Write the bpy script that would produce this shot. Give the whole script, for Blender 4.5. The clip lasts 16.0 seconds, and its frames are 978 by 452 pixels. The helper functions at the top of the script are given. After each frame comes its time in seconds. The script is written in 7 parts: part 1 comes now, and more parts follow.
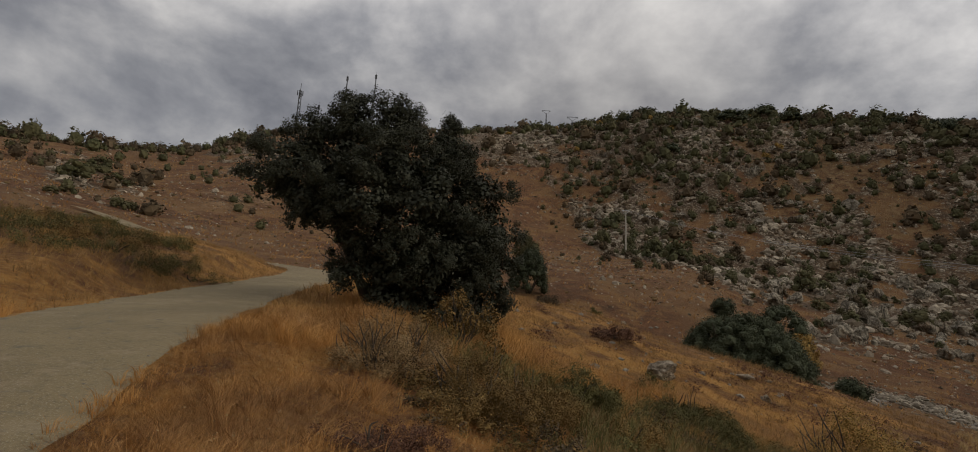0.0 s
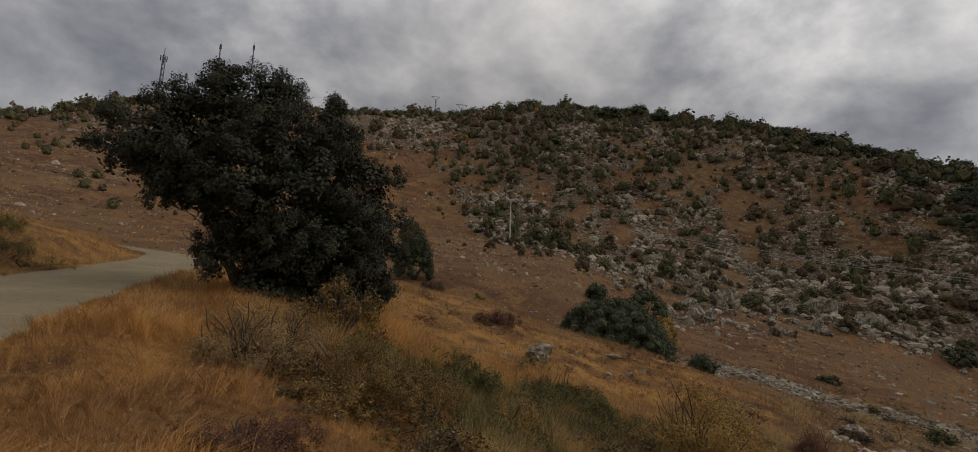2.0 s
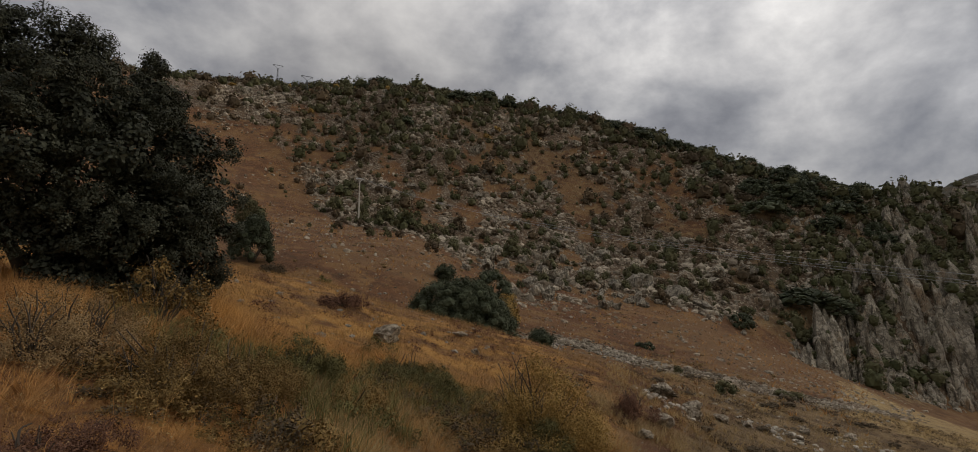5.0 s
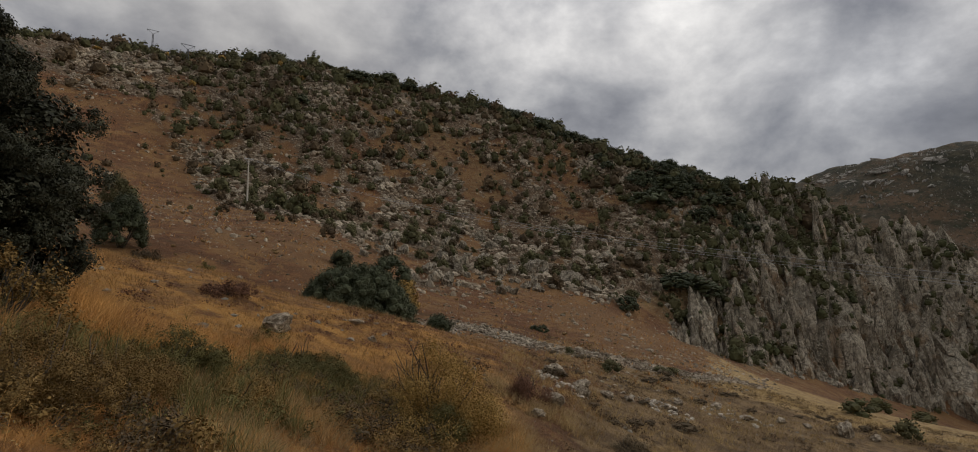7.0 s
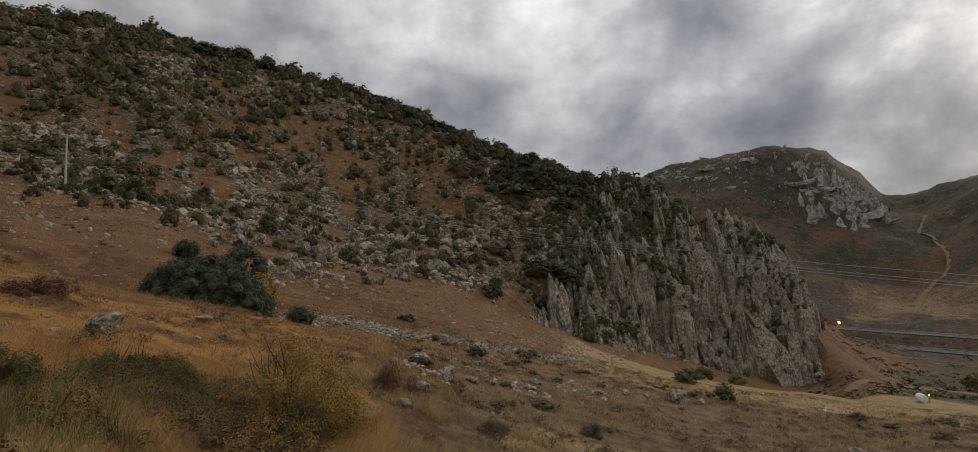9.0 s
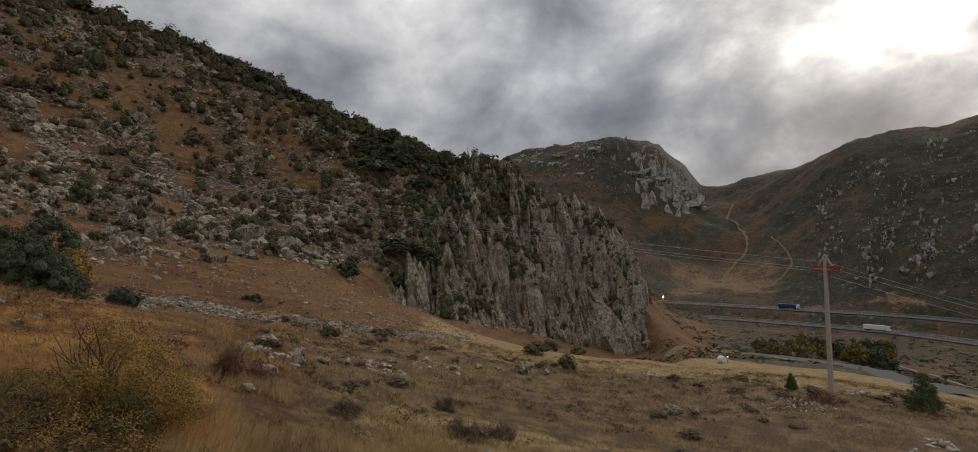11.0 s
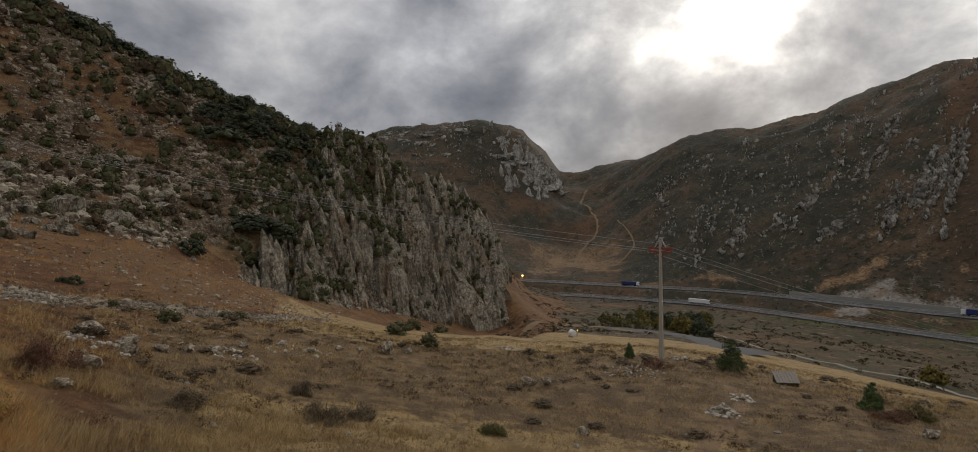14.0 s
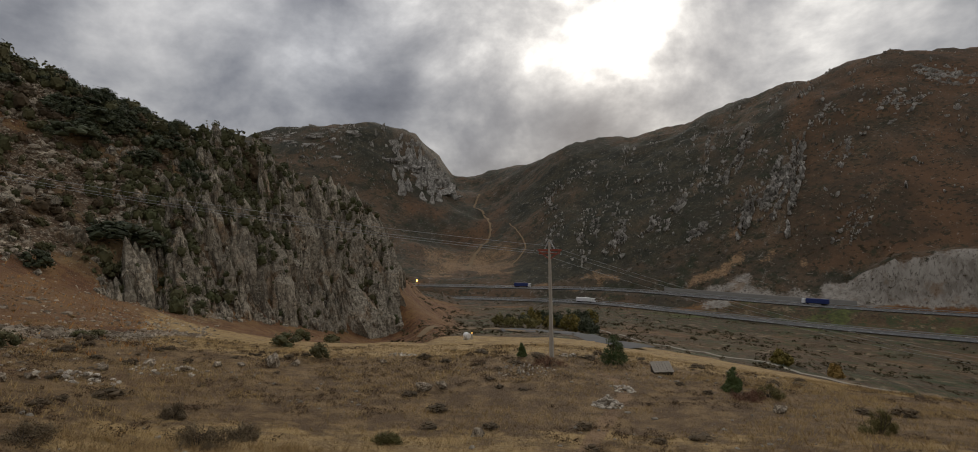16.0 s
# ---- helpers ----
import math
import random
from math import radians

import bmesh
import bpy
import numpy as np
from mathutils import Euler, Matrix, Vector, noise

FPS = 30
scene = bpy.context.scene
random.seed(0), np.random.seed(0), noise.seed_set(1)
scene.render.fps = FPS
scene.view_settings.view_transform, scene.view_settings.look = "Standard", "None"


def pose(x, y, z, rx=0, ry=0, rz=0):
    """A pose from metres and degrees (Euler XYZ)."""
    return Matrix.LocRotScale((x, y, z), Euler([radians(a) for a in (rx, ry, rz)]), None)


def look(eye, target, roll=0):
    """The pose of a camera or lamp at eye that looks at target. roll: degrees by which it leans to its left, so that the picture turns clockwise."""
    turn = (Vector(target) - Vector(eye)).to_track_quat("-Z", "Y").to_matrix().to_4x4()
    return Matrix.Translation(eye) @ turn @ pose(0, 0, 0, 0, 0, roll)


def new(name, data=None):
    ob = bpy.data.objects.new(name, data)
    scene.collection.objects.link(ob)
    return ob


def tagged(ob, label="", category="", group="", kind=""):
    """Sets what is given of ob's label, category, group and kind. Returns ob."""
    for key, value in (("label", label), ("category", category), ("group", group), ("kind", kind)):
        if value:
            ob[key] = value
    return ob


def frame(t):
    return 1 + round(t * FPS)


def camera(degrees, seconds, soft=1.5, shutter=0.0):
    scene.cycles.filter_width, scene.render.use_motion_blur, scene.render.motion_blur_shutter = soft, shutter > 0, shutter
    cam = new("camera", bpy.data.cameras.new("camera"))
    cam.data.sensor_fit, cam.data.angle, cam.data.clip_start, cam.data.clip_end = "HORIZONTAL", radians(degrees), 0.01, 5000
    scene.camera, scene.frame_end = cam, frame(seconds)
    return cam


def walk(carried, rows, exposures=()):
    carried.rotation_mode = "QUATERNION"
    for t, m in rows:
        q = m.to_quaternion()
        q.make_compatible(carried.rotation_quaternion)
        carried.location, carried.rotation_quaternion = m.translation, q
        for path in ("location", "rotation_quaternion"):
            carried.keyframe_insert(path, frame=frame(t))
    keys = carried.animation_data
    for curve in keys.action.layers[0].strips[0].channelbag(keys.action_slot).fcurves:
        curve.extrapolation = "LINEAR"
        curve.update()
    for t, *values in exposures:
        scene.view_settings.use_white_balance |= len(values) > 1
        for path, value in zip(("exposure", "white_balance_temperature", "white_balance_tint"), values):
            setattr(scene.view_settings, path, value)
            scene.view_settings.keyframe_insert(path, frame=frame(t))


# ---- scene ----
EYE = 1.7
cam = camera(84.0, 16.0, soft=0.9)
PATH = [
    (0.0, 100.88, -2.65, -0.51),
    (0.5, 100.39, -2.35, -3.02),
    (1.0, 100.31, -1.89, -6.00),
    (1.5, 99.97, -1.63, -9.12),
    (2.0, 99.91, -1.73, -12.42),
    (2.5, 99.99, -1.41, -15.25),
    (3.0, 99.91, -0.89, -18.01),
    (3.5, 99.37, -0.56, -19.92),
    (4.0, 98.64, -0.82, -22.15),
    (4.2, 98.44, -0.72, -23.32),
    (6.3, 97.41, 0.88, -34.89),
    (6.5, 97.07, 0.75, -35.84),
    (7.0, 96.57, 0.75, -38.50),
    (7.5, 95.92, 1.10, -41.33),
    (8.0, 95.49, 1.38, -43.94),
    (8.5, 95.31, 1.35, -46.93),
    (9.0, 95.11, 1.94, -52.37),
    (9.2, 94.82, 2.11, -54.11),
    (11.3, 91.93, 1.24, -68.84),
    (11.5, 91.59, 1.13, -69.87),
    (12.0, 91.02, 1.15, -72.14),
    (12.5, 90.67, 0.99, -74.02),
    (13.0, 90.08, 0.70, -76.13),
    (13.5, 90.05, 0.53, -78.31),
    (14.0, 90.02, 0.57, -81.26),
    (14.5, 90.08, 0.61, -83.42),
    (15.0, 90.20, 1.22, -85.87),
    (15.5, 90.17, 1.27, -89.64),
    (16.0, 90.28, 1.20, -92.40),
]
# held at arm's length: the lens swings round the body as it turns
walk(cam, [(t, pose(0.2 * math.sin(radians(-c)), 0.2 * math.cos(radians(c)) - 0.2, EYE, a, b, c)) for t, a, b, c in PATH],
     [(0.0, -0.02, 6800, 10.5), (4.0, 0.04, 6780, 10.5), (7.0, 0.16, 6750, 10), (9.0, 0.2, 6700, 10), (12.5, 0.1, 6700, 10), (16.0, 0.1, 6700, 10)])

# ---- sky and sun: a thick overcast with a bright gap where the sun stands ----
SUN_AZ, SUN_EL = 106.0, 18.0
world = bpy.data.worlds.new("overcast_sky")
scene.world = world
world.use_nodes = True
wn, wl = world.node_tree.nodes, world.node_tree.links
wn.clear()


def wnode(kind, **values):
    n = wn.new(kind)
    for k, v in values.items():
        n.inputs[k].default_value = v
    return n


def wmath(op, a, b=None):
    n = wn.new("ShaderNodeMath")
    n.operation = op
    for i, v in enumerate((a, b)):
        if v is None:
            continue
        if isinstance(v, (int, float)):
            n.inputs[i].default_value = v
        else:
            wl.new(v, n.inputs[i])
    return n.outputs[0]


def wramp(fac, stops):
    n = wn.new("ShaderNodeValToRGB")
    el = n.color_ramp.elements
    while len(el) < len(stops):
        el.new(0.5)
    for e, (p, c) in zip(el, stops):
        e.position, e.color = p, (*c, 1)
    wl.new(fac, n.inputs[0])
    return n.outputs[0]


def wmix(fac, a, b, how="MIX"):
    n = wn.new("ShaderNodeMix")
    n.data_type, n.blend_type = "RGBA", how
    for i, v in ((0, fac), (6, a), (7, b)):
        if isinstance(v, (int, float)):
            n.inputs[i].default_value = v
        elif isinstance(v, tuple):
            n.inputs[i].default_value = (*v, 1)
        else:
            wl.new(v, n.inputs[i])
    return n.outputs[2]


coord = wn.new("ShaderNodeTexCoord")
sep = wn.new("ShaderNodeSeparateXYZ")
wl.new(coord.outputs["Generated"], sep.inputs[0])
# heaped cloud: noise over the dome of the sky, flattened towards the horizon
shift = wn.new("ShaderNodeMapping")
shift.inputs["Location"].default_value = (5.3, 2.1, 0.4)
shift.inputs["Rotation"].default_value = (0, 0, 0.5)
shift.inputs["Scale"].default_value = (1.0, 1.0, 1.4)
wl.new(coord.outputs["Generated"], shift.inputs[0])
big = wnode("ShaderNodeTexNoise", Scale=1.9, Detail=5.0, Roughness=0.48, Distortion=0.0)
fine = wnode("ShaderNodeTexNoise", Scale=3.9, Detail=9.0, Roughness=0.57, Distortion=0.12)
wl.new(shift.outputs[0], big.inputs["Vector"])
wl.new(shift.outputs[0], fine.inputs["Vector"])
thick = wmath("ADD", wmath("MULTIPLY", big.outputs["Fac"], 0.45), wmath("MULTIPLY", fine.outputs["Fac"], 0.55))
cloud = wramp(thick, [(0.36, (0.125, 0.135, 0.165)), (0.45, (0.235, 0.245, 0.275)), (0.52, (0.37, 0.375, 0.395)), (0.60, (0.54, 0.54, 0.545)), (0.70, (0.74, 0.735, 0.72))])
# an overcast sky is brighter overhead than near the horizon
over = wmath("ADD", 1.0, wmath("MULTIPLY", wmath("POWER", wmath("MAXIMUM", wmath("SUBTRACT", sep.outputs[2], 0.42), 0.0), 1.0), 1.9))
cloud = wmix(1.0, cloud, over, "MULTIPLY")
# thinner cloud before the sun
sunway = wn.new("ShaderNodeCombineXYZ")
a, e = radians(SUN_AZ), radians(SUN_EL)
for i, v in enumerate((math.sin(a) * math.cos(e), math.cos(a) * math.cos(e), math.sin(e))):
    sunway.inputs[i].default_value = v
dot = wn.new("ShaderNodeVectorMath")
dot.operation = "DOT_PRODUCT"
wl.new(coord.outputs["Generated"], dot.inputs[0])
wl.new(sunway.outputs[0], dot.inputs[1])
facing = wmath("MAXIMUM", dot.outputs["Value"], 0.0)
near_sun = wmath("ADD", wmath("POWER", facing, 420.0), wmath("MULTIPLY", wmath("POWER", facing, 9.0), 0.16))
gap = wmath("MULTIPLY", near_sun, wmath("MULTIPLY", wmath("POWER", thick, 10.0), 560.0))
lit = wmix(gap, cloud, (1.2, 1.16, 1.08), "ADD")


def towards(b, h, power):
    n = wn.new("ShaderNodeVectorMath")
    n.operation = "DOT_PRODUCT"
    wl.new(coord.outputs["Generated"], n.inputs[0])
    n.inputs[1].default_value = (math.sin(radians(b)) * math.cos(radians(h)), math.cos(radians(b)) * math.cos(radians(h)), math.sin(radians(h)))
    return wmath("POWER", wmath("MAXIMUM", n.outputs["Value"], 0.0), power)


# a lighter break in the deck over the hill, and the heavy bank beside the far mountain
for b_, h_, p_, g_ in ((50, 30, 20.0, 2.6), (31, 33, 18.0, 0.5), (-18, 30, 12.0, 1.1)):
    lit = wmix(wmath("MULTIPLY", towards(b_, h_, p_), wmath("MULTIPLY", wmath("POWER", thick, 4.0), g_)), lit, (1.0, 1.0, 1.0), "ADD")
lit = wmix(wmath("MULTIPLY", towards(14, 23, 30.0), 0.75), lit, wmix(1.0, lit, (0.48, 0.48, 0.50), "MULTIPLY"))
lit = wmix(wmath("MULTIPLY", towards(76, 17, 40.0), 0.6), lit, wmix(1.0, lit, (0.42, 0.46, 0.55), "MULTIPLY"))
sky = wn.new("ShaderNodeTexSky")
sky.sky_type, sky.sun_disc = "NISHITA", False
sky.sun_elevation, sky.sun_rotation = radians(SUN_EL), radians(SUN_AZ)
clear = wmix(1.0, sky.outputs[0], (0.06, 0.06, 0.06), "MULTIPLY")
back = wn.new("ShaderNodeBackground")
wl.new(wmix(0.94, clear, lit), back.inputs["Color"])
back.inputs["Strength"].default_value = 1.0
out = wn.new("ShaderNodeOutputWorld")
wl.new(back.outputs[0], out.inputs[0])

sun = new("sun", bpy.data.lights.new("sun", "SUN"))
sun.data.energy, sun.data.angle, sun.data.color = 1.0, radians(25), (1.0, 0.95, 0.87)
far = Vector((math.sin(a) * math.cos(e), math.cos(a) * math.cos(e), math.sin(e))) * 100
sun.matrix_world = look(far, (0, 0, 0))
scene.view_settings.exposure = 0.0

# ---- the lie of the land ----
# Bearings run clockwise from north (+y); at each the land's break lines stand at these
# distances and heights above the eye.
LAND = {
    -60: "4 -1.6  9 -.9  20 2.0  38 5.5  60 10  90 18  160 38  260 57  360 54  450 54  700 55  1100 60  1500 60",
    -45: "4 -1.6  9 -.8  15 .4  30 3.6  45 4.3  80 13  150 30  250 56  340 54  450 58  700 55  1100 60  1500 60",
    -37: "4 -1.5  9 -.65  15 .5  31 4.1  46 4.9  80 12.4  150 31  250 57  340 55  450 58  700 55  1100 60  1500 60",
    -30: "4 -1.4  9 -.6  19 .7  33 4.1  49 5.3  80 11  150 33  250 62  340 61  450 60  700 55  1100 60  1500 60",
    -26: "4 -1.4  9 -.6  19 .7  34 3.8  52 5.2  80 10.4  150 35  252 72  340 73  450 70  700 62  1100 60  1500 60",
    -22: "4 -1.4  9 -.6  19 .7  37 3.6  58 5.4  80 10  150 36  255 82  340 84  450 80  700 70  1100 60  1500 60",
    -10: "4 -1.5  9 -.9  18 .5  36 2.6  55 4  75 8  140 32  260 91  350 95  450 92  700 80  1100 70  1500 60",
    0: "4 -1.7  8 -1.5  18 -.1  36 2.5  48 1.0  66 6  130 24  258 95  350 100  450 98  700 80  1100 70  1500 60",
    10: "4 -1.9  8 -2.1  18 -1.2  35 1.5  46 -.8  66 5.8  128 19.5  252 96  340 101  450 100  700 80  1100 70  1500 60",
    20: "3.5 -2.1  8 -2.6  18 -2.1  34 -.4  45 -2.6  70 5.0  128 18.5  248 98.5  330 100  450 95  700 80  1100 70  1500 60",
    30: "3 -2.2  7 -3.2  17 -3.4  33 -1.8  44 -4.0  78 .5  130 14  238 86  320 84  450 80  700 70  1100 70  1500 60",
    40: "2.5 -2.1  6 -3.5  16 -4.3  33 -3.6  44 -5.8  88 -1.2  135 11  228 74  300 68  450 60  700 60  1100 70  1500 60",
    50: "2 -2.0  5.5 -3.6  15 -5.6  32 -6.2  55 -7  98 -4.5  140 8  215 53  280 43  450 30  700 50  1100 70  1500 60",
    60: "2 -1.9  5 -3.4  14 -6.4  30 -8.2  60 -9.6  118 -13  150 3  196 36  250 22  400 0  700 40  1100 120  1500 100",
    65: "2 -1.9  5 -3.4  14 -6.6  29 -8.7  59 -10.6  134 -18.5  162 2  202 30  255 14  425 -18  700 30  1100 155  1500 125",
    70: "2 -1.9  5 -3.4  14 -6.7  28 -9.1  58 -11.5  150 -23.5  175 0  208 27  260 5  450 -35  700 20  1100 181  1500 150",
    73: "2 -1.9  5 -3.4  14 -6.8  28 -9.4  57 -11.8  163 -27  186 -6  214 18.5  265 0  460 -38  700 10  1100 197  1500 150",
    76: "2 -1.9  5 -3.4  14 -6.9  27 -9.7  56 -12.1  176 -31  197 -9  223 13.5  270 -8  470 -42  700 0  1100 204  1500 150",
    79: "2 -1.9  5 -3.4  14 -7.0  27 -10  56 -12.4  190 -35  208 -14  232 8  275 -15  480 -45  700 -10  1100 210  1500 150",
    83: "2 -1.9  5 -3.4  14 -7.0  27 -10.1  55 -12.4  205 -38  220 -24  240 -17  300 -38  500 -52  720 -18  1110 205  1500 150",
    88: "2 -1.9  5 -3.4  14 -7.0  26 -10.2  54 -12.4  130 -25.5  220 -40  380 -58  478 -62  525 -55.5  720 -32  1150 135  1600 110",
    92: "2 -1.9  5 -3.4  14 -7.0  26 -10.3  54 -12.5  120 -23.5  220 -40  380 -58  472 -62  515 -55  680 -36  1300 118  1700 100",
    100: "2 -1.9  5 -3.3  14 -7.0  26 -10.3  53 -12.4  110 -22  200 -38  380 -58  458 -62  495 -55  630 -8  960 137  1300 150",
    110: "2 -1.9  5 -3.2  14 -6.8  26 -10.2  50 -12.8  105 -23  190 -39  340 -57  422 -62  460 -55  600 20  900 147  1250 170",
    120: "2 -1.9  5 -3.0  13 -6.0  25 -9.4  50 -13.2  105 -25  180 -39  320 -58  384 -62  423 -55  560 30  860 187  1200 210",
    128: "2 -1.9  5 -2.9  13 -5.5  25 -8.7  50 -13.2  102 -26  175 -40  315 -58  374 -62  413 -55  545 38  850 209  1200 210",
    135: "2.2 -1.9  5.5 -2.8  13 -5.0  25 -8.3  50 -13  100 -27  170 -40  310 -58  368 -62  408 -55  540 30  850 183  1200 185",
    160: "3 -1.9  8 -3.4  14 -4.8  26 -7.5  50 -12  100 -26  170 -40  310 -58  370 -62  410 -55  540 20  850 180  1200 180",
    200: "4 -1.9  9 -2.4  20 -3.5  38 -5  60 -7.5  100 -14  180 -26  300 -40  370 -50  420 -50  540 10  850 120  1200 130",
    250: "4 -1.6  9 -1.2  20 0  38 3  60 7  90 14  160 30  260 50  360 55  450 55  700 60  1100 80  1500 80",
}
_b = sorted(LAND)
_v = np.array([[float(v) for v in LAND[k].split()] for k in _b])
_grid = np.arange(-60, 301)
_tab = np.empty((361, 26))
for _j in range(26):
    _tab[:, _j] = np.interp(_grid, _b + [300], np.append(_v[:, _j], _v[0, _j]))
_w = np.exp(-0.5 * (np.arange(-5, 6) / 1.7) ** 2)
_w /= _w.sum()
for _j in range(26):
    _tab[:, _j] = np.convolve(np.concatenate([_tab[-6:-1, _j], _tab[:, _j], _tab[1:6, _j]]), _w, "valid")
_tab = np.concatenate([np.tile([0.0, -1.65], (361, 1)), _tab, np.tile([4600.0, 40.0], (361, 1))], axis=1)


def polar(x, y):
    return (np.degrees(np.arctan2(x, y)) + 60) % 360 - 60, np.hypot(x, y)


def base_height(x, y):
    """Height of the bare land by its break lines, smooth along each bearing."""
    az, r = polar(x, y)
    i = np.clip((az + 60).astype(int), 0, 359)
    k = (az + 60 - i)[:, None]
    row = _tab[i] * (1 - k) + _tab[i + 1] * k
    R, H = row[:, 0::2], row[:, 1::2]
    d = np.diff(R, axis=1)
    s = np.diff(H, axis=1) / d
    m = np.zeros_like(H)
    same = s[:, 1:] * s[:, :-1] > 0
    w1, w2 = 2 * d[:, 1:] + d[:, :-1], d[:, 1:] + 2 * d[:, :-1]
    with np.errstate(divide="ignore", invalid="ignore"):
        m[:, 1:-1] = np.where(same, (w1 + w2) / (w1 / s[:, :-1] + w2 / s[:, 1:]), 0)
    m[:, 0], m[:, -1] = s[:, 0], 0
    j = np.clip((R <= r[:, None]).sum(axis=1) - 1, 0, R.shape[1] - 2)
    n = np.arange(len(r))
    h = d[n, j]
    t = np.clip((r - R[n, j]) / h, 0, 1)
    return ((2 * t**3 - 3 * t**2 + 1) * H[n, j] + (t**3 - 2 * t**2 + t) * h * m[n, j]
            + (3 * t**2 - 2 * t**3) * H[n, j + 1] + (t**3 - t**2) * h * m[n, j + 1]) + EYE


def vnoise(x, y, seed=0):
    """Smooth value noise, -1 to 1."""
    xi, yi = np.floor(x).astype(np.int64), np.floor(y).astype(np.int64)
    u, v = x - xi, y - yi
    u, v = u * u * (3 - 2 * u), v * v * (3 - 2 * v)

    def hsh(a, b):
        n = (a * 374761393 + b * 668265263 + seed * 974634777) & 0x7FFFFFFF
        n = ((n ^ (n >> 13)) * 1274126177) & 0x7FFFFFFF
        return ((n ^ (n >> 16)) & 0xFFFF) / 32767.5 - 1
    return ((hsh(xi, yi) * (1 - u) + hsh(xi + 1, yi) * u) * (1 - v)
            + (hsh(xi, yi + 1) * (1 - u) + hsh(xi + 1, yi + 1) * u) * v)


def fbm(x, y, size, octaves=4, seed=0, gain=0.5):
    total, amp, norm = 0, 1.0, 0.0
    for o in range(octaves):
        total = total + amp * vnoise(x / size + 17.3 * o, y / size - 9.1 * o, seed + o)
        norm += amp
        amp *= gain
        size *= 0.5
    return total / norm


def step(a, b, v):
    t = np.clip((v - a) / (b - a), 0, 1)
    return t * t * (3 - 2 * t)


def band(a, b, c, d, v):
    return step(a, b, v) * (1 - step(c, d, v))


def strip(x, y, line):
    """Distance to a polyline and how far along it (0 to 1)."""
    best, along = np.full(len(x), 1e9), np.zeros(len(x))
    p = np.array(line, float)
    cum = np.concatenate([[0], np.cumsum(np.hypot(*(p[1:] - p[:-1]).T))])
    for k in range(len(p) - 1):
        e = p[k + 1] - p[k]
        t = np.clip(((x - p[k, 0]) * e[0] + (y - p[k, 1]) * e[1]) / (e @ e), 0, 1)
        dd = np.hypot(x - p[k, 0] - t * e[0], y - p[k, 1] - t * e[1])
        m = dd < best
        best[m], along[m] = dd[m], ((cum[k] + t * np.hypot(*e)) / cum[-1])[m]
    return best, along


def spline(pts, n=12):
    """Points of a smooth curve through pts."""
    p = np.array(pts, float)
    p = np.vstack([2 * p[0] - p[1], p, 2 * p[-1] - p[-2]])
    res = []
    for k in range(1, len(p) - 2):
        for t in np.arange(n) / n:
            res.append(0.5 * (2 * p[k] + (p[k + 1] - p[k - 1]) * t + (2 * p[k - 1] - 5 * p[k] + 4 * p[k + 1] - p[k + 2]) * t**2
                              + (3 * p[k] - p[k - 1] - 3 * p[k + 1] + p[k + 2]) * t**3))
    res.append(p[-2])
    return np.array(res)


def at(bearing, dist):
    return dist * math.sin(radians(bearing)), dist * math.cos(radians(bearing))


# ribs of limestone on the mountain across the valley: number, bearing and distance of foot and head, size, spread
RIBS = ((34, 120.0, 499, 122.3, 637, 8, 6), (20, 118.6, 515, 121.4, 610, 8, 6), (13, 116.8, 508, 118.7, 580, 7, 5), (15, 116.5, 601, 118.5, 694, 8, 5), (9, 113.0, 601, 115.5, 740, 6, 6), (8, 110.9, 575, 112.4, 610, 7, 6),
        (9, 105.3, 545, 107, 600, 6, 9), (7, 108.8, 552, 110, 580, 6, 8), (7, 112.9, 525, 114.5, 545, 6, 6), (6, 102.2, 590, 104, 640, 5, 8), (7, 125, 480, 128.4, 530, 4, 5), (6, 123.0, 637, 125, 673, 3.5, 3),
        (4, 121, 652, 121.8, 679, 3.5, 3), (7, 127.5, 640, 131, 680, 5, 10), (5, 124.8, 575, 126.5, 610, 4, 6), (6, 130.5, 720, 134.5, 705, 6, 8))
LANE = spline([(-1.5, -30), (-2.2, -12), (-3.7, -3), (-5.0, 3), (-6.5, 9), (-8.1, 16.5), (-8.7, 25), (-9.6, 31),
               (-12.2, 37), (-17.0, 42.5), (-26, 50.5), (-33, 56), (-41, 60), (-48, 62)])
LANE_HALF = 1.75
TRACK = spline([at(30.5, 49), at(35, 60), at(40.4, 59.5), at(46.7, 58), at(53, 58.5), at(59.5, 63), at(63, 70)])
FAR_ROAD = spline([at(70, 640), at(85.5, 541), at(96.6, 498), at(106.2, 475), at(122, 418), at(134, 412), at(150, 440), at(175, 520)])
NEAR_ROAD = spline([at(72, 590), at(85, 503), at(88.7, 491), at(99.8, 458), at(106.2, 435), at(121.9, 379), at(134, 370), at(150, 392), at(175, 470)])


def smooth_line_heights(line, width):
    h = base_height(line[:, 0], line[:, 1])
    k = np.ones(width) / width
    return np.convolve(np.pad(h, width // 2, "edge"), k, "valid")[:len(h)]


LANE_Z = smooth_line_heights(LANE, 9)
FAR_Z = np.full(len(FAR_ROAD), EYE - 55.0)
NEAR_Z = np.full(len(NEAR_ROAD), EYE - 62.0)


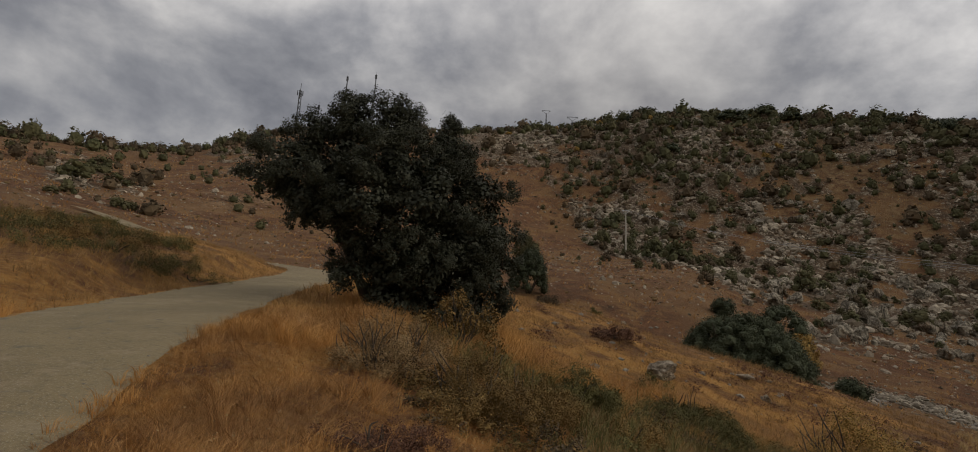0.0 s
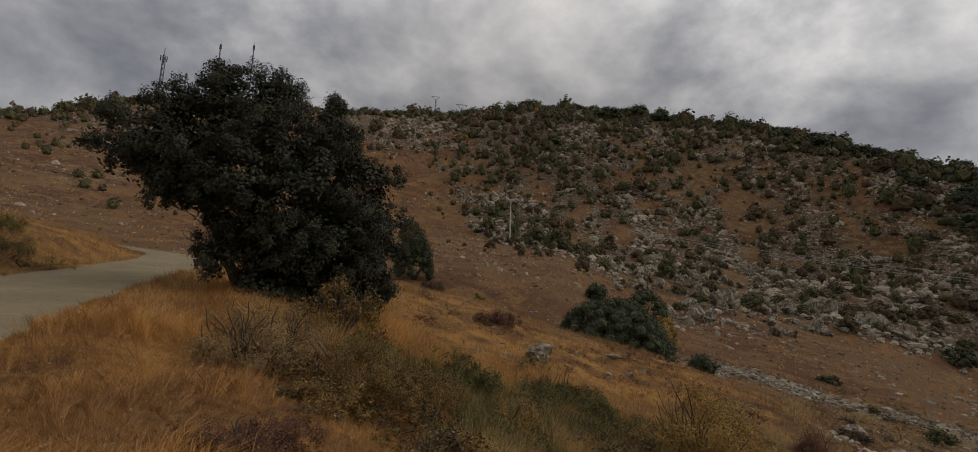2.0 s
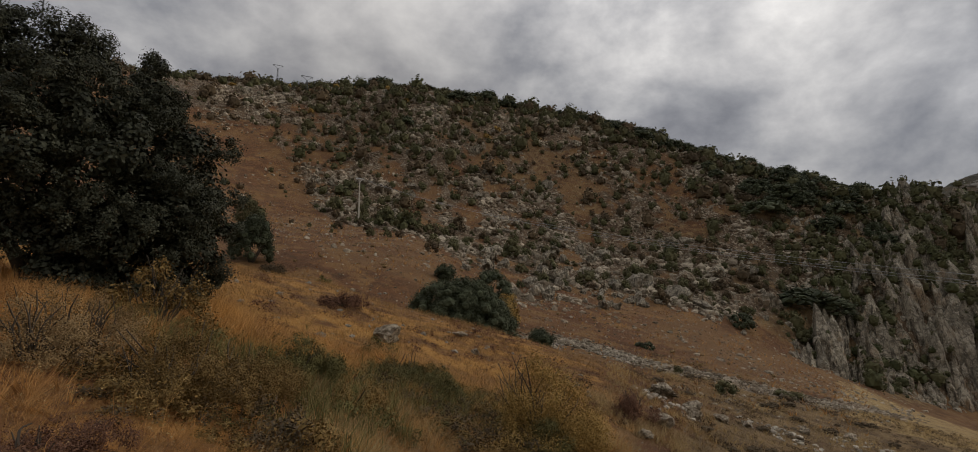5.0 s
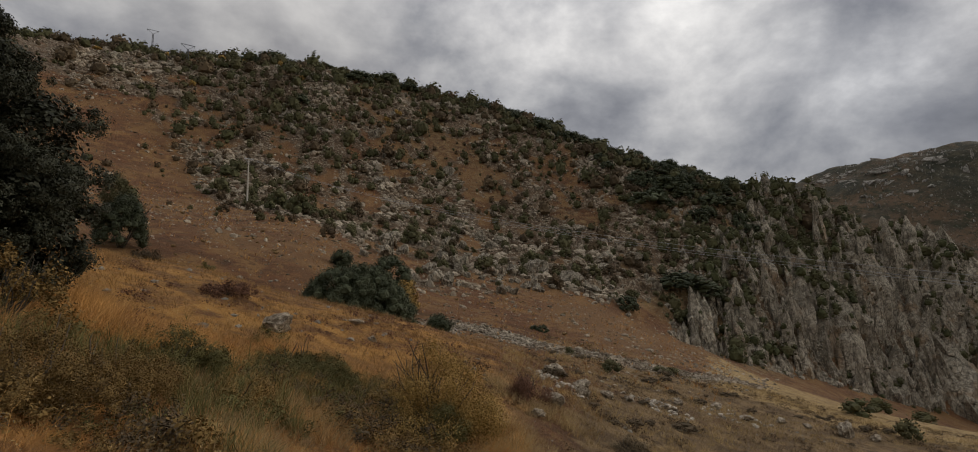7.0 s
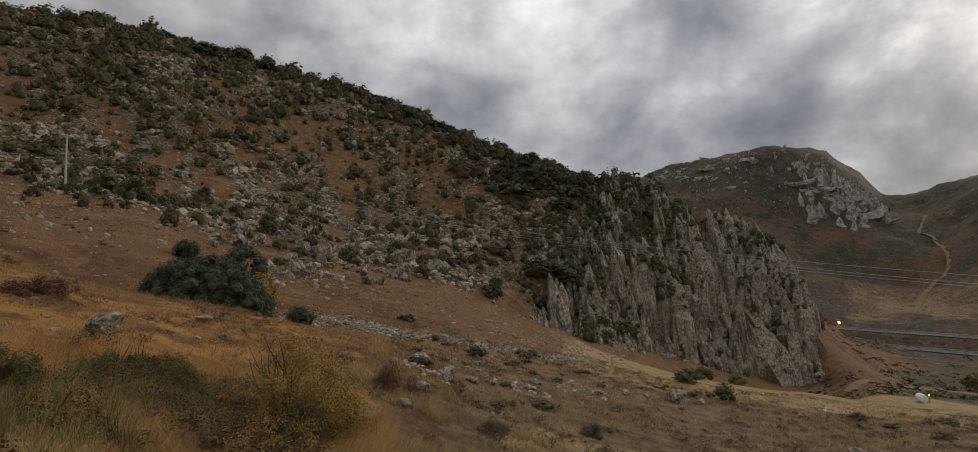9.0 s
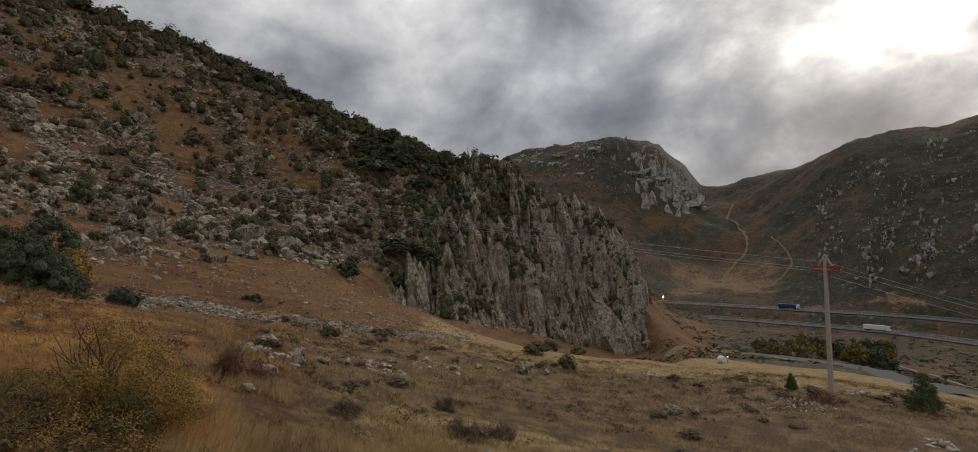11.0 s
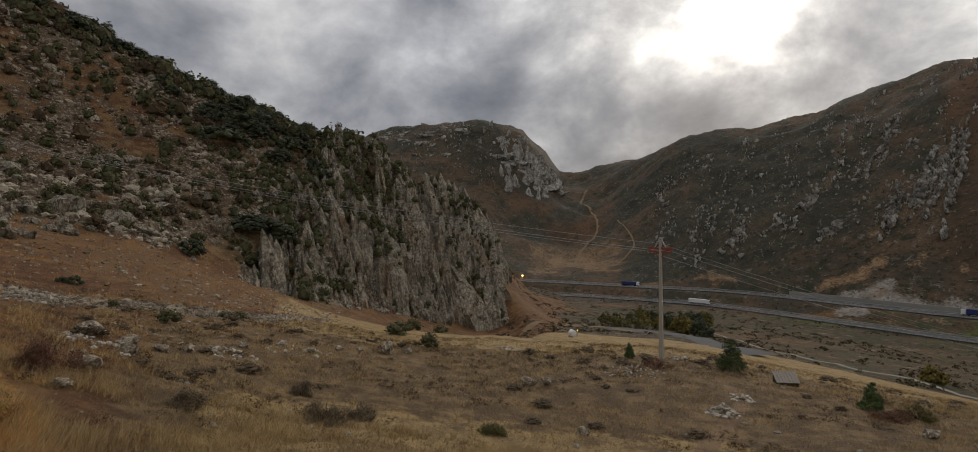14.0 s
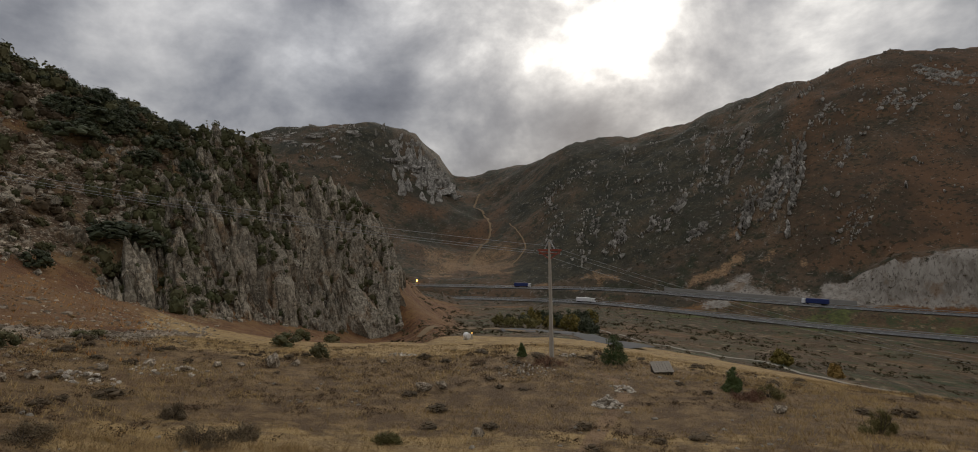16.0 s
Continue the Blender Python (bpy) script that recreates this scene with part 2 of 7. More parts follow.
def line_z(line, zs, along):
    cum = np.concatenate([[0], np.cumsum(np.hypot(*(line[1:] - line[:-1]).T))])
    return np.interp(along, cum / cum[-1], zs)


def crag(x, y, az, r):
    """Where the fluted crag at the hill's end stands, 0 to 1."""
    side_ = np.interp(r, [100, 110, 130, 154, 180, 205], [56, 56.8, 57.9, 61.3, 63.0, 64.5])
    foot, crest = np.interp(az, _grid, _tab[:, 12]), np.interp(az, _grid, _tab[:, 16])
    return step(-0.8, 0.6, az - side_ + 1.2 * fbm(x, y, 12, 3, 17)) * (1 - step(82, 83.5, az)) * step(0, 8, r - foot) * (1 - step(8, 20, r - crest))


def rocky(x, y):
    """How much bare limestone shows, 0 to 1."""
    az, r = polar(x, y)
    crest = np.interp(az, _grid, _tab[:, 16])
    low = np.interp(az, [-14, 2, 6, 9, 12, 16, 20, 24, 28, 31, 34, 38, 43, 47, 52, 56, 60, 64], [185, 178, 166, 150, 122, 112, 110, 92, 88, 80, 82, 86, 106, 110, 116, 136, 150, 185])
    n = fbm(x, y, 30, 4, 11) * 0.6 + fbm(x, y, 7, 4, 15, 0.7) * 0.9
    hill = step(-4, 8, r - low + 9 * fbm(x, y, 14, 3, 13)) * band(-14, 4, 62, 66, az) * (1 - step(-10, 0, r - crest)) * step(-0.55, 0.15, n)
    cliff = crag(x, y, az, r) * step(-0.5, 0.0, fbm(x, y, 10, 3, 19))
    left = band(-43, -38, -24, -16, az) * band(92, 104, 190, 225, r) * step(0.0, 0.5, fbm(x, y, 18, 4, 21, 0.65) + 0.12)
    ribs = np.zeros(len(x))
    far = r > 430
    if far.any():
        n3 = fbm(x[far], y[far], 22, 4, 41, 0.65)
        for _, b0, d0, b1, d1, size, _ in RIBS:
            ribs[far] = np.maximum(ribs[far], step(0.1, 0.5, n3 + 0.55 - strip(x[far], y[far], [at(b0, d0), at(b1, d1)])[0] / (size * 2.2)))
        top = band(66, 70, 80, 82, az[far]) * step(960, 1040, r[far]) * step(0.0, 0.3, n3) + band(81.5, 83, 87.5, 88.6, az[far]) * step(930, 980, r[far]) * step(-0.35, 0.0, n3)
        ribs[far] = np.maximum(ribs[far], np.maximum(top, band(100, 104, 136, 140, az[far]) * step(0.3, 0.55, fbm(x[far], y[far], 35, 5, 43, 0.7))))
    return np.clip(hill + cliff + left + 0.5 * ribs, 0, 1)


def height(x, y, rough=True):
    x, y = np.atleast_1d(np.asarray(x, float)), np.atleast_1d(np.asarray(y, float))
    z = base_height(x, y)
    az, r = polar(x, y)
    if rough:
        z += fbm(x, y, 5, 4, 1) * 0.13 * step(2, 10, r) * (1 + 1.2 * step(20, 60, r))
        z += fbm(x, y, 30, 4, 3) * 1.5 * step(60, 130, r)
        z += fbm(x, y, 120, 6, 5, 0.6) * 20 * step(480, 760, r)
        z += (1 - np.abs(fbm(x, y, 160, 4, 6))) * 14 * step(500, 800, r) - 10 * step(500, 800, r)
        k = rocky(x, y)
        c = crag(x, y, az, r)
        z += c * (5.0 * (0.25 - np.abs(fbm(az * 3.4, r * 0.22, 9, 3, 25))) + 7.0 * fbm(az * 3.4, r * 0.12, 17, 2, 27))
        z += k * (1 + 4 * (r > 430)) * (1.1 * np.abs(fbm(x, y, 9, 4, 7)) + 0.5 * fbm(x, y, 2.5, 2, 9))
    d, al = strip(x, y, LANE)
    z += (line_z(LANE, LANE_Z, al) - 0.3 * step(30, 55, r) - z) * (1 - step(LANE_HALF + 0.25, LANE_HALF + 2.2, d))
    for line, zs, half in ((FAR_ROAD, FAR_Z, 9), (NEAR_ROAD, NEAR_Z, 9)):
        d, al = strip(x, y, line)
        z += (line_z(line, zs, al) - 0.4 - z) * (1 - step(half, half + 10, d))
    # the steep cutting above the upper carriageway, and the summit crag of the far mountain
    d, al = strip(x, y, FAR_ROAD)
    top = np.interp(az, [123, 125, 126.7, 129, 131, 134.4, 145, 160], [-7.4, -6.4, -4.7, -3.0, -2.7, -2.3, -2.5, -6.5])
    face = EYE - 55 + (np.tan(np.radians(top)) * 440 + 55 + 1.6 * fbm(x, y, 12, 3, 81)) * step(10, 30, d + 4.5 * fbm(x, y, 10, 4, 83, 0.65))
    z = np.where((az > 123.5) & (az < 160) & (r > 408) & (r < 480), np.maximum(z, face), z)
    z += np.interp(az, [78, 81, 83, 84.8, 86.4, 87.4, 88.6, 90, 92], [0, 7, 7, 19, 9, 2, -19, -7, 0]) * step(975, 1035, r)
    return z


def ground_z(x, y):
    return float(height([x], [y])[0])


# ---- materials ----
def material(name):
    m = bpy.data.materials.new(name)
    m.use_nodes = True
    return m, m.node_tree.nodes, m.node_tree.links, m.node_tree.nodes["Principled BSDF"]


class Nodes:
    """Shorthand for one material's node tree."""

    def __init__(self, name, rough=0.9, scale_space="World"):
        self.m, self.n, self.l, self.p = material(name)
        self.p.inputs["Roughness"].default_value = rough
        self.p.inputs["Specular IOR Level"].default_value = 0.25
        self.c = self.n.new("ShaderNodeNewGeometry").outputs["Position"] if scale_space == "World" else self.n.new("ShaderNodeTexCoord").outputs[scale_space]

    def put(self, socket, v):
        if isinstance(v, (int, float)):
            socket.default_value = v
        elif isinstance(v, tuple):
            socket.default_value = (*v, 1) if len(v) == 3 and socket.type == "RGBA" else v
        else:
            self.l.new(v, socket)

    def noise(self, scale, detail=5.0, rough=0.55, distort=0.0, vector=None):
        t = self.n.new("ShaderNodeTexNoise")
        t.inputs["Scale"].default_value, t.inputs["Detail"].default_value = scale, detail
        t.inputs["Roughness"].default_value, t.inputs["Distortion"].default_value = rough, distort
        self.l.new(vector or self.c, t.inputs["Vector"])
        return t.outputs["Fac"]

    def voronoi(self, scale, feature="F1", vector=None):
        t = self.n.new("ShaderNodeTexVoronoi")
        t.feature = feature
        t.inputs["Scale"].default_value = scale
        self.l.new(vector or self.c, t.inputs["Vector"])
        return t.outputs["Distance"]

    def stretch(self, sx, sy, sz):
        t = self.n.new("ShaderNodeMapping")
        t.inputs["Scale"].default_value = (sx, sy, sz)
        self.l.new(self.c, t.inputs["Vector"])
        return t.outputs[0]

    def attr(self, name):
        t = self.n.new("ShaderNodeAttribute")
        t.attribute_name = name
        return t.outputs["Fac"]

    def math(self, op, a, b=0.0, clamp=False):
        t = self.n.new("ShaderNodeMath")
        t.operation, t.use_clamp = op, clamp
        self.put(t.inputs[0], a), self.put(t.inputs[1], b)
        return t.outputs[0]

    def span(self, v, lo, hi):
        t = self.n.new("ShaderNodeMapRange")
        t.interpolation_type = "SMOOTHSTEP"
        self.put(t.inputs[0], v)
        t.inputs[1].default_value, t.inputs[2].default_value = lo, hi
        return t.outputs[0]

    def mix(self, fac, a, b, how="MIX"):
        t = self.n.new("ShaderNodeMix")
        t.data_type, t.blend_type = "RGBA", how
        self.put(t.inputs[0], fac), self.put(t.inputs[6], a), self.put(t.inputs[7], b)
        return t.outputs[2]

    def island(self):
        return self.n.new("ShaderNodeNewGeometry").outputs["Random Per Island"]

    def one(self):
        return self.n.new("ShaderNodeObjectInfo").outputs["Random"]

    def bump(self, height, strength, distance):
        t = self.n.new("ShaderNodeBump")
        t.inputs["Strength"].default_value, t.inputs["Distance"].default_value = strength, distance
        self.l.new(height, t.inputs["Height"])
        self.l.new(t.outputs[0], self.p.inputs["Normal"])

    def colour(self, v):
        self.put(self.p.inputs["Base Color"], v)
        return self.m


def ground_material():
    k = Nodes("ground", 0.95)
    big, mid, small = k.noise(0.05, 6), k.noise(0.6, 6, 0.65), k.noise(6.0, 6, 0.7)
    grain = k.noise(30.0, 4, 0.7)
    # dry slope earth: red-brown with straw and grey litter
    earth = k.mix(k.span(mid, 0.35, 0.68), (0.088, 0.037, 0.017), (0.158, 0.070, 0.029))
    earth = k.mix(k.span(small, 0.5, 0.7), earth, (0.235, 0.135, 0.061))
    earth = k.mix(k.span(k.noise(0.22, 7, 0.7), 0.46, 0.60), earth, k.mix(0.55, earth, (0.29, 0.165, 0.062)))
    earth = k.mix(k.span(k.noise(0.33, 7, 0.75), 0.55, 0.66), earth, (0.078, 0.042, 0.020))
    earth = k.mix(k.span(k.noise(1.7, 6, 0.75), 0.56, 0.68), earth, (0.088, 0.048, 0.024))
    earth = k.mix(k.span(big, 0.42, 0.62), earth, k.mix(0.6, earth, (0.20, 0.112, 0.048)))
    straw = k.mix(k.span(mid, 0.38, 0.62), (0.23, 0.096, 0.026), (0.43, 0.215, 0.054))
    straw = k.mix(k.span(small, 0.45, 0.7), straw, (0.47, 0.265, 0.080))
    heath = k.mix(k.span(mid, 0.4, 0.62), (0.120, 0.075, 0.037), (0.240, 0.155, 0.072))
    heath = k.mix(k.span(small, 0.55, 0.7), heath, (0.085, 0.066, 0.038))
    pale = k.mix(k.span(mid, 0.36, 0.64), (0.215, 0.138, 0.062), (0.40, 0.268, 0.112))
    pale = k.mix(k.span(small, 0.48, 0.7), pale, (0.43, 0.325, 0.165))
    scrub = k.mix(k.span(mid, 0.42, 0.6), (0.046, 0.034, 0.020), (0.125, 0.080, 0.044))
    scrub = k.mix(k.span(k.noise(0.22, 6, 0.7), 0.5, 0.62), scrub, (0.055, 0.062, 0.03))
    scrub = k.mix(k.span(small, 0.55, 0.7), scrub, (0.17, 0.130, 0.08))
    scrub = k.mix(k.span(k.noise(0.045, 6, 0.65), 0.5, 0.62), scrub, k.mix(0.7, scrub, (0.17, 0.095, 0.05)))
    scrub = k.mix(k.span(k.noise(0.09, 8, 0.75), 0.5, 0.6), scrub, (0.046, 0.058, 0.024))
    scrub = k.mix(k.span(k.noise(0.13, 8, 0.8), 0.54, 0.64), scrub, (0.25, 0.185, 0.115))
    crack = k.voronoi(0.8, "DISTANCE_TO_EDGE", k.stretch(1.0, 1.0, 0.45))
    litter = k.mix(k.span(mid, 0.36, 0.66), (0.074, 0.046, 0.026), (0.170, 0.112, 0.064))
    pale_stone = k.mix(k.span(small, 0.35, 0.7), (0.16, 0.122, 0.082), (0.40, 0.335, 0.245))
    chips = k.voronoi(1.5, "F1", k.stretch(1.0, 1.0, 0.8))
    shelf = k.noise(0.35, 8, 0.75, 0.3)
    rock = k.mix(k.span(k.math("ADD", chips, k.math("MULTIPLY", k.math("SUBTRACT", shelf, 0.5), -1.6)), 0.42, 0.30), litter, pale_stone)
    rock = k.mix(k.math("MULTIPLY", k.span(crack, 0.06, 0.0), k.span(mid, 0.4, 0.6)), rock, (0.07, 0.052, 0.036))
    ochre = k.mix(k.span(k.noise(0.3, 7, 0.75), 0.36, 0.62), (0.135, 0.080, 0.042), (0.29, 0.185, 0.098))
    gravel = k.mix(k.span(k.noise(0.16, 8, 0.75, 0.4, k.stretch(1.0, 1.0, 0.3)), 0.36, 0.62), (0.185, 0.160, 0.130), (0.340, 0.308, 0.260))
    gravel = k.mix(k.span(k.noise(0.5, 7, 0.75, 0.3, k.stretch(1.0, 1.0, 0.22)), 0.52, 0.64), gravel, (0.095, 0.080, 0.062))
    gravel = k.mix(k.span(k.noise(0.06, 6, 0.7), 0.52, 0.64), gravel, k.mix(0.6, gravel, (0.20, 0.125, 0.07)))
    russet = k.mix(k.span(k.noise(0.02, 7, 0.7), 0.38, 0.62), (0.060, 0.042, 0.025), (0.128, 0.070, 0.036))
    russet = k.mix(k.span(k.noise(0.09, 8, 0.75), 0.54, 0.64), russet, (0.045, 0.042, 0.022))
    russet = k.mix(k.span(k.noise(0.13, 9, 0.8, 0.6), 0.60, 0.68), russet, (0.24, 0.205, 0.165))
    lush = k.mix(k.span(k.noise(0.3, 6, 0.7), 0.4, 0.62), (0.060, 0.072, 0.022), (0.115, 0.125, 0.038))
    moor = k.mix(k.span(k.noise(0.012, 7, 0.65), 0.4, 0.6), (0.050, 0.042, 0.028), (0.112, 0.070, 0.040))
    moor = k.mix(k.span(k.noise(0.07, 8, 0.75), 0.47, 0.62), moor, (0.030, 0.034, 0.017))
    moor = k.mix(k.span(k.noise(0.11, 9, 0.8, 0.6, k.stretch(1.0, 1.0, 0.5)), 0.55, 0.66), moor, (0.22, 0.20, 0.17))
    moor = k.mix(k.span(k.noise(0.35, 6, 0.75), 0.55, 0.68), moor, (0.045, 0.046, 0.026))
    green = k.mix(k.span(k.noise(0.05, 8, 0.75), 0.42, 0.6), (0.026, 0.027, 0.017), (0.062, 0.052, 0.031))
    green = k.mix(k.span(k.noise(0.16, 8, 0.75, 0.6), 0.57, 0.66), green, (0.22, 0.205, 0.18))
    # far bushes and stones, a metre or three across
    spot, chip = k.span(k.noise(0.24, 4, 0.6), 0.57, 0.61), k.span(k.noise(0.33, 5, 0.7, 0.8), 0.62, 0.66)
    far_ones = []
    for base in (moor, green, russet):
        base = k.mix(k.math("MULTIPLY", spot, 0.8), base, (0.026, 0.026, 0.014))
        far_ones.append(k.mix(k.math("MULTIPLY", chip, 0.8), base, (0.25, 0.225, 0.185)))
    moor, green, russet = far_ones
    c = earth
    edge = k.math("MULTIPLY", k.math("SUBTRACT", mid, 0.5), 0.9)
    for name, look_ in (("straw", straw), ("heath", heath), ("pale", pale), ("scrub", scrub), ("moor", moor), ("green", green), ("russet", russet), ("lush", lush), ("ochre", ochre), ("gravel", gravel), ("rock", rock)):
        c = k.mix(k.span(k.math("ADD", k.attr(name), edge), 0.35, 0.65), c, look_)
    k.colour(c)
    k.bump(k.math("ADD", k.math("MULTIPLY", grain, 0.3), small), 0.9, 0.25)
    return k.m


GROUND = ground_material()


def rock_material():
    k = Nodes("limestone", 0.92)
    big, n, s = k.noise(0.16, 5, 0.6), k.noise(0.9, 8, 0.7, 0.5), k.noise(5.0, 6, 0.75)
    c = k.mix(k.span(n, 0.38, 0.62), (0.18, 0.150, 0.107), (0.50, 0.438, 0.330))
    c = k.mix(k.span(s, 0.5, 0.72), c, (0.51, 0.455, 0.36))
    c = k.mix(k.span(k.noise(0.8, 8, 0.75, 0.6, k.stretch(1.6, 1.6, 0.28)), 0.53, 0.64), c, (0.075, 0.066, 0.054))
    c = k.mix(k.span(big, 0.54, 0.66), c, k.mix(0.65, c, (0.30, 0.185, 0.095)))
    c = k.mix(k.span(k.noise(0.11, 6, 0.7), 0.52, 0.62), c, k.mix(0.6, c, (0.070, 0.060, 0.040)))
    crack = k.voronoi(1.0, "DISTANCE_TO_EDGE", k.stretch(0.8, 0.8, 0.2))
    c = k.mix(k.math("MULTIPLY", k.span(crack, 0.07, 0.0), 0.75), c, (0.050, 0.042, 0.032))
    c = k.mix(k.span(k.noise(1.7, 5, 0.7), 0.58, 0.64), c, (0.11, 0.092, 0.068))
    c = k.mix(k.span(k.noise(1.3, 6, 0.75, 0.5), 0.57, 0.63), c, (0.53, 0.475, 0.375))
    c = k.mix(k.span(k.noise(0.45, 5, 0.65), 0.6, 0.72), c, (0.10, 0.09, 0.06))
    c = k.mix(k.math("MULTIPLY", k.one(), 0.4), c, (0.16, 0.135, 0.10))
    k.colour(c)
    k.bump(k.math("ADD", n, k.math("MULTIPLY", s, 0.4)), 1.0, 0.5)
    return k.m


LIMESTONE = rock_material()


def rubble_material(name, dark, light):
    """Loose stones: each its own shade, with lichen and dirt."""
    k = Nodes(name, 0.92)
    c = k.mix(k.span(k.island(), 0.0, 0.9), dark, light)
    c = k.mix(k.span(k.noise(2.2, 6, 0.7), 0.46, 0.62), c, k.mix(0.55, c, dark))
    c = k.mix(k.span(k.noise(0.08, 5, 0.65), 0.52, 0.68), c, k.mix(0.4, c, (0.24, 0.150, 0.085)))
    k.colour(c)
    k.bump(k.noise(5.0, 5, 0.75), 0.8, 0.12)
    return k.m


def crag_material():
    """Limestone of the far crags: grey with dark upright clefts."""
    k = Nodes("far_crag_limestone", 0.93)
    c = k.mix(k.span(k.noise(0.12, 7, 0.7, 0.3), 0.36, 0.62), (0.19, 0.174, 0.148), (0.50, 0.468, 0.41))
    c = k.mix(k.span(k.noise(0.22, 8, 0.75, 0.4, k.stretch(1.0, 1.0, 0.22)), 0.54, 0.62), c, (0.060, 0.052, 0.040))
    c = k.mix(k.span(k.noise(0.5, 5, 0.7), 0.55, 0.63), c, (0.12, 0.105, 0.08))
    c = k.mix(k.math("MULTIPLY", k.one(), 0.35), c, (0.16, 0.145, 0.12))
    k.colour(c)
    k.bump(k.noise(0.4, 6, 0.75), 1.0, 1.5)
    return k.m


CRAG_STONE = crag_material()


def leaf_material(name, dark, light, rough=0.6, tip=None):
    k = Nodes(name, rough)
    c = k.mix(k.island(), dark, light)
    c = k.mix(k.span(k.noise(1.3, 3), 0.45, 0.65), c, k.mix(0.5, c, light))
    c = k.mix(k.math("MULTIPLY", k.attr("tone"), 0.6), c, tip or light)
    c = k.mix(k.math("MULTIPLY", k.one(), 0.5), c, tip or dark)
    k.colour(c)
    k.p.inputs["Specular IOR Level"].default_value = 0.15
    return k.m


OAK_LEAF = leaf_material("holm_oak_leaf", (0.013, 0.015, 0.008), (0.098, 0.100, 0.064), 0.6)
JUNIPER = leaf_material("juniper_leaf", (0.034, 0.042, 0.019), (0.105, 0.112, 0.050), 0.85, (0.125, 0.106, 0.054))


def bark_material():
    k = Nodes("bark", 0.9)
    n = k.noise(6.0, 6, 0.7, 0.3, k.stretch(1, 1, 0.25))
    k.colour(k.mix(n, (0.03, 0.024, 0.018), (0.13, 0.105, 0.08)))
    k.bump(n, 0.8, 0.03)
    return k.m


BARK = bark_material()


def asphalt_material():
    k = Nodes("worn_asphalt", 0.92)
    n, s = k.noise(0.35, 5, 0.6), k.noise(45.0, 4, 0.8)
    c = k.mix(k.span(n, 0.3, 0.7), (0.184, 0.139, 0.072), (0.262, 0.201, 0.106))
    c = k.mix(k.span(k.noise(13.0, 6, 0.8), 0.5, 0.64), c, k.mix(0.55, c, (0.095, 0.076, 0.050)))
    c = k.mix(k.span(k.noise(1.1, 7, 0.75), 0.52, 0.66), c, k.mix(0.6, c, (0.30, 0.235, 0.145)))
    c = k.mix(k.span(s, 0.5, 0.68), c, (0.34, 0.285, 0.195))
    c = k.mix(k.span(k.noise(3.0, 6, 0.7), 0.56, 0.72), c, (0.14, 0.120, 0.085))
    c = k.mix(k.span(k.voronoi(26.0), 0.0, 0.13), (0.50, 0.46, 0.40), c)
    k.colour(c)
    k.bump(s, 0.5, 0.012)
    return k.m


ASPHALT = asphalt_material()


def plain_material(name, a, b, scale=4.0, rough=0.8, metal=0.0):
    k = Nodes(name, rough)
    k.p.inputs["Specular IOR Level"].default_value = 0.1 if rough > 0.75 else 0.3
    n = k.noise(scale, 5, 0.6)
    k.colour(k.mix(n, a, b))
    k.p.inputs["Metallic"].default_value = metal
    k.bump(n, 0.3, 0.01)
    return k.m


CONCRETE = plain_material("weathered_concrete", (0.33, 0.30, 0.25), (0.50, 0.46, 0.39), 2.5)


def mesh_object(name, verts, faces, mat, smooth=False, attrs=None):
    """A mesh from arrays; faces all have the same number of corners."""
    verts, faces = np.asarray(verts, np.float32), np.asarray(faces, np.int32)
    me = bpy.data.meshes.new(name)
    n, k = faces.shape
    me.vertices.add(len(verts))
    me.vertices.foreach_set("co", verts.ravel())
    me.loops.add(n * k)
    me.loops.foreach_set("vertex_index", faces.ravel())
    me.polygons.add(n)
    me.polygons.foreach_set("loop_start", np.arange(n, dtype=np.int32) * k)
    me.polygons.foreach_set("use_smooth", np.full(n, smooth))
    for key, values in (attrs or {}).items():
        me.attributes.new(key, "FLOAT", "POINT").data.foreach_set("value", np.asarray(values, np.float32))
    me.update()
    me.validate()
    me.materials.append(mat)
    return new(name, me)


def part(name, bm, mat, parent=None, label="", smooth=False):
    me = bpy.data.meshes.new(name)
    bm.to_mesh(me)
    bm.free()
    me.materials.append(mat)
    for p in me.polygons:
        p.use_smooth = smooth
    ob = new(name, me)
    ob.parent = parent
    if label:
        tagged(ob, label)
    return ob

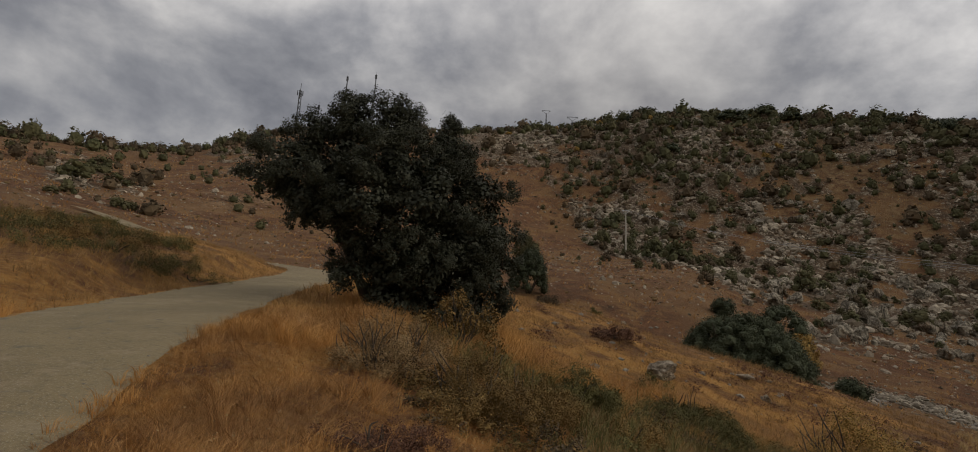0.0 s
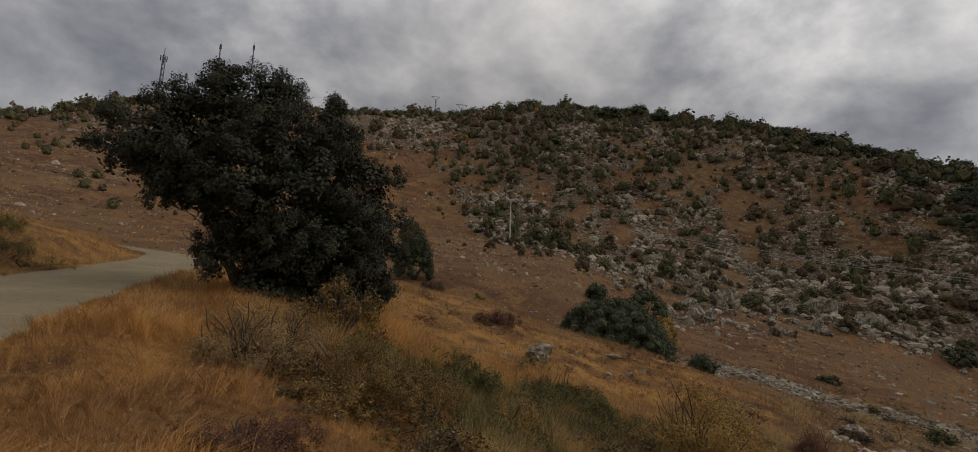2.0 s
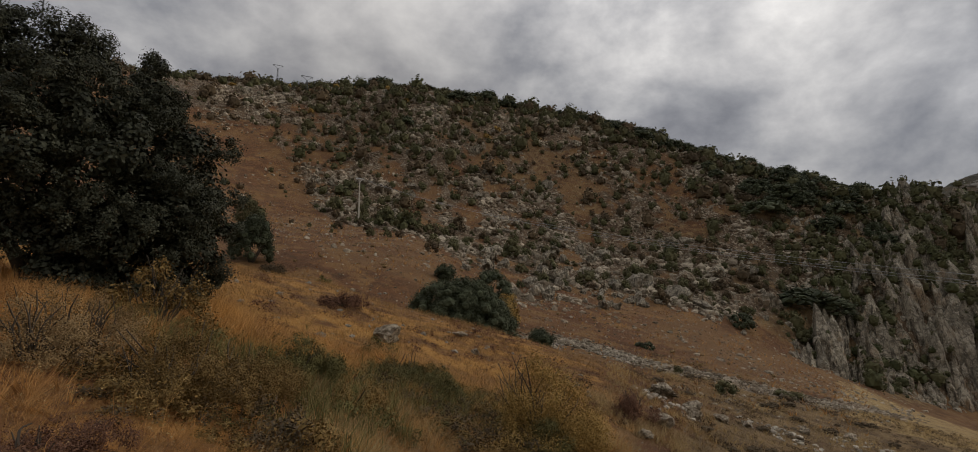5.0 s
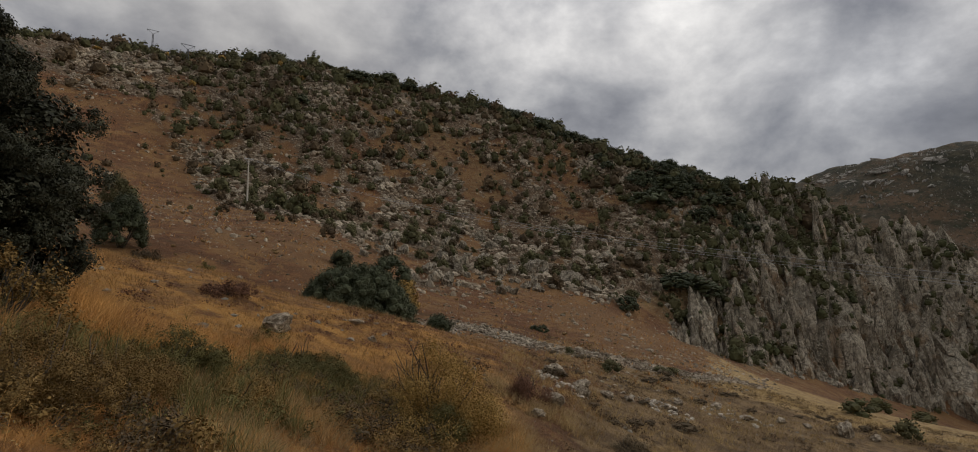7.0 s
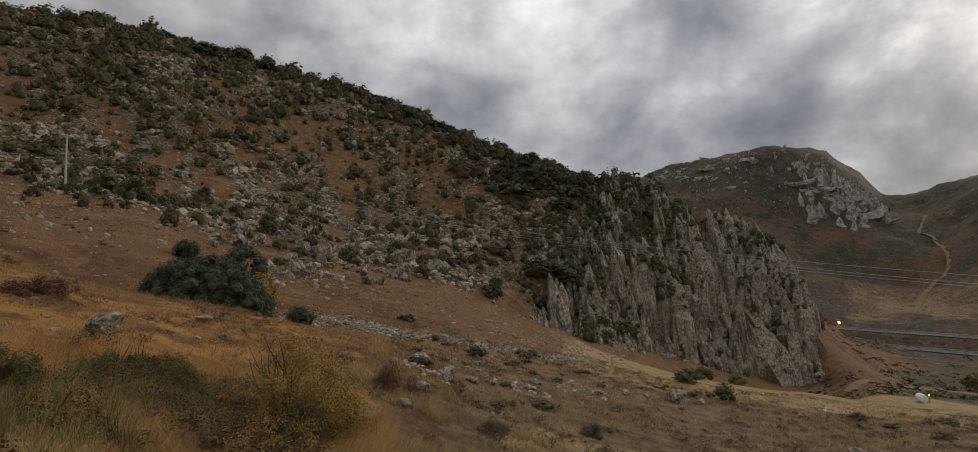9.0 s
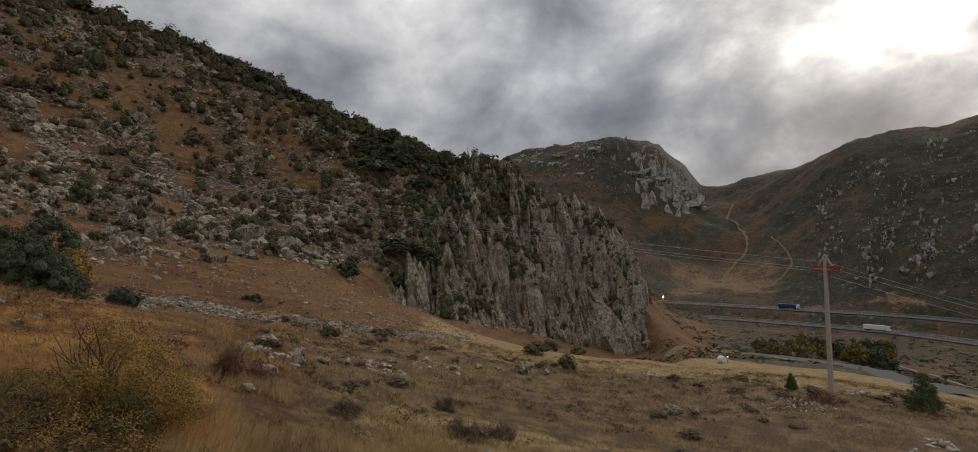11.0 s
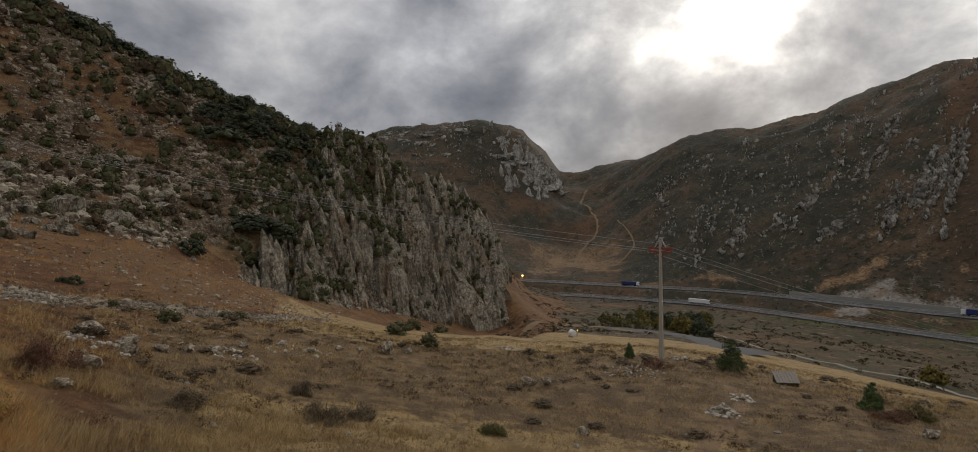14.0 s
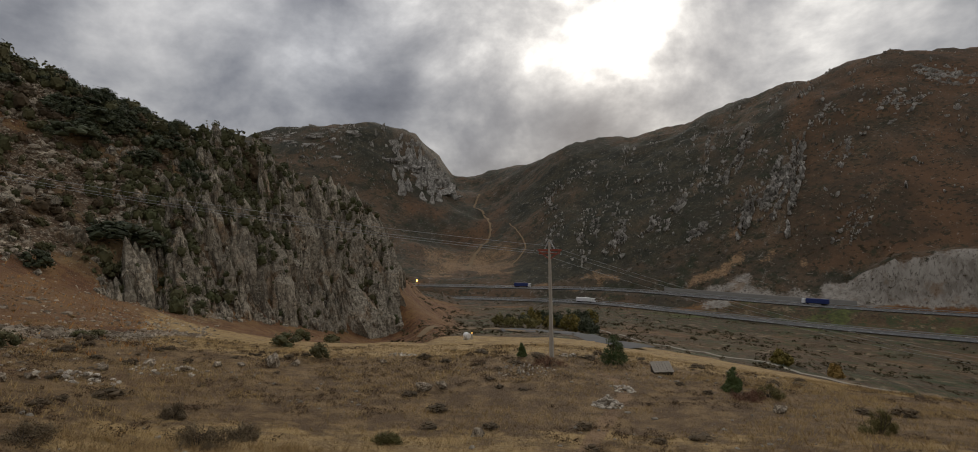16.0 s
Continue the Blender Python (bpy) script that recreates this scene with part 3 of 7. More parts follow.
# ---- the ground, one sheet to the horizon ----
def build_ground():
    bearings = np.concatenate([np.arange(-48, 140, 0.34), np.arange(140, 312, 2.0)])
    rings = np.concatenate([[0.35], np.geomspace(0.8, 120, 180), np.geomspace(121, 320, 140), np.geomspace(323, 1350, 110), np.geomspace(1400, 4600, 14)])
    A, Rr = np.meshgrid(np.radians(bearings), rings)
    x, y = (Rr * np.sin(A)).ravel(), (Rr * np.cos(A)).ravel()
    z = height(x, y)
    nb, nr = len(bearings), len(rings)
    i = np.arange(nr - 1)[:, None] * nb
    j = np.arange(nb)[None, :]
    j2 = (j + 1) % nb
    faces = np.stack([i + j, i + nb + j, i + nb + j2, i + j2], -1).reshape(-1, 4)[:, ::-1]
    x, y, z = np.append(x, 0.0), np.append(y, 0.0), np.append(z, height([0.0], [0.0]))
    mid = len(x) - 1
    k = np.arange(0, nb, 2)
    faces = np.concatenate([faces, np.stack([k, (k + 1) % nb, (k + 2) % nb if nb % 2 == 0 else np.minimum(k + 2, nb) % nb, np.full(len(k), mid)], -1)[:, ::-1]])
    az, r = polar(x, y)
    n1, n2 = fbm(x, y, 18, 4, 31), fbm(x, y, 60, 4, 35)
    attrs = {}
    attrs["rock"] = rocky(x, y)
    near = 1 - step(32, 40, r + 3 * n1)
    near *= 1 - 0.3 * band(14, 20, 60, 70, r + 6 * n1) * band(0, 6, 60, 70, az)
    attrs["straw"] = np.clip(near * (1 - step(30, 60, az) * step(5, 9, r)) * (0.62 + 0.35 * n1)
                             , 0, 1)
    attrs["pale"] = np.clip(band(52, 60, 108, 122, r + 8 * n1) * band(56, 64, 130, 140, az) * 0.85 + band(8, 16, 26, 34, r + 6 * n1) * step(46, 60, az) * (0.62 + 0.6 * n1), 0, 1)
    attrs["heath"] = np.clip(step(40, 56, az) * band(5, 10, 54, 62, r + 6 * n1) * (0.85 + 0.5 * n1) + band(16, 32, 64, 70, az) * band(104, 135, 290, 310, r + 12 * n1) * (0.62 + 0.5 * n2), 0, 1)
    attrs["scrub"] = np.clip(step(84, 92, az) * band(105, 125, 412, 440, r + 10 * n1) * (0.75 + 0.4 * n2), 0, 1)
    attrs["moor"] = step(412, 440, r) * step(56, 62, az)
    attrs["green"] = np.clip((band(92, 97, 112, 124, az) * band(480, 540, 800, 900, r) + 0.8 * band(60, 64, 80, 90, az) * step(800, 950, r)) * (0.7 + 0.6 * n2), 0, 1)
    attrs["russet"] = np.clip(band(119, 123, 150, 160, az) * step(440, 475, r) * (0.75 + 0.6 * n2) + band(82, 84, 93, 97, az) * band(540, 580, 840, 920, r) * (0.42 + 0.8 * n2), 0, 1)
    near_lower = strip(x, y, NEAR_ROAD)[0]
    attrs["lush"] = np.clip(step(98, 102, az) * (az < 140) * band(9, 13, 26, 60, near_lower + 14 * n1) * (r > 300) * step(0.0, 0.45, fbm(x, y, 22, 4, 37)), 0, 1) * 0.62
    attrs["ochre"] = np.clip(band(84, 86, 94, 97, az) * band(560, 600, 690, 760, r + 60 * n1) * (0.5 + 0.25 * n1)
                             + band(94, 97, 122, 126, az) * band(476, 490, 525, 570, r + 30 * n1) * step(-0.1, 0.5, n1) * 0.62
                             + band(-32, -28, -23, -20, az) * band(100, 112, 135, 150, r) * (0.35 + 0.7 * n1), 0, 1)
    attrs["gravel"] = band(123, 124.5, 150, 160, az) * band(9, 11, 27, 34, strip(x, y, FAR_ROAD)[0] + 7 * n1) * step(408, 412, r)
    attrs["gravel"] = np.maximum(attrs["gravel"], 0.8 * band(112, 115, 124, 126, az) * band(9, 11, 16, 40, strip(x, y, FAR_ROAD)[0] + 22 * n1) * (r > 415))
    attrs["gravel"] = np.maximum(attrs["gravel"], 0.75 * (1 - step(1.2, 3.6, strip(x, y, TRACK)[0] + 1.6 * n1)))
    attrs["ochre"] = np.maximum(attrs["ochre"], 0.75 * (1 - step(0.25, 0.8, strip(x, y, spline([at(102, 22), at(103.4, 28.2), at(105, 33.6), at(106.2, 41), at(103, 47)]))[0])))
    ob = mesh_object("ground", np.stack([x, y, z], 1), faces, GROUND, True, attrs)
    return tagged(ob, "dry autumn hillside of straw grass, red earth and pale limestone", "ground", kind="structure")


ground = build_ground()


def ribbon(name, line, zs, half, mat, lift, rag=0.0):
    d = np.gradient(line, axis=0)
    nrm = np.stack([-d[:, 1], d[:, 0]], 1) / np.hypot(d[:, 0], d[:, 1])[:, None]
    cols = np.linspace(-1, 1, 7)
    wob = 1 + rag * fbm(line[:, 0], line[:, 1], 1.3, 3, 88)[:, None]
    v = np.concatenate([np.column_stack([line + nrm * half * wob * c, zs + lift - 0.05 * half / 1.65 * c * c]) for c in cols])
    n = len(line)
    i = np.arange(n - 1)
    f = np.concatenate([np.stack([i + k * n, i + 1 + k * n, i + 1 + (k + 1) * n, i + (k + 1) * n], 1) for k in range(6)])
    return mesh_object(name, v, f[:, ::-1], mat, True)


fineline = spline(LANE, 6)
lane = ribbon("road_lane", fineline, line_z(LANE, LANE_Z, strip(fineline[:, 0], fineline[:, 1], LANE)[1]), LANE_HALF, ASPHALT, 0.06, 0.12)
tagged(lane, "narrow worn pale asphalt lane bending up the slope", "road", kind="structure")
MOTORWAY = plain_material("motorway_asphalt", (0.085, 0.083, 0.080), (0.135, 0.132, 0.127), 0.3, 0.95)
tagged(ribbon("motorway_upper", FAR_ROAD, FAR_Z, 6.5, MOTORWAY, 0.3), "grey upper motorway carriageway in the valley", "road", kind="structure")
tagged(ribbon("motorway_lower", NEAR_ROAD, NEAR_Z, 6.5, MOTORWAY, 0.3), "grey lower motorway carriageway in the valley", "road", kind="structure")

# ---- shapes that grow ----


def unit(v):
    return v / (np.linalg.norm(v, axis=1)[:, None] + 1e-9)


def leaf_quads(centres, outward, length, width, rng, spread=1.0):
    """Small pointed leaves: one rhombus each."""
    n = len(centres)
    nrm = unit(outward + spread * rng.normal(size=(n, 3)))
    a = unit(np.cross(nrm, rng.normal(size=(n, 3))))
    b = np.cross(nrm, a)
    L = (length * rng.uniform(0.6, 1.3, n))[:, None]
    W = (width * rng.uniform(0.6, 1.3, n))[:, None]
    v = np.stack([centres - a * L, centres + b * W + a * L * 0.15, centres + a * L, centres - b * W + a * L * 0.15], 1)
    return v.reshape(-1, 3), np.arange(4 * n).reshape(-1, 4)


def foliage(lobes, clumps, clump_r, per, length, width, rng, fill=0.15, floor=None):
    """Leaves in clumps over the outside of a crown made of lobes (x y z rx ry rz)."""
    lobes = np.array(lobes, float)
    c, r = lobes[:, :3], lobes[:, 3:]
    area = (r[:, 0] * r[:, 1] + r[:, 1] * r[:, 2] + r[:, 0] * r[:, 2])
    pick = rng.choice(len(lobes), clumps * 3, p=area / area.sum())
    d = unit(rng.normal(size=(clumps * 3, 3)))
    shell = np.where(rng.random(clumps * 3) < fill, rng.uniform(0.3, 0.8, clumps * 3), rng.uniform(0.82, 1.06, clumps * 3))
    p = c[pick] + d * r[pick] * shell[:, None]
    inside = np.zeros(len(p))
    for k in range(len(lobes)):
        q = np.linalg.norm((p - c[k]) / r[k], axis=1)
        inside += (q < 0.72) & (pick != k)
    keep = (inside == 0) | (rng.random(len(p)) < 0.12)
    if floor is not None:
        keep &= p[:, 2] > floor
    p, d = p[keep][:clumps], d[keep][:clumps]
    size = clump_r * rng.uniform(0.6, 1.35, len(p))
    off = unit(rng.normal(size=(len(p), per, 3)).reshape(-1, 3)).reshape(len(p), per, 3)
    off *= (rng.random((len(p), per, 1)) ** 0.4) * size[:, None, None]
    cen = (p[:, None, :] + off).reshape(-1, 3)
    outw = (d[:, None, :] * 0.7 + off / size[:, None, None] * 0.8 + np.array([0, 0, 0.4])).reshape(-1, 3)
    v, f = leaf_quads(cen, outw, length, width, rng, 0.55)
    tone = np.repeat(np.repeat(rng.random(len(p)), per), 4)
    return v, f, tone


def thicket(w, h, n, rng):
    """Lobes of an unkempt bush: uneven, with gaps and outliers."""
    out = []
    for k in range(n * 2):
        a, s = rng.uniform(0, 2 * math.pi), w * 0.52 * math.sqrt(rng.random())
        q = w * rng.uniform(0.07, 0.17)
        top = h * (1 - 0.75 * (s / w * 1.9) ** 2) * rng.uniform(0.35, 1.0)
        out.append((s * math.cos(a), s * math.sin(a), max(top - q, 0.08), q, q, q * rng.uniform(0.7, 1.4)))
    return out


def dome(w, h, n, rng, lump=0.42):
    """Lobes heaped into a rounded bush w wide and h high."""
    out = [(0, 0, h * 0.42, w * 0.36, w * 0.36, h * 0.42)]
    for k in range(n):
        a, s = rng.uniform(0, 2 * math.pi), rng.uniform(0.15, 0.36) * w
        z = h * rng.uniform(0.25, 0.72) * (1 - 0.9 * (s / w) ** 1.2)
        q = w * lump * 0.5 * rng.uniform(0.6, 1.15)
        out.append((s * math.cos(a), s * math.sin(a), z, q, q, min(q, h * 0.36)))
    return out


def billow(knobs, per, leaf, g):
    """Heaped leafy balls (x y z radius): a lumpy heart in each and leaves standing out all over."""
    V, F, T, base = [], [], [], 0
    for x, y, z, q in knobs:
        c, o = np.array([x, y, z]), g.uniform(0, 40, 3)
        b = np.array([p * (1 + 0.4 * noise.noise(Vector(p * 2 + o))) for p in ICO[1][0]]) * q * 0.74 * g.uniform(0.8, 1.1, 3) + c
        d = unit(g.normal(size=(per, 3)) + np.array([0, 0, 0.4]))
        lv, lf = leaf_quads(c + d * q * g.uniform(0.68, 1.3, (per, 1)), d + np.array([0, 0, 0.35]), leaf, leaf * 0.7, g, 0.75)
        lf = np.concatenate([lf[:, [0, 1, 2]], lf[:, [0, 2, 3]]])
        V += [b, lv]
        F += [ICO[1][1] + base, lf + base + len(b)]
        T.append(np.full(len(b) + len(lv), g.random()))
        base += len(b) + len(lv)
    return np.concatenate(V), np.concatenate(F), np.concatenate(T)


def crown_heap(w, h, n, q, g):
    """Ball places heaped into a rounded crown w wide and h high."""
    out = []
    for k in range(n):
        a, u = k * 2.39996 + g.normal() * 0.4, (k + 0.5) / n
        s = math.sqrt(1 - u**2.4) * (w * 0.5 - q * 0.8)
        out.append((s * math.cos(a), s * math.sin(a), q * 0.6 + (h - q * 1.5) * u + g.normal() * q * 0.15, q * g.uniform(0.75, 1.25)))
    return out


def tubes(lines, sides=6):
    """Tapered round limbs: each a list of (x, y, z, radius)."""
    V, F, base = [], [], 0
    for line in lines:
        p = np.array(line, float)
        t = unit(np.gradient(p[:, :3], axis=0))
        s = unit(np.cross(t, np.array([0.31, 0.87, 0.11])))
        u = np.cross(t, s)
        a = np.arange(sides) * 2 * math.pi / sides
        ring = p[:, None, :3] + p[:, None, 3:] * (np.cos(a)[None, :, None] * s[:, None] + np.sin(a)[None, :, None] * u[:, None])
        V.append(ring.reshape(-1, 3))
        n = len(p)
        i, j = np.meshgrid(np.arange(n - 1), np.arange(sides), indexing="ij")
        F.append(np.stack([i * sides + j, i * sides + (j + 1) % sides, (i + 1) * sides + (j + 1) % sides, (i + 1) * sides + j], -1).reshape(-1, 4) + base)
        base += n * sides
    return np.concatenate(V), np.concatenate(F)


def limb(a, b, r0, r1, rng, bend=0.12, n=7):
    a, b = np.array(a, float), np.array(b, float)
    t = np.linspace(0, 1, n)[:, None]
    p = a + (b - a) * t + np.sin(t * math.pi) * rng.normal(size=3) * bend * np.linalg.norm(b - a)
    p[1:-1] += rng.normal(size=(n - 2, 3)) * 0.02 * np.linalg.norm(b - a)
    return np.column_stack([p, r0 + (r1 - r0) * t[:, 0]])


def ico(sub):
    bm = bmesh.new()
    bmesh.ops.create_icosphere(bm, subdivisions=sub, radius=1)
    v = np.array([w.co[:] for w in bm.verts])
    f = np.array([[w.index for w in g.verts] for g in bm.faces])
    bm.free()
    return v, f


ICO = {k: ico(k) for k in (1, 2, 3, 4)}


def rock_shape(rng, sub, sx, sy, sz, cuts=9, grain=0.12, flute=0.0, box=1.0):
    """A broken limestone block: a ball cut by planes, roughened, flat-bottomed below ground."""
    v, f = ICO[sub]
    v = np.sign(v) * np.abs(v) ** box
    for k in range(cuts):
        n = unit(rng.normal(size=(1, 3)))[0]
        over = v @ n - rng.uniform(0.45, 0.8)
        v -= np.outer(np.maximum(over, 0), n) * 0.92
    o = rng.uniform(0, 50, 3)
    for k in range(len(v)):
        q = Vector(v[k] * 2.1 + o)
        v[k] *= 1 + grain * noise.noise(q) + grain * 0.6 * noise.noise(q * 2.7)
        if flute:
            v[k, :2] *= 1 + flute * (noise.noise(Vector((v[k, 0] * 3.4 + o[0], v[k, 1] * 3.4, v[k, 2] * 0.55 + o[2]))) + 0.6 * noise.noise(Vector((v[k, 0] * 8 + o[0], v[k, 1] * 8, v[k, 2] * 1.6 + o[2]))))
            v[k, 2] += 0.16 * noise.noise(Vector((v[k, 0] * 4 + o[1], v[k, 1] * 4, o[0])))
    return v * np.array([sx, sy, sz]), f


def scatter(shapes, places, tones=None):
    """Many small shapes as one mesh. places: rows of x y z turn scale (and a height factor)."""
    V, F, T, base = [], [], [], 0
    for k, row in enumerate(places):
        v, f = shapes[k % len(shapes)][:2]
        x, y, z, a, s = row[:5]
        c, n = math.cos(a), math.sin(a)
        w = v * s
        if len(row) > 5:
            w = w * np.array([1, 1, row[5]])
        V.append(np.stack([w[:, 0] * c - w[:, 1] * n + x, w[:, 0] * n + w[:, 1] * c + y, w[:, 2] + z], 1))
        F.append(f + base)
        T.append(np.full(len(v), tones[k] if tones is not None else 0.0))
        base += len(v)
    return np.concatenate(V), np.concatenate(F), np.concatenate(T)


def thing(name, x, y, label, category, group="", turn=0.0, z=None):
    """An Empty at the foot of a thing."""
    ob = new(name)
    ob.location = (x, y, ground_z(x, y) if z is None else z)
    ob.rotation_euler = (0, 0, turn)
    return tagged(ob, label, category, group)


def child(name, v, f, mat, parent, smooth=False, tone=None, label=""):
    ob = mesh_object(name, v, f, mat, smooth, {"tone": tone} if tone is not None else None)
    ob.parent = parent
    if label:
        tagged(ob, label)
    return ob


# foliage colours
DRY_LEAF = leaf_material("dry_shrub_leaf", (0.072, 0.051, 0.030), (0.185, 0.133, 0.078), 0.9, (0.060, 0.047, 0.030))
BRAMBLE_LEAF = leaf_material("bramble_leaf", (0.070, 0.049, 0.019), (0.300, 0.182, 0.058), 0.75)
GREEN_LEAF = leaf_material("green_bramble_leaf", (0.047, 0.049, 0.017), (0.185, 0.155, 0.053), 0.75)
BROOM_LEAF = leaf_material("grey_broom", (0.155, 0.100, 0.048), (0.400, 0.270, 0.130), 0.9)
YELLOW_LEAF = leaf_material("yellow_autumn_leaf", (0.140, 0.088, 0.028), (0.400, 0.255, 0.075), 0.75)
PURPLE_LEAF = leaf_material("withered_heath", (0.085, 0.042, 0.028), (0.200, 0.105, 0.065), 0.9)
BIG_OAK_LEAF = leaf_material("bush_oak_leaf", (0.017, 0.022, 0.010), (0.100, 0.112, 0.062), 0.65)
AUTUMN_TREE = leaf_material("autumn_tree_leaf", (0.090, 0.076, 0.020), (0.230, 0.175, 0.045), 0.8)

# ---- the holm oak beside the lane ----
def holm_oak():
    rng = np.random.default_rng(21)
    x, y = at(-10.8, 17.2)
    ob = thing("holm_oak", x, y, "dense dark grey-green holm oak tree on the verge beside the lane", "tree", turn=radians(10.6))
    lobes = [(0.45, 0, 3.35, 2.75, 2.5, 2.5), (-0.6, 0.2, 5.75, 1.45, 1.5, 1.35), (-1.5, 0, 6.75, 0.42, 0.42, 0.62), (0.15, 0, 6.75, 0.7, 0.7, 0.5),
             (-3.1, 0.2, 4.75, 1.25, 1.3, 1.15), (-3.9, 0, 4.15, 0.75, 0.8, 0.6), (-2.1, -0.4, 3.45, 1.25, 1.3, 1.05), (1.95, 0, 5.35, 0.75, 0.8, 0.85), (1.75, 0, 6.15, 0.3, 0.3, 0.45),
             (-2.5, 0.3, 5.75, 0.85, 0.9, 0.6), (1.2, 0.2, 4.9, 1.2, 1.2, 1.1),
             (3.0, 0.1, 3.6, 1.15, 1.3, 1.5), (2.9, 0.2, 1.35, 1.1, 1.2, 1.25), (0.9, -0.3, 1.5, 1.9, 1.7, 1.25), (-0.7, -0.6, 2.2, 1.2, 1.1, 1.1), (3.5, 0, 2.4, 0.8, 0.9, 0.9),
             (0.4, 0.2, 0.7, 1.0, 1.0, 0.8), (2.5, 0.2, 0.25, 0.75, 0.7, 0.7), (-0.2, -0.9, 4.6, 1.2, 0.9, 0.9), (1.4, -1.4, 3.6, 1.2, 0.9, 0.9), (-0.8, -1.4, 3.4, 1.0, 0.8, 0.8), (-0.5, -0.2, 1.2, 1.1, 1.1, 1.0), (1.7, -0.3, 0.95, 1.5, 1.3, 1.15), (0.2, -0.5, 0.2, 1.0, 0.9, 0.7), (3.3, -0.2, 0.9, 0.9, 0.9, 0.9), (2.7, -0.3, 0.2, 0.9, 0.9, 0.8), (1.5, -0.4, 0.1, 1.1, 0.9, 0.7), (2.3, -0.9, 2.2, 1.2, 0.9, 1.2), (2.6, 0.2, 4.6, 0.8, 0.8, 0.8), (-1.7, 0.1, 4.9, 1.2, 1.2, 1.0), (-2.6, -0.2, 4.0, 1.1, 1.1, 0.9), (-1.5, 0.0, 5.9, 0.8, 0.8, 0.6)]
    small = []
    for lx, ly, lz, rx, ry, rz in lobes:
        for k in range(max(5, int(5.5 * rx * rz))):
            d = unit(rng.normal(size=(1, 3)))[0]
            q = rng.uniform(0.26, 0.55) * min(1.0, 0.5 + 0.4 * rx)
            small.append((lx + d[0] * rx * 0.86, ly + d[1] * ry * 0.86, lz + d[2] * rz * 0.86, q, q, q * 0.85))
    small = [(a0, b0, max(c0, -0.35), p0, q0, r0) for a0, b0, c0, p0, q0, r0 in small]
    v, f, tone = foliage(small, 2300, 0.20, 92, 0.034, 0.021, rng, 0.2)
    inner = [(p[0] * 0.95, p[1] * 0.95, p[2] * 0.95, p[3] * 0.74, p[4] * 0.74, p[5] * 0.74) for p in lobes]
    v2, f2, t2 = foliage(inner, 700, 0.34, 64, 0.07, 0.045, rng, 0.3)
    child("crown", v, f, OAK_LEAF, ob, tone=tone)
    # tone 0 darkens the inner leaves: shade between the clumps put into their colour
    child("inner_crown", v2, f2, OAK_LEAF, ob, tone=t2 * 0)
    lines = [[(0, 0, -0.3, 0.27), (-0.05, 0, 0.5, 0.22), (0.0, 0.05, 1.2, 0.19), (0.1, 0, 2.2, 0.16), (0.2, 0, 3.6, 0.10), (0, 0, 5.2, 0.05), (-0.3, 0.1, 6.5, 0.02)],
             [(-0.25, 0.1, -0.3, 0.2), (-0.5, 0.05, 0.5, 0.16), (-0.85, 0, 1.3, 0.14), (-1.4, 0, 2.3, 0.10), (-2.2, 0.1, 3.5, 0.07), (-3.3, 0.2, 4.6, 0.02)],
             [(0.3, 0.1, -0.3, 0.2), (0.6, 0, 0.6, 0.15), (1.2, 0, 1.5, 0.12), (2.0, 0.1, 2.6, 0.08), (2.8, 0.1, 3.9, 0.02)]]
    trunk_v, trunk_f = tubes(lines[:1], 10)
    child("trunk", trunk_v, trunk_f, BARK, ob, True)
    for k, line in enumerate(lines[1:]):
        child("limb", *tubes([line], 8), BARK, ob, True)
    for k, lobe in enumerate(lobes):
        src = lines[k % 3][3][:3]
        child("branch", *tubes([limb(src, lobe[:3], 0.055, 0.012, rng)], 6), BARK, ob, True)
    for k in range(14):
        a = (rng.uniform(-1.3, 0.3), rng.uniform(-0.8, -0.1), rng.uniform(1.0, 2.0))
        b = (a[0] - rng.uniform(0.3, 1.4), a[1] - rng.uniform(0.0, 0.6), a[2] + rng.uniform(0.2, 1.2))
        child("twig", *tubes([limb(a, b, 0.022, 0.006, rng)], 5), BARK, ob, True)
    return ob


holm_oak()


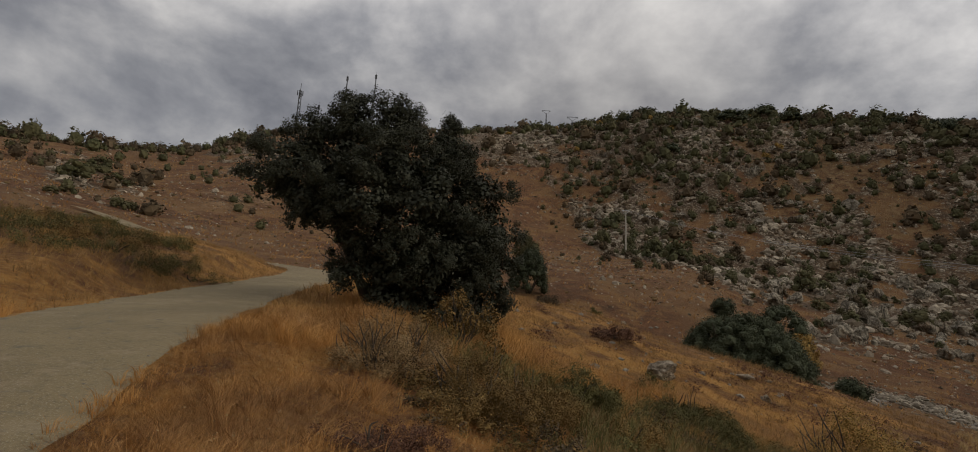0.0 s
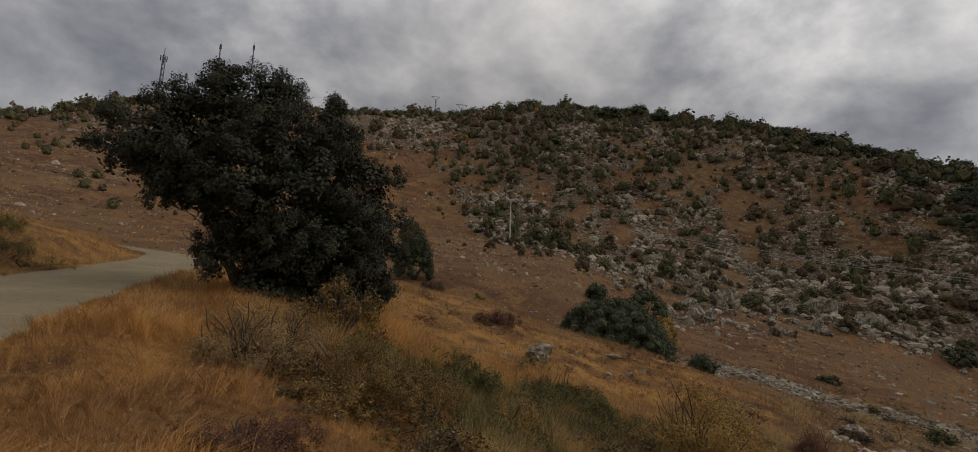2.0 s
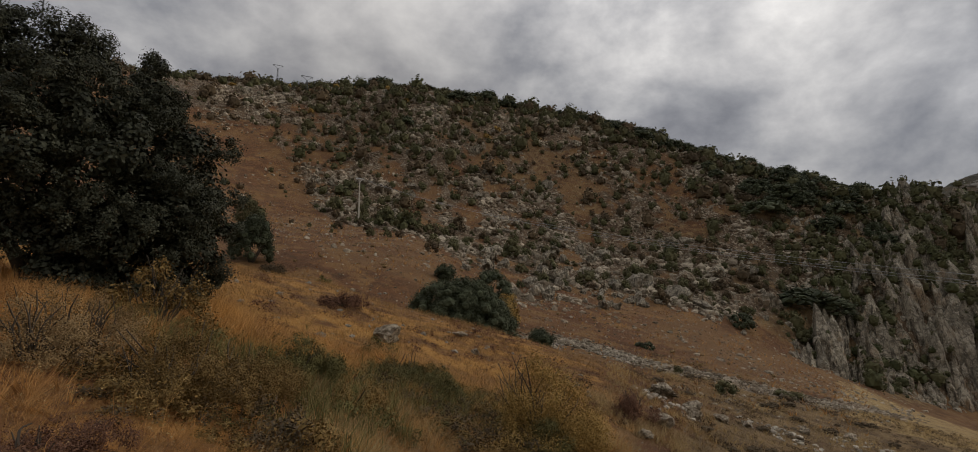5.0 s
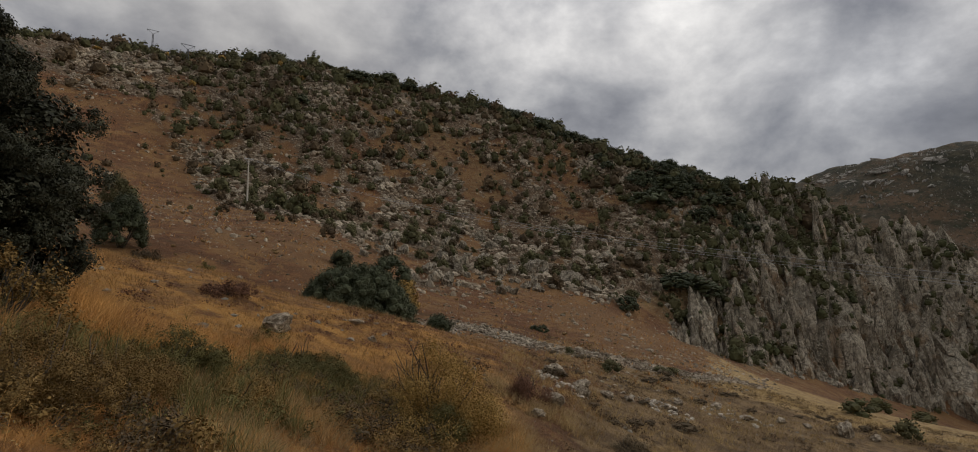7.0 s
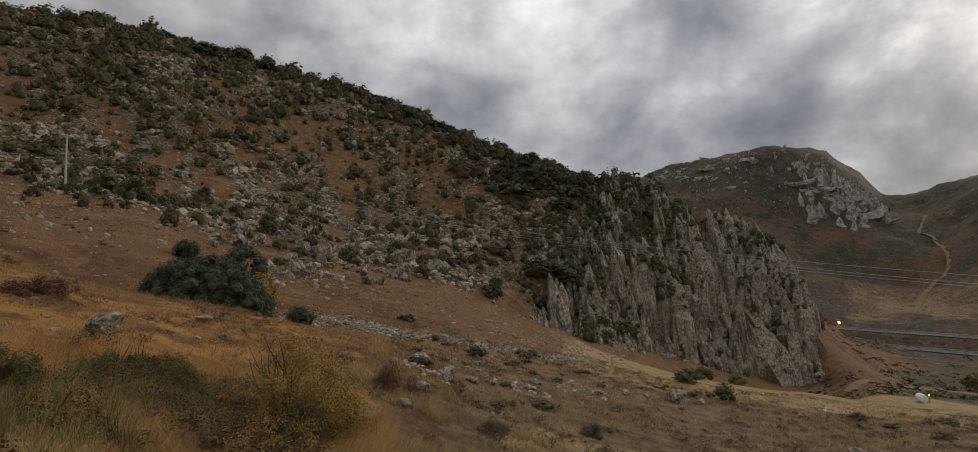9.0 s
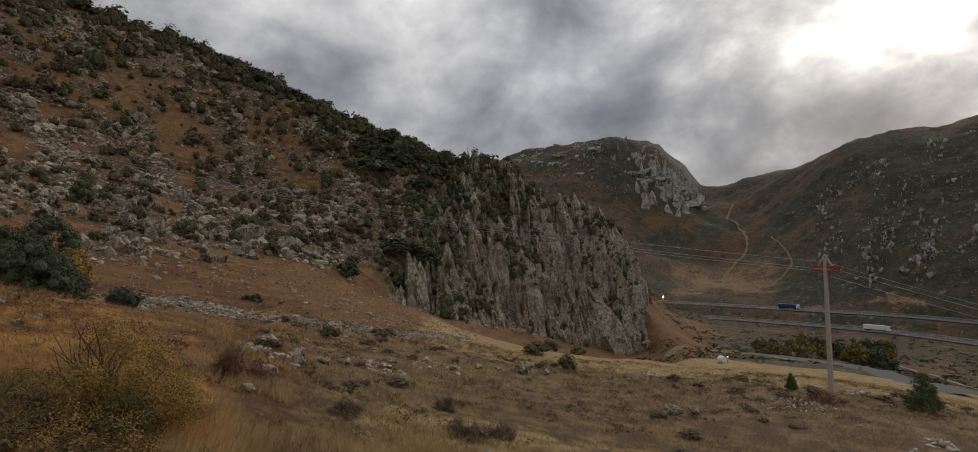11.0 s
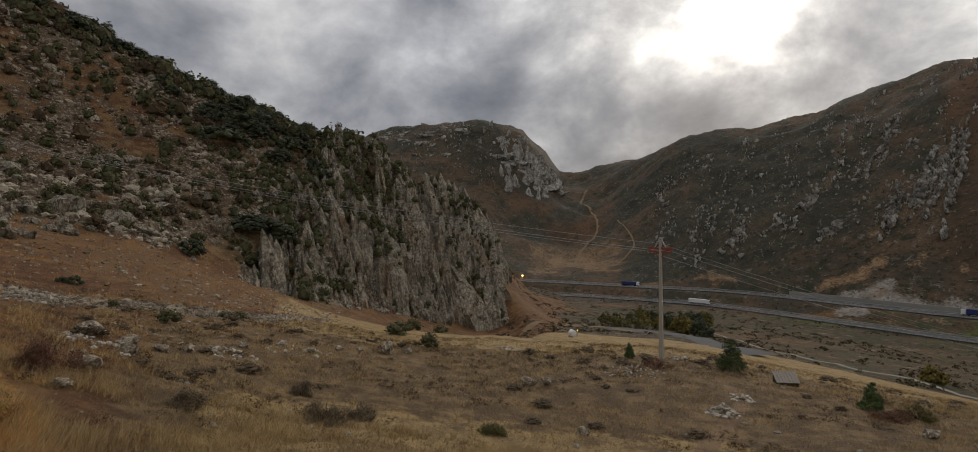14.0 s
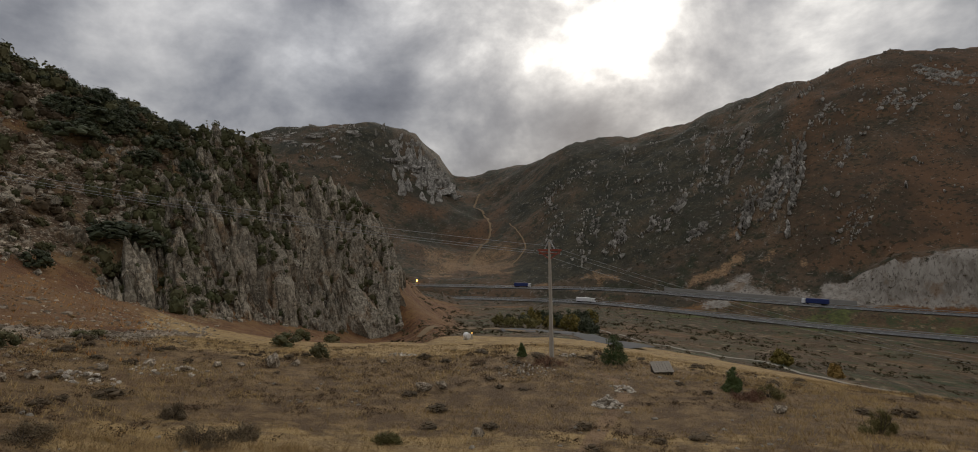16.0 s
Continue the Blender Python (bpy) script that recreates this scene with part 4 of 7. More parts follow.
def bush(name, bearing, dist, w, h, mat, label, category="shrub", clumps=70, per=40, leaf=0.05, clump=0.16, lobes=9, stems=6, seed=0, fill=0.2, group="", squash=1.0, wild=False, lumps=0):
    """A shrub: leafy mound and stems."""
    rng = np.random.default_rng(100 + seed)
    ob = thing(name, *at(bearing, dist), label, category, group, turn=rng.uniform(0, 6.28) if squash == 1 else -radians(bearing))
    shape = [(a, b * squash, c, p, q * squash, r) for a, b, c, p, q, r in (thicket if wild else dome)(w, h, lobes, rng)]
    if lumps:
        fine_lobes = []
        for a, b, c, p, q, r in shape:
            for k in range(lumps):
                d = unit(rng.normal(size=(1, 3)) + np.array([[0, 0, 0.3]]))[0]
                s = w * rng.uniform(0.035, 0.075)
                fine_lobes.append((a + d[0] * p * 0.9, b + d[1] * q * 0.9, c + d[2] * r * 0.9, s, s, s))
        v, f, tone = foliage(shape, clumps // 2, clump, per, leaf, leaf * 0.6, rng, fill, floor=-0.1)
        # inner leaves at tone 0: the mound's inside shade as leaf colour
        child("inner_foliage", v, f, mat, ob, tone=tone * 0)
        shape, clump = fine_lobes, w * 0.035
    v, f, tone = foliage(shape, clumps, clump, per, leaf, leaf * 0.5, rng, fill, floor=-0.1)
    child("foliage", v, f, mat, ob, tone=tone)
    for k in range(stems):
        a = rng.uniform(0, 6.28)
        s = rng.uniform(0.1, 0.42) * w
        tip = (s * math.cos(a), s * math.sin(a) * squash, h * rng.uniform(0.55, 1.02) * (1 - 0.8 * (s / w) ** 1.3))
        child("stem", *tubes([limb((0.1 * tip[0], 0.1 * tip[1], -0.1), tip, 0.012 + 0.006 * w, 0.004 + 0.001 * w, rng, 0.1, 6)], 5), BARK, ob, True)
    return ob


# the broad round holm oak bush beyond the spur and its neighbours
def mound(bearing, dist, bodies, knob, per, leaf, label, seed):
    """A dense holm oak bush: close-set leafy knobs heaped over rounded bodies (x z width height)."""
    g = np.random.default_rng(seed)
    ob = thing("oak_bush", *at(bearing, dist), label, "bush", turn=-radians(bearing))
    knobs = []
    for bx, bz, w, h in bodies:
        knobs += [(bx + a, b, bz + c, q) for a, b, c, q in crown_heap(w, h, int(1.5 * w * h / knob**2 / 2), knob, g)]
    v, f, tone = billow(knobs, per, leaf, g)
    child("foliage", v, f, BIG_OAK_LEAF, ob, tone=tone)
    for k in range(7):
        bx, bz, w, h = bodies[k % len(bodies)]
        tip = (bx + g.normal() * w * 0.2, g.normal() * w * 0.2, bz + h * g.uniform(0.5, 0.85))
        child("stem", *tubes([limb((bx * 0.5, 0, -0.2), tip, 0.09, 0.02, g, 0.1, 6)], 5), BARK, ob, True)


mound(25.2, 50, ((-1.2, 0.2, 7.6, 5.0), (1.4, -0.1, 7.0, 4.5), (3.2, -0.7, 4.4, 3.5), (-3.4, 0.0, 3.8, 3.7), (0.2, 0.4, 6.0, 5.0)), 0.5, 190, 0.062, "broad round dark green holm oak bush on the slope", 901)
mound(28.2, 64, ((0, 0.3, 6.0, 5.0), (-1.6, 0.2, 3.6, 4.0)), 0.55, 130, 0.07, "dark green holm oak bush behind a broader one", 902)
bush("oak_bush", 23.6, 70, 2.8, 2.6, BIG_OAK_LEAF, "small dark green oak bush on the slope", "bush", 90, 60, 0.13, 0.4, 8, 4, 3)
bush("yellow_shrub", 30.0, 60, 3.2, 4.4, YELLOW_LEAF, "yellow autumn shrub beside the broad oak bush", "shrub", 110, 50, 0.13, 0.4, 8, 5, 4)
bush("oak_bush", 33.3, 52, 2.6, 2.2, BIG_OAK_LEAF, "low dark green oak bush at the stony track", "bush", 80, 60, 0.10, 0.35, 8, 4, 5)
mound(4.3, 61, ((0.0, 0.0, 4.6, 4.6), (0.5, 1.6, 3.4, 3.6)), 0.5, 170, 0.065, "upright dark green oak bush on the slope", 903)
bush("olive_shrub", 3.8, 88, 3.6, 5.6, JUNIPER, "yellow-green bushy shrub above the oak bush", "shrub", 200, 60, 0.08, 0.4, 8, 4, 7)

# the bushes on the bank and in the foreground
bush("bramble", -0.8, 9.2, 2.5, 1.25, BRAMBLE_LEAF, "olive-brown bramble thicket on the edge of the verge", "bramble", 360, 110, 0.017, 0.13, 16, 14, 11, wild=True)
bush("bramble", 4.2, 11.0, 1.9, 0.9, BRAMBLE_LEAF, "tangled olive-brown bramble below the verge", "bramble", 220, 110, 0.017, 0.13, 12, 9, 12, wild=True)
bush("yellow_shrub", -2.6, 14.2, 2.0, 1.75, BRAMBLE_LEAF, "straggly yellow-green shrub under the oak tree", "shrub", 150, 34, 0.04, 0.17, 10, 20, 13, wild=True)
bush("broom_shrub", -10.6, 9.9, 1.9, 1.1, BROOM_LEAF, "dry grey-tan broom shrub in the straw grass", "shrub", 300, 80, 0.016, 0.13, 14, 24, 14, wild=True)
bush("broom_shrub", -7.2, 11.4, 1.5, 1.1, BROOM_LEAF, "dry grey-tan broom shrub in the straw grass", "shrub", 220, 70, 0.016, 0.13, 10, 18, 15, wild=True)
bush("withered_shrub", -10.4, 5.9, 1.15, 0.36, PURPLE_LEAF, "low withered purple-brown heath in the grass", "shrub", 260, 60, 0.012, 0.07, 10, 12, 16, wild=True)
bush("green_bramble", 9.6, 13.4, 1.9, 1.0, GREEN_LEAF, "dark green bramble below the verge", "bramble", 252, 80, 0.024, 0.16, 12, 9, 17, wild=True)
bush("green_bramble", 19.6, 16.2, 2.3, 1.0, GREEN_LEAF, "dark green bramble below the verge", "bramble", 276, 80, 0.024, 0.17, 12, 9, 18, wild=True)
bush("green_bramble", 22.8, 15.5, 1.6, 0.7, GREEN_LEAF, "low green bramble below the verge", "bramble", 168, 80, 0.024, 0.16, 9, 7, 19, wild=True)
bush("green_bramble", 14.6, 12.0, 1.6, 0.6, BRAMBLE_LEAF, "low olive bramble in the dry grass", "bramble", 168, 80, 0.024, 0.15, 9, 7, 20, wild=True)
bush("yellow_shrub", 33.0, 14.6, 3.1, 2.6, YELLOW_LEAF, "loose yellow-leaved autumn shrub on the slope", "shrub", 1250, 46, 0.026, 0.30, 20, 34, 21, fill=0.6, wild=True)
bush("green_bramble", 34.2, 13.4, 1.3, 1.15, GREEN_LEAF, "green weeds at the foot of a yellow shrub", "bramble", 160, 80, 0.022, 0.16, 8, 8, 22, wild=True)
bush("withered_shrub", 42.4, 23.0, 2.0, 1.35, PURPLE_LEAF, "dark reddish-brown withered shrub", "shrub", 260, 70, 0.022, 0.16, 10, 20, 23, wild=True)
bush("withered_shrub", 13.2, 26.0, 2.0, 0.7, PURPLE_LEAF, "low dark withered shrub on the spur", "shrub", 120, 40, 0.04, 0.16, 9, 10, 24, wild=True)
bush("withered_shrub", 6.3, 33.0, 1.4, 0.6, DRY_LEAF, "low grey-brown shrub on the spur", "shrub", 80, 36, 0.045, 0.16, 7, 8, 25, wild=True)
bush("green_bramble", 11.2, 36.0, 0.7, 0.55, GREEN_LEAF, "small green bush on the crest of the spur", "bush", 40, 36, 0.045, 0.12, 6, 4, 26, wild=True)
bank = np.random.default_rng(5)
for k in range(24):
    bush("bank_shrub", -44 + 0.66 * k + bank.uniform(-0.7, 0.7), bank.uniform(20.5, 28.5), bank.uniform(1.2, 2.6), bank.uniform(0.18, 0.42), GREEN_LEAF if k % 3 != 0 else BRAMBLE_LEAF,
         "dusty olive-green shrub on the grassy bank", "shrub", 70, 50, 0.026, 0.17, 9, 4, 30 + k, group="shrubs on the bank", wild=True)

# ---- limestone outcrops, crags and hillside shrubs ----
def crest_dist(az):
    """Distance of the hill's crest line at a bearing."""
    return np.interp(az, _grid, _tab[:, 16])


def foot_dist(az):
    return np.interp(az, _grid, _tab[:, 12])


def sample(n, az0, az1, r0, r1, rng):
    """Random places, even over the ground between two bearings and two distances."""
    az = rng.uniform(az0, az1, n)
    r = np.sqrt(rng.uniform(r0**2, r1**2, n))
    return az, r, r * np.sin(np.radians(az)), r * np.cos(np.radians(az))


rng = np.random.default_rng(3)
BLOCKS = [rock_shape(rng, 3, 1, rng.uniform(0.7, 1.0), rng.uniform(0.6, 1.0), 12, 0.32, 0.2, 0.75) for k in range(8)]
STONES = [rock_shape(rng, 1, 1, rng.uniform(0.6, 1.0), rng.uniform(0.5, 0.9), 5, 0.25) for k in range(10)]


def mesh_of(name, v, f, mat):
    ob = mesh_object(name, v, f, mat)
    me = ob.data
    bpy.data.objects.remove(ob)
    return me


BLOCK_MESH = [mesh_of("limestone_block", v, f, LIMESTONE) for v, f in BLOCKS]
PALE = plain_material("pale_limestone", (0.17, 0.147, 0.112), (0.37, 0.335, 0.275), 3.0, 0.9)
def boulder_material():
    k = Nodes("lichened_boulder", 0.93)
    c = k.mix(k.span(k.noise(3.5, 7, 0.75), 0.40, 0.62), (0.17, 0.134, 0.094), (0.58, 0.495, 0.375))
    c = k.mix(k.span(k.noise(11.0, 5, 0.75), 0.54, 0.64), c, (0.055, 0.046, 0.034))
    c = k.mix(k.span(k.noise(7.0, 4, 0.7), 0.60, 0.68), c, (0.62, 0.55, 0.43))
    c = k.mix(k.math("MULTIPLY", k.one(), 0.3), c, (0.24, 0.18, 0.11))
    k.colour(c)
    k.bump(k.noise(6.0, 7, 0.75), 1.0, 0.15)
    return k.m


BOULDER = boulder_material()
BOULDER_MESH = [mesh_of("boulder", v, f, BOULDER) for v, f in BLOCKS]
FAR_FIN_MESH = [mesh_of("far_limestone_fin", *rock_shape(rng, 3, 1, rng.uniform(0.6, 0.95), 1.0, 14, 0.26, 0.34, 0.5), CRAG_STONE) for k in range(7)]


def stone(name, mesh, x, y, size, sink, turn, label, category, group="", tilt=(0, 0)):
    ob = new(name, mesh)
    ob.location = (x, y, ground_z(x, y) + size[2] * (1 - sink) - size[2] * 0.35)
    ob.rotation_euler = (tilt[0], tilt[1], turn)
    ob.scale = size
    return tagged(ob, label, category, group)


# outcrops on the rocky hillside
az, r, x, y = sample(5200, 2, 64, 80, 250, rng)
n = fbm(x, y, 26, 4, 121) + 0.5 * fbm(x, y, 6, 3, 123)
ok = (rocky(x, y) > 0.6) & (r < crest_dist(az) - 6) & (n > 0.05) & (crag(x, y, az, r) < 0.5)
for k in np.nonzero(ok)[0][:290]:
    s = (0.6 + 1.3 * rng.random() ** 2.2) * (1.15 if az[k] > 24 else 1.0)
    stone("limestone_outcrop", BLOCK_MESH[k % 8], x[k], y[k], (s * rng.uniform(0.9, 1.7), s * rng.uniform(0.8, 1.2), s * rng.uniform(0.7, 1.5)), 0.35, rng.uniform(0, 6.28),
          "weathered grey limestone outcrop on the hillside", "rock", "limestone outcrops", (rng.normal() * 0.25, rng.normal() * 0.25))

HILL_STONE = rubble_material("hill_rubble", (0.115, 0.087, 0.058), (0.46, 0.390, 0.290))
az, r, x, y = sample(150000, -40, 66, 70, 255, rng)
k1 = rocky(x, y)
clump = fbm(x, y, 9, 4, 127, 0.65)
ok = (rng.random(len(x)) < 0.07 + (0.25 + 1.1 * step(-0.25, 0.35, clump)) * 0.8 * k1) & (r < crest_dist(az) + 2) & ((az > 0) | (rng.random(len(x)) < 0.5)) & (crag(x, y, az, r) < 0.5)
x, y, k1, clump = x[ok][:30000], y[ok][:30000], k1[ok][:30000], clump[ok][:30000]
z = height(x, y)
s = 0.16 + (0.35 + 0.85 * step(-0.2, 0.5, clump)) * rng.random(len(x)) ** 2.0 * (0.5 + 0.9 * k1)
v, f, t = scatter(STONES, np.column_stack([x, y, z, rng.uniform(0, 6.28, len(x)), s, rng.uniform(0.6, 1.4, len(x))]))
tagged(mesh_object("loose_stones", v, f, HILL_STONE), "scattered pale limestone rubble on the hillside", "stones", kind="stuff")


az, r, x, y = sample(24000, -46, 62, 40, 140, rng)
ok = (rocky(x, y) < 0.3) & (strip(x, y, LANE)[0] > 2.4) & (fbm(x, y, 8, 3, 141) + 0.35 * rng.random(len(x)) > 0.05) & (r < foot_dist(az) + 60)
x, y = x[ok][:9000], y[ok][:9000]
v, f, t = scatter(STONES, np.column_stack([x, y, height(x, y), rng.uniform(0, 6.28, len(x)), 0.05 + 0.26 * rng.random(len(x)) ** 3, rng.uniform(0.6, 1.2, len(x))]))
tagged(mesh_object("slope_stones", v, f, HILL_STONE), "small pale stones strewn over the red-brown slope", "stones", kind="stuff")


# the fluted crag at the hill's end: tall blades and pinnacles standing in the face
def pinnacle(seed):
    """A limestone blade: thin across, deep along the slope, fluted, narrowing to a broken top."""
    g = np.random.default_rng(seed)
    sides, rings = 12, 11
    o = g.uniform(0, 60, 3)
    V = []
    taper, back, notch = g.uniform(0.8, 1.7), g.uniform(0.15, 0.5), g.uniform(0.0, 0.3)
    for q in range(rings):
        h = max(0.0, (q - 1) / (rings - 2))
        w = (1 - h ** (1.6 * taper)) ** 0.75 * (1 - 0.35 * h) + 0.05
        for p in range(sides):
            a = 2 * math.pi * p / sides
            cx, cy = math.copysign(abs(math.cos(a)) ** 0.8, math.cos(a)), math.copysign(abs(math.sin(a)) ** 0.8, math.sin(a))
            m = 1 + 0.42 * noise.noise(Vector((cx * 1.6 + o[0], cy * 1.6 + o[1], h * 1.2 + o[2]))) + 0.30 * noise.noise(Vector((cx * 4 + o[1], cy * 4 + o[2], h * 4.5 + o[0])))
            m += notch * noise.noise(Vector((o[0], o[1] + cy * 0.6, h * 6)))
            V.append((cx * w * m, cy * w * m + back * h, (h if q else -0.8) + 0.05 * noise.noise(Vector((cx * 3 + o[2], cy * 3, h * 3)))))
    F = []
    for q in range(rings - 1):
        for p in range(sides):
            a, b = q * sides + p, q * sides + (p + 1) % sides
            F += [(a, b, b + sides), (a, b + sides, a + sides)]
    top = (rings - 1) * sides
    F += [(top, top + p, top + p + 1) for p in range(1, sides - 1)]
    return np.array(V), np.array(F)


SPIRES = [pinnacle(1200 + k) for k in range(14)]
SPIRE_MESH = [mesh_of("limestone_pinnacle", v, f, LIMESTONE) for v, f in SPIRES]
spot = []
for k in range(2600):
    b, u = rng.uniform(56.5, 82.8), rng.random()
    f0, c0 = float(foot_dist(b)), float(crest_dist(b))
    d = f0 + 1 + (c0 - f0) * 0.98 * u
    px_, py_ = at(b, d)
    c = float(crag(np.array([px_]), np.array([py_]), np.array([b]), np.array([d]))[0])
    rib = float(fbm(np.array([b * 3.4]), np.array([d * 0.22]), 9, 3, 25)[0])
    if c < 0.45 or abs(rib) > 0.30 + 0.2 * (b > 72):
        continue
    if b < 72 and u > 0.45 and fbm(np.array([px_]), np.array([py_]), 14, 2, 61)[0] < -0.05:
        continue
    big_ = step(64, 76, b)
    tall = (3.0 + 6.5 * rng.random() ** 1.5) * (1 + 0.95 * big_) * (1.0 if u < 0.7 else 0.62) * (0.7 if u < 0.12 and b < 72 else 1.0)
    if min([9.0] + [math.hypot(px_ - e[0], py_ - e[1]) / (0.16 * (tall + e[2])) for e in spot]) < 1.0:
        continue
    spot.append((px_, py_, tall, b, k))
for fx, fy, tall, b, k in spot[:300]:
    wide = tall * rng.uniform(0.14, 0.34)
    ob = new("limestone_pinnacle", SPIRE_MESH[k % 14])
    ob.location = (fx, fy, ground_z(fx, fy) - 0.22 * tall)
    ob.rotation_euler = (rng.normal() * 0.12, -0.06 + rng.normal() * 0.15, -radians(b) + 0.25 + rng.normal() * 0.3)
    ob.scale = (wide, wide * rng.uniform(1.1, 2.0), tall * 1.22)
    tagged(ob, "upright fluted grey limestone pinnacle of the crag", "rock", "pinnacles of the crag")
more = []
for k in range(2400):
    b, u = rng.uniform(56.5, 82.8), rng.random()
    f0, c0 = float(foot_dist(b)), float(crest_dist(b))
    px_, py_ = at(b, f0 - 1 + (c0 - f0) * u)
    more.append((px_, py_, b))
more = np.array(more)
keep = crag(more[:, 0], more[:, 1], more[:, 2], np.hypot(more[:, 0], more[:, 1])) > 0.3
more = more[keep]
t_ = rng.uniform(1.6, 5.0, len(more))
SLIM = [(v * np.array([0.2, 0.3, 1.0]) - np.array([0, 0, 0.2]), f) for v, f in SPIRES]
v, f, t = scatter(SLIM, np.column_stack([more[:, 0], more[:, 1], height(more[:, 0], more[:, 1]), -np.radians(more[:, 2]) + rng.normal(size=len(more)) * 0.4, t_, rng.uniform(0.6, 1.2, len(more))])[:420])
tagged(mesh_object("crag_teeth", v, f, LIMESTONE), "small upright limestone teeth between the pinnacles of the crag", "rock", kind="stuff")

# the broken crags low on the hill above the stony track
for k in range(110):
    b, d = ((36, 98), (39.5, 96), (34, 112), (41.5, 104), (44.5, 108), (37.5, 122), (32.5, 118), (50, 114), (29.5, 92), (33.5, 90), (27.5, 105), (54, 138))[k % 12]
    s = 0.5 + 1.2 * rng.random() ** 2.0
    stone("limestone_crag", BLOCK_MESH[k % 8], *at(b + rng.normal() * 1.1, d + 3 + rng.normal() * 6), (s * rng.uniform(0.7, 1.3), s * rng.uniform(0.7, 1.1), s * rng.uniform(0.9, 1.5)), 0.35, rng.uniform(0, 6.28),
          "broken pale limestone crag low on the hillside", "rock", "crags low on the hill", (rng.normal() * 0.2, rng.normal() * 0.2))

# rocks of the hillside's foot, the spur and the field
ROCKS = [(17.8, 21.8, 0.85, 0.5), (45.3, 32, 0.9, 0.55), (48.2, 30, 0.8, 0.4), (45.1, 24.6, 0.7, 0.3), (57.2, 40.6, 0.6, 0.3), (60.5, 44.5, 0.8, 0.3), (70.8, 47.6, 1.2, 0.85), (73, 49, 0.8, 0.4),
         (85.6, 38.5, 0.95, 0.42), (87.4, 38.8, 0.55, 0.4), (91.2, 28.1, 0.6, 0.35), (120.4, 36.9, 0.7, 0.3), (43.6, 20.9, 0.5, 0.2), (47.9, 31.8, 0.9, 0.4), (35.5, 42, 0.9, 0.4), (32.6, 40, 0.7, 0.35),
         (30.9, 39, 0.6, 0.3), (25.2, 27.2, 0.55, 0.2), (26.8, 25, 0.3, 0.2), (10.1, 37, 0.6, 0.25), (14.2, 35.4, 0.35, 0.15), (50.5, 33, 0.7, 0.3), (52.6, 35, 0.6, 0.25), (81.5, 50, 0.5, 0.3), (66, 46, 0.7, 0.3), (68, 47, 0.5, 0.25)]
for k, (b, d, w, h) in enumerate(ROCKS):
    stone("boulder", BOULDER_MESH[k % 8], *at(b, d), (w * 0.75, w * 0.62, h * 1.25), 0.2, rng.uniform(0, 6.28), "pale lichen-spotted limestone boulder in the dry grass", "rock", "boulders in the field")

# heaps of picked stones and the broken stone track below the hill
heap = []
for b, d, n, w, h in ((104.6, 35.5, 110, 0.95, 0.75), (106.1, 40, 40, 0.9, 0.2), (96.3, 45, 160, 2.6, 0.5), (100.8, 53, 40, 1.2, 0.3), (83.5, 56, 40, 1.6, 0.2), (55, 37, 60, 2.2, 0.25), (62, 43, 60, 2.6, 0.2), (45.5, 30, 60, 1.6, 0.3)):
    cx, cy = at(b, d)
    for q in range(n):
        a, rr = rng.uniform(0, 6.28), w * math.sqrt(rng.random())
        hx, hy = cx + rr * math.cos(a), cy + rr * math.sin(a)
        heap.append((hx, hy, ground_z(hx, hy) + h * (1 - rr / w) * rng.random(), rng.uniform(0, 6.28), rng.uniform(0.08, 0.24) * (0.55 if n == 160 else 1.0)))
v, f, t = scatter(STONES, heap)
WHITE_STONE = rubble_material("bleached_field_stone", (0.24, 0.20, 0.15), (0.62, 0.56, 0.46))
tagged(mesh_object("stone_heaps", v, f, WHITE_STONE), "heaps of pale picked field stones", "stones", kind="stuff")

TRACK_STONE = rubble_material("track_rubble", (0.115, 0.090, 0.062), (0.40, 0.340, 0.255))
rows = []
for q in range(4200):
    c = TRACK[rng.integers(len(TRACK))]
    a = rng.uniform(0, 6.28)
    rr = abs(rng.normal()) * 1.3
    hx, hy = c[0] + rng.uniform(-1.4, 1.4) + rr * math.cos(a), c[1] + rng.uniform(-1.4, 1.4) + rr * math.sin(a)
    rows.append((hx, hy, 0, rng.uniform(0, 6.28), rng.uniform(0.07, 0.24) * (1 + 1.3 * (rng.random() < 0.08))))
rows = np.array(rows)
rows[:, 2] = height(rows[:, 0], rows[:, 1]) + 0.03
v, f, t = scatter(STONES, rows)
tagged(mesh_object("stony_track", v, f, TRACK_STONE), "broken band of grey rubble stones along an old track", "stones", kind="stuff")
# stones strewn over the spur and the field
az, r, x, y = sample(1500, 2, 125, 18, 60, rng)
k1 = fbm(x, y, 9, 3, 77) > 0.05
x, y = x[k1][:750], y[k1][:750]
v, f, t = scatter(STONES, np.column_stack([x, y, height(x, y), rng.uniform(0, 6.28, len(x)), 0.05 + 0.22 * rng.random(len(x)) ** 3]))
tagged(mesh_object("field_stones", v, f, PALE), "small pale stones strewn over the dry field", "stones", kind="stuff")


# shrubs of the hillside: a few shapes, each at many places
NEAR_SHRUBS = [billow(crown_heap(1.0, rng.uniform(0.7, 1.0), 9, 0.22, np.random.default_rng(40 + k)), 34, 0.055, np.random.default_rng(50 + k)) for k in range(6)]


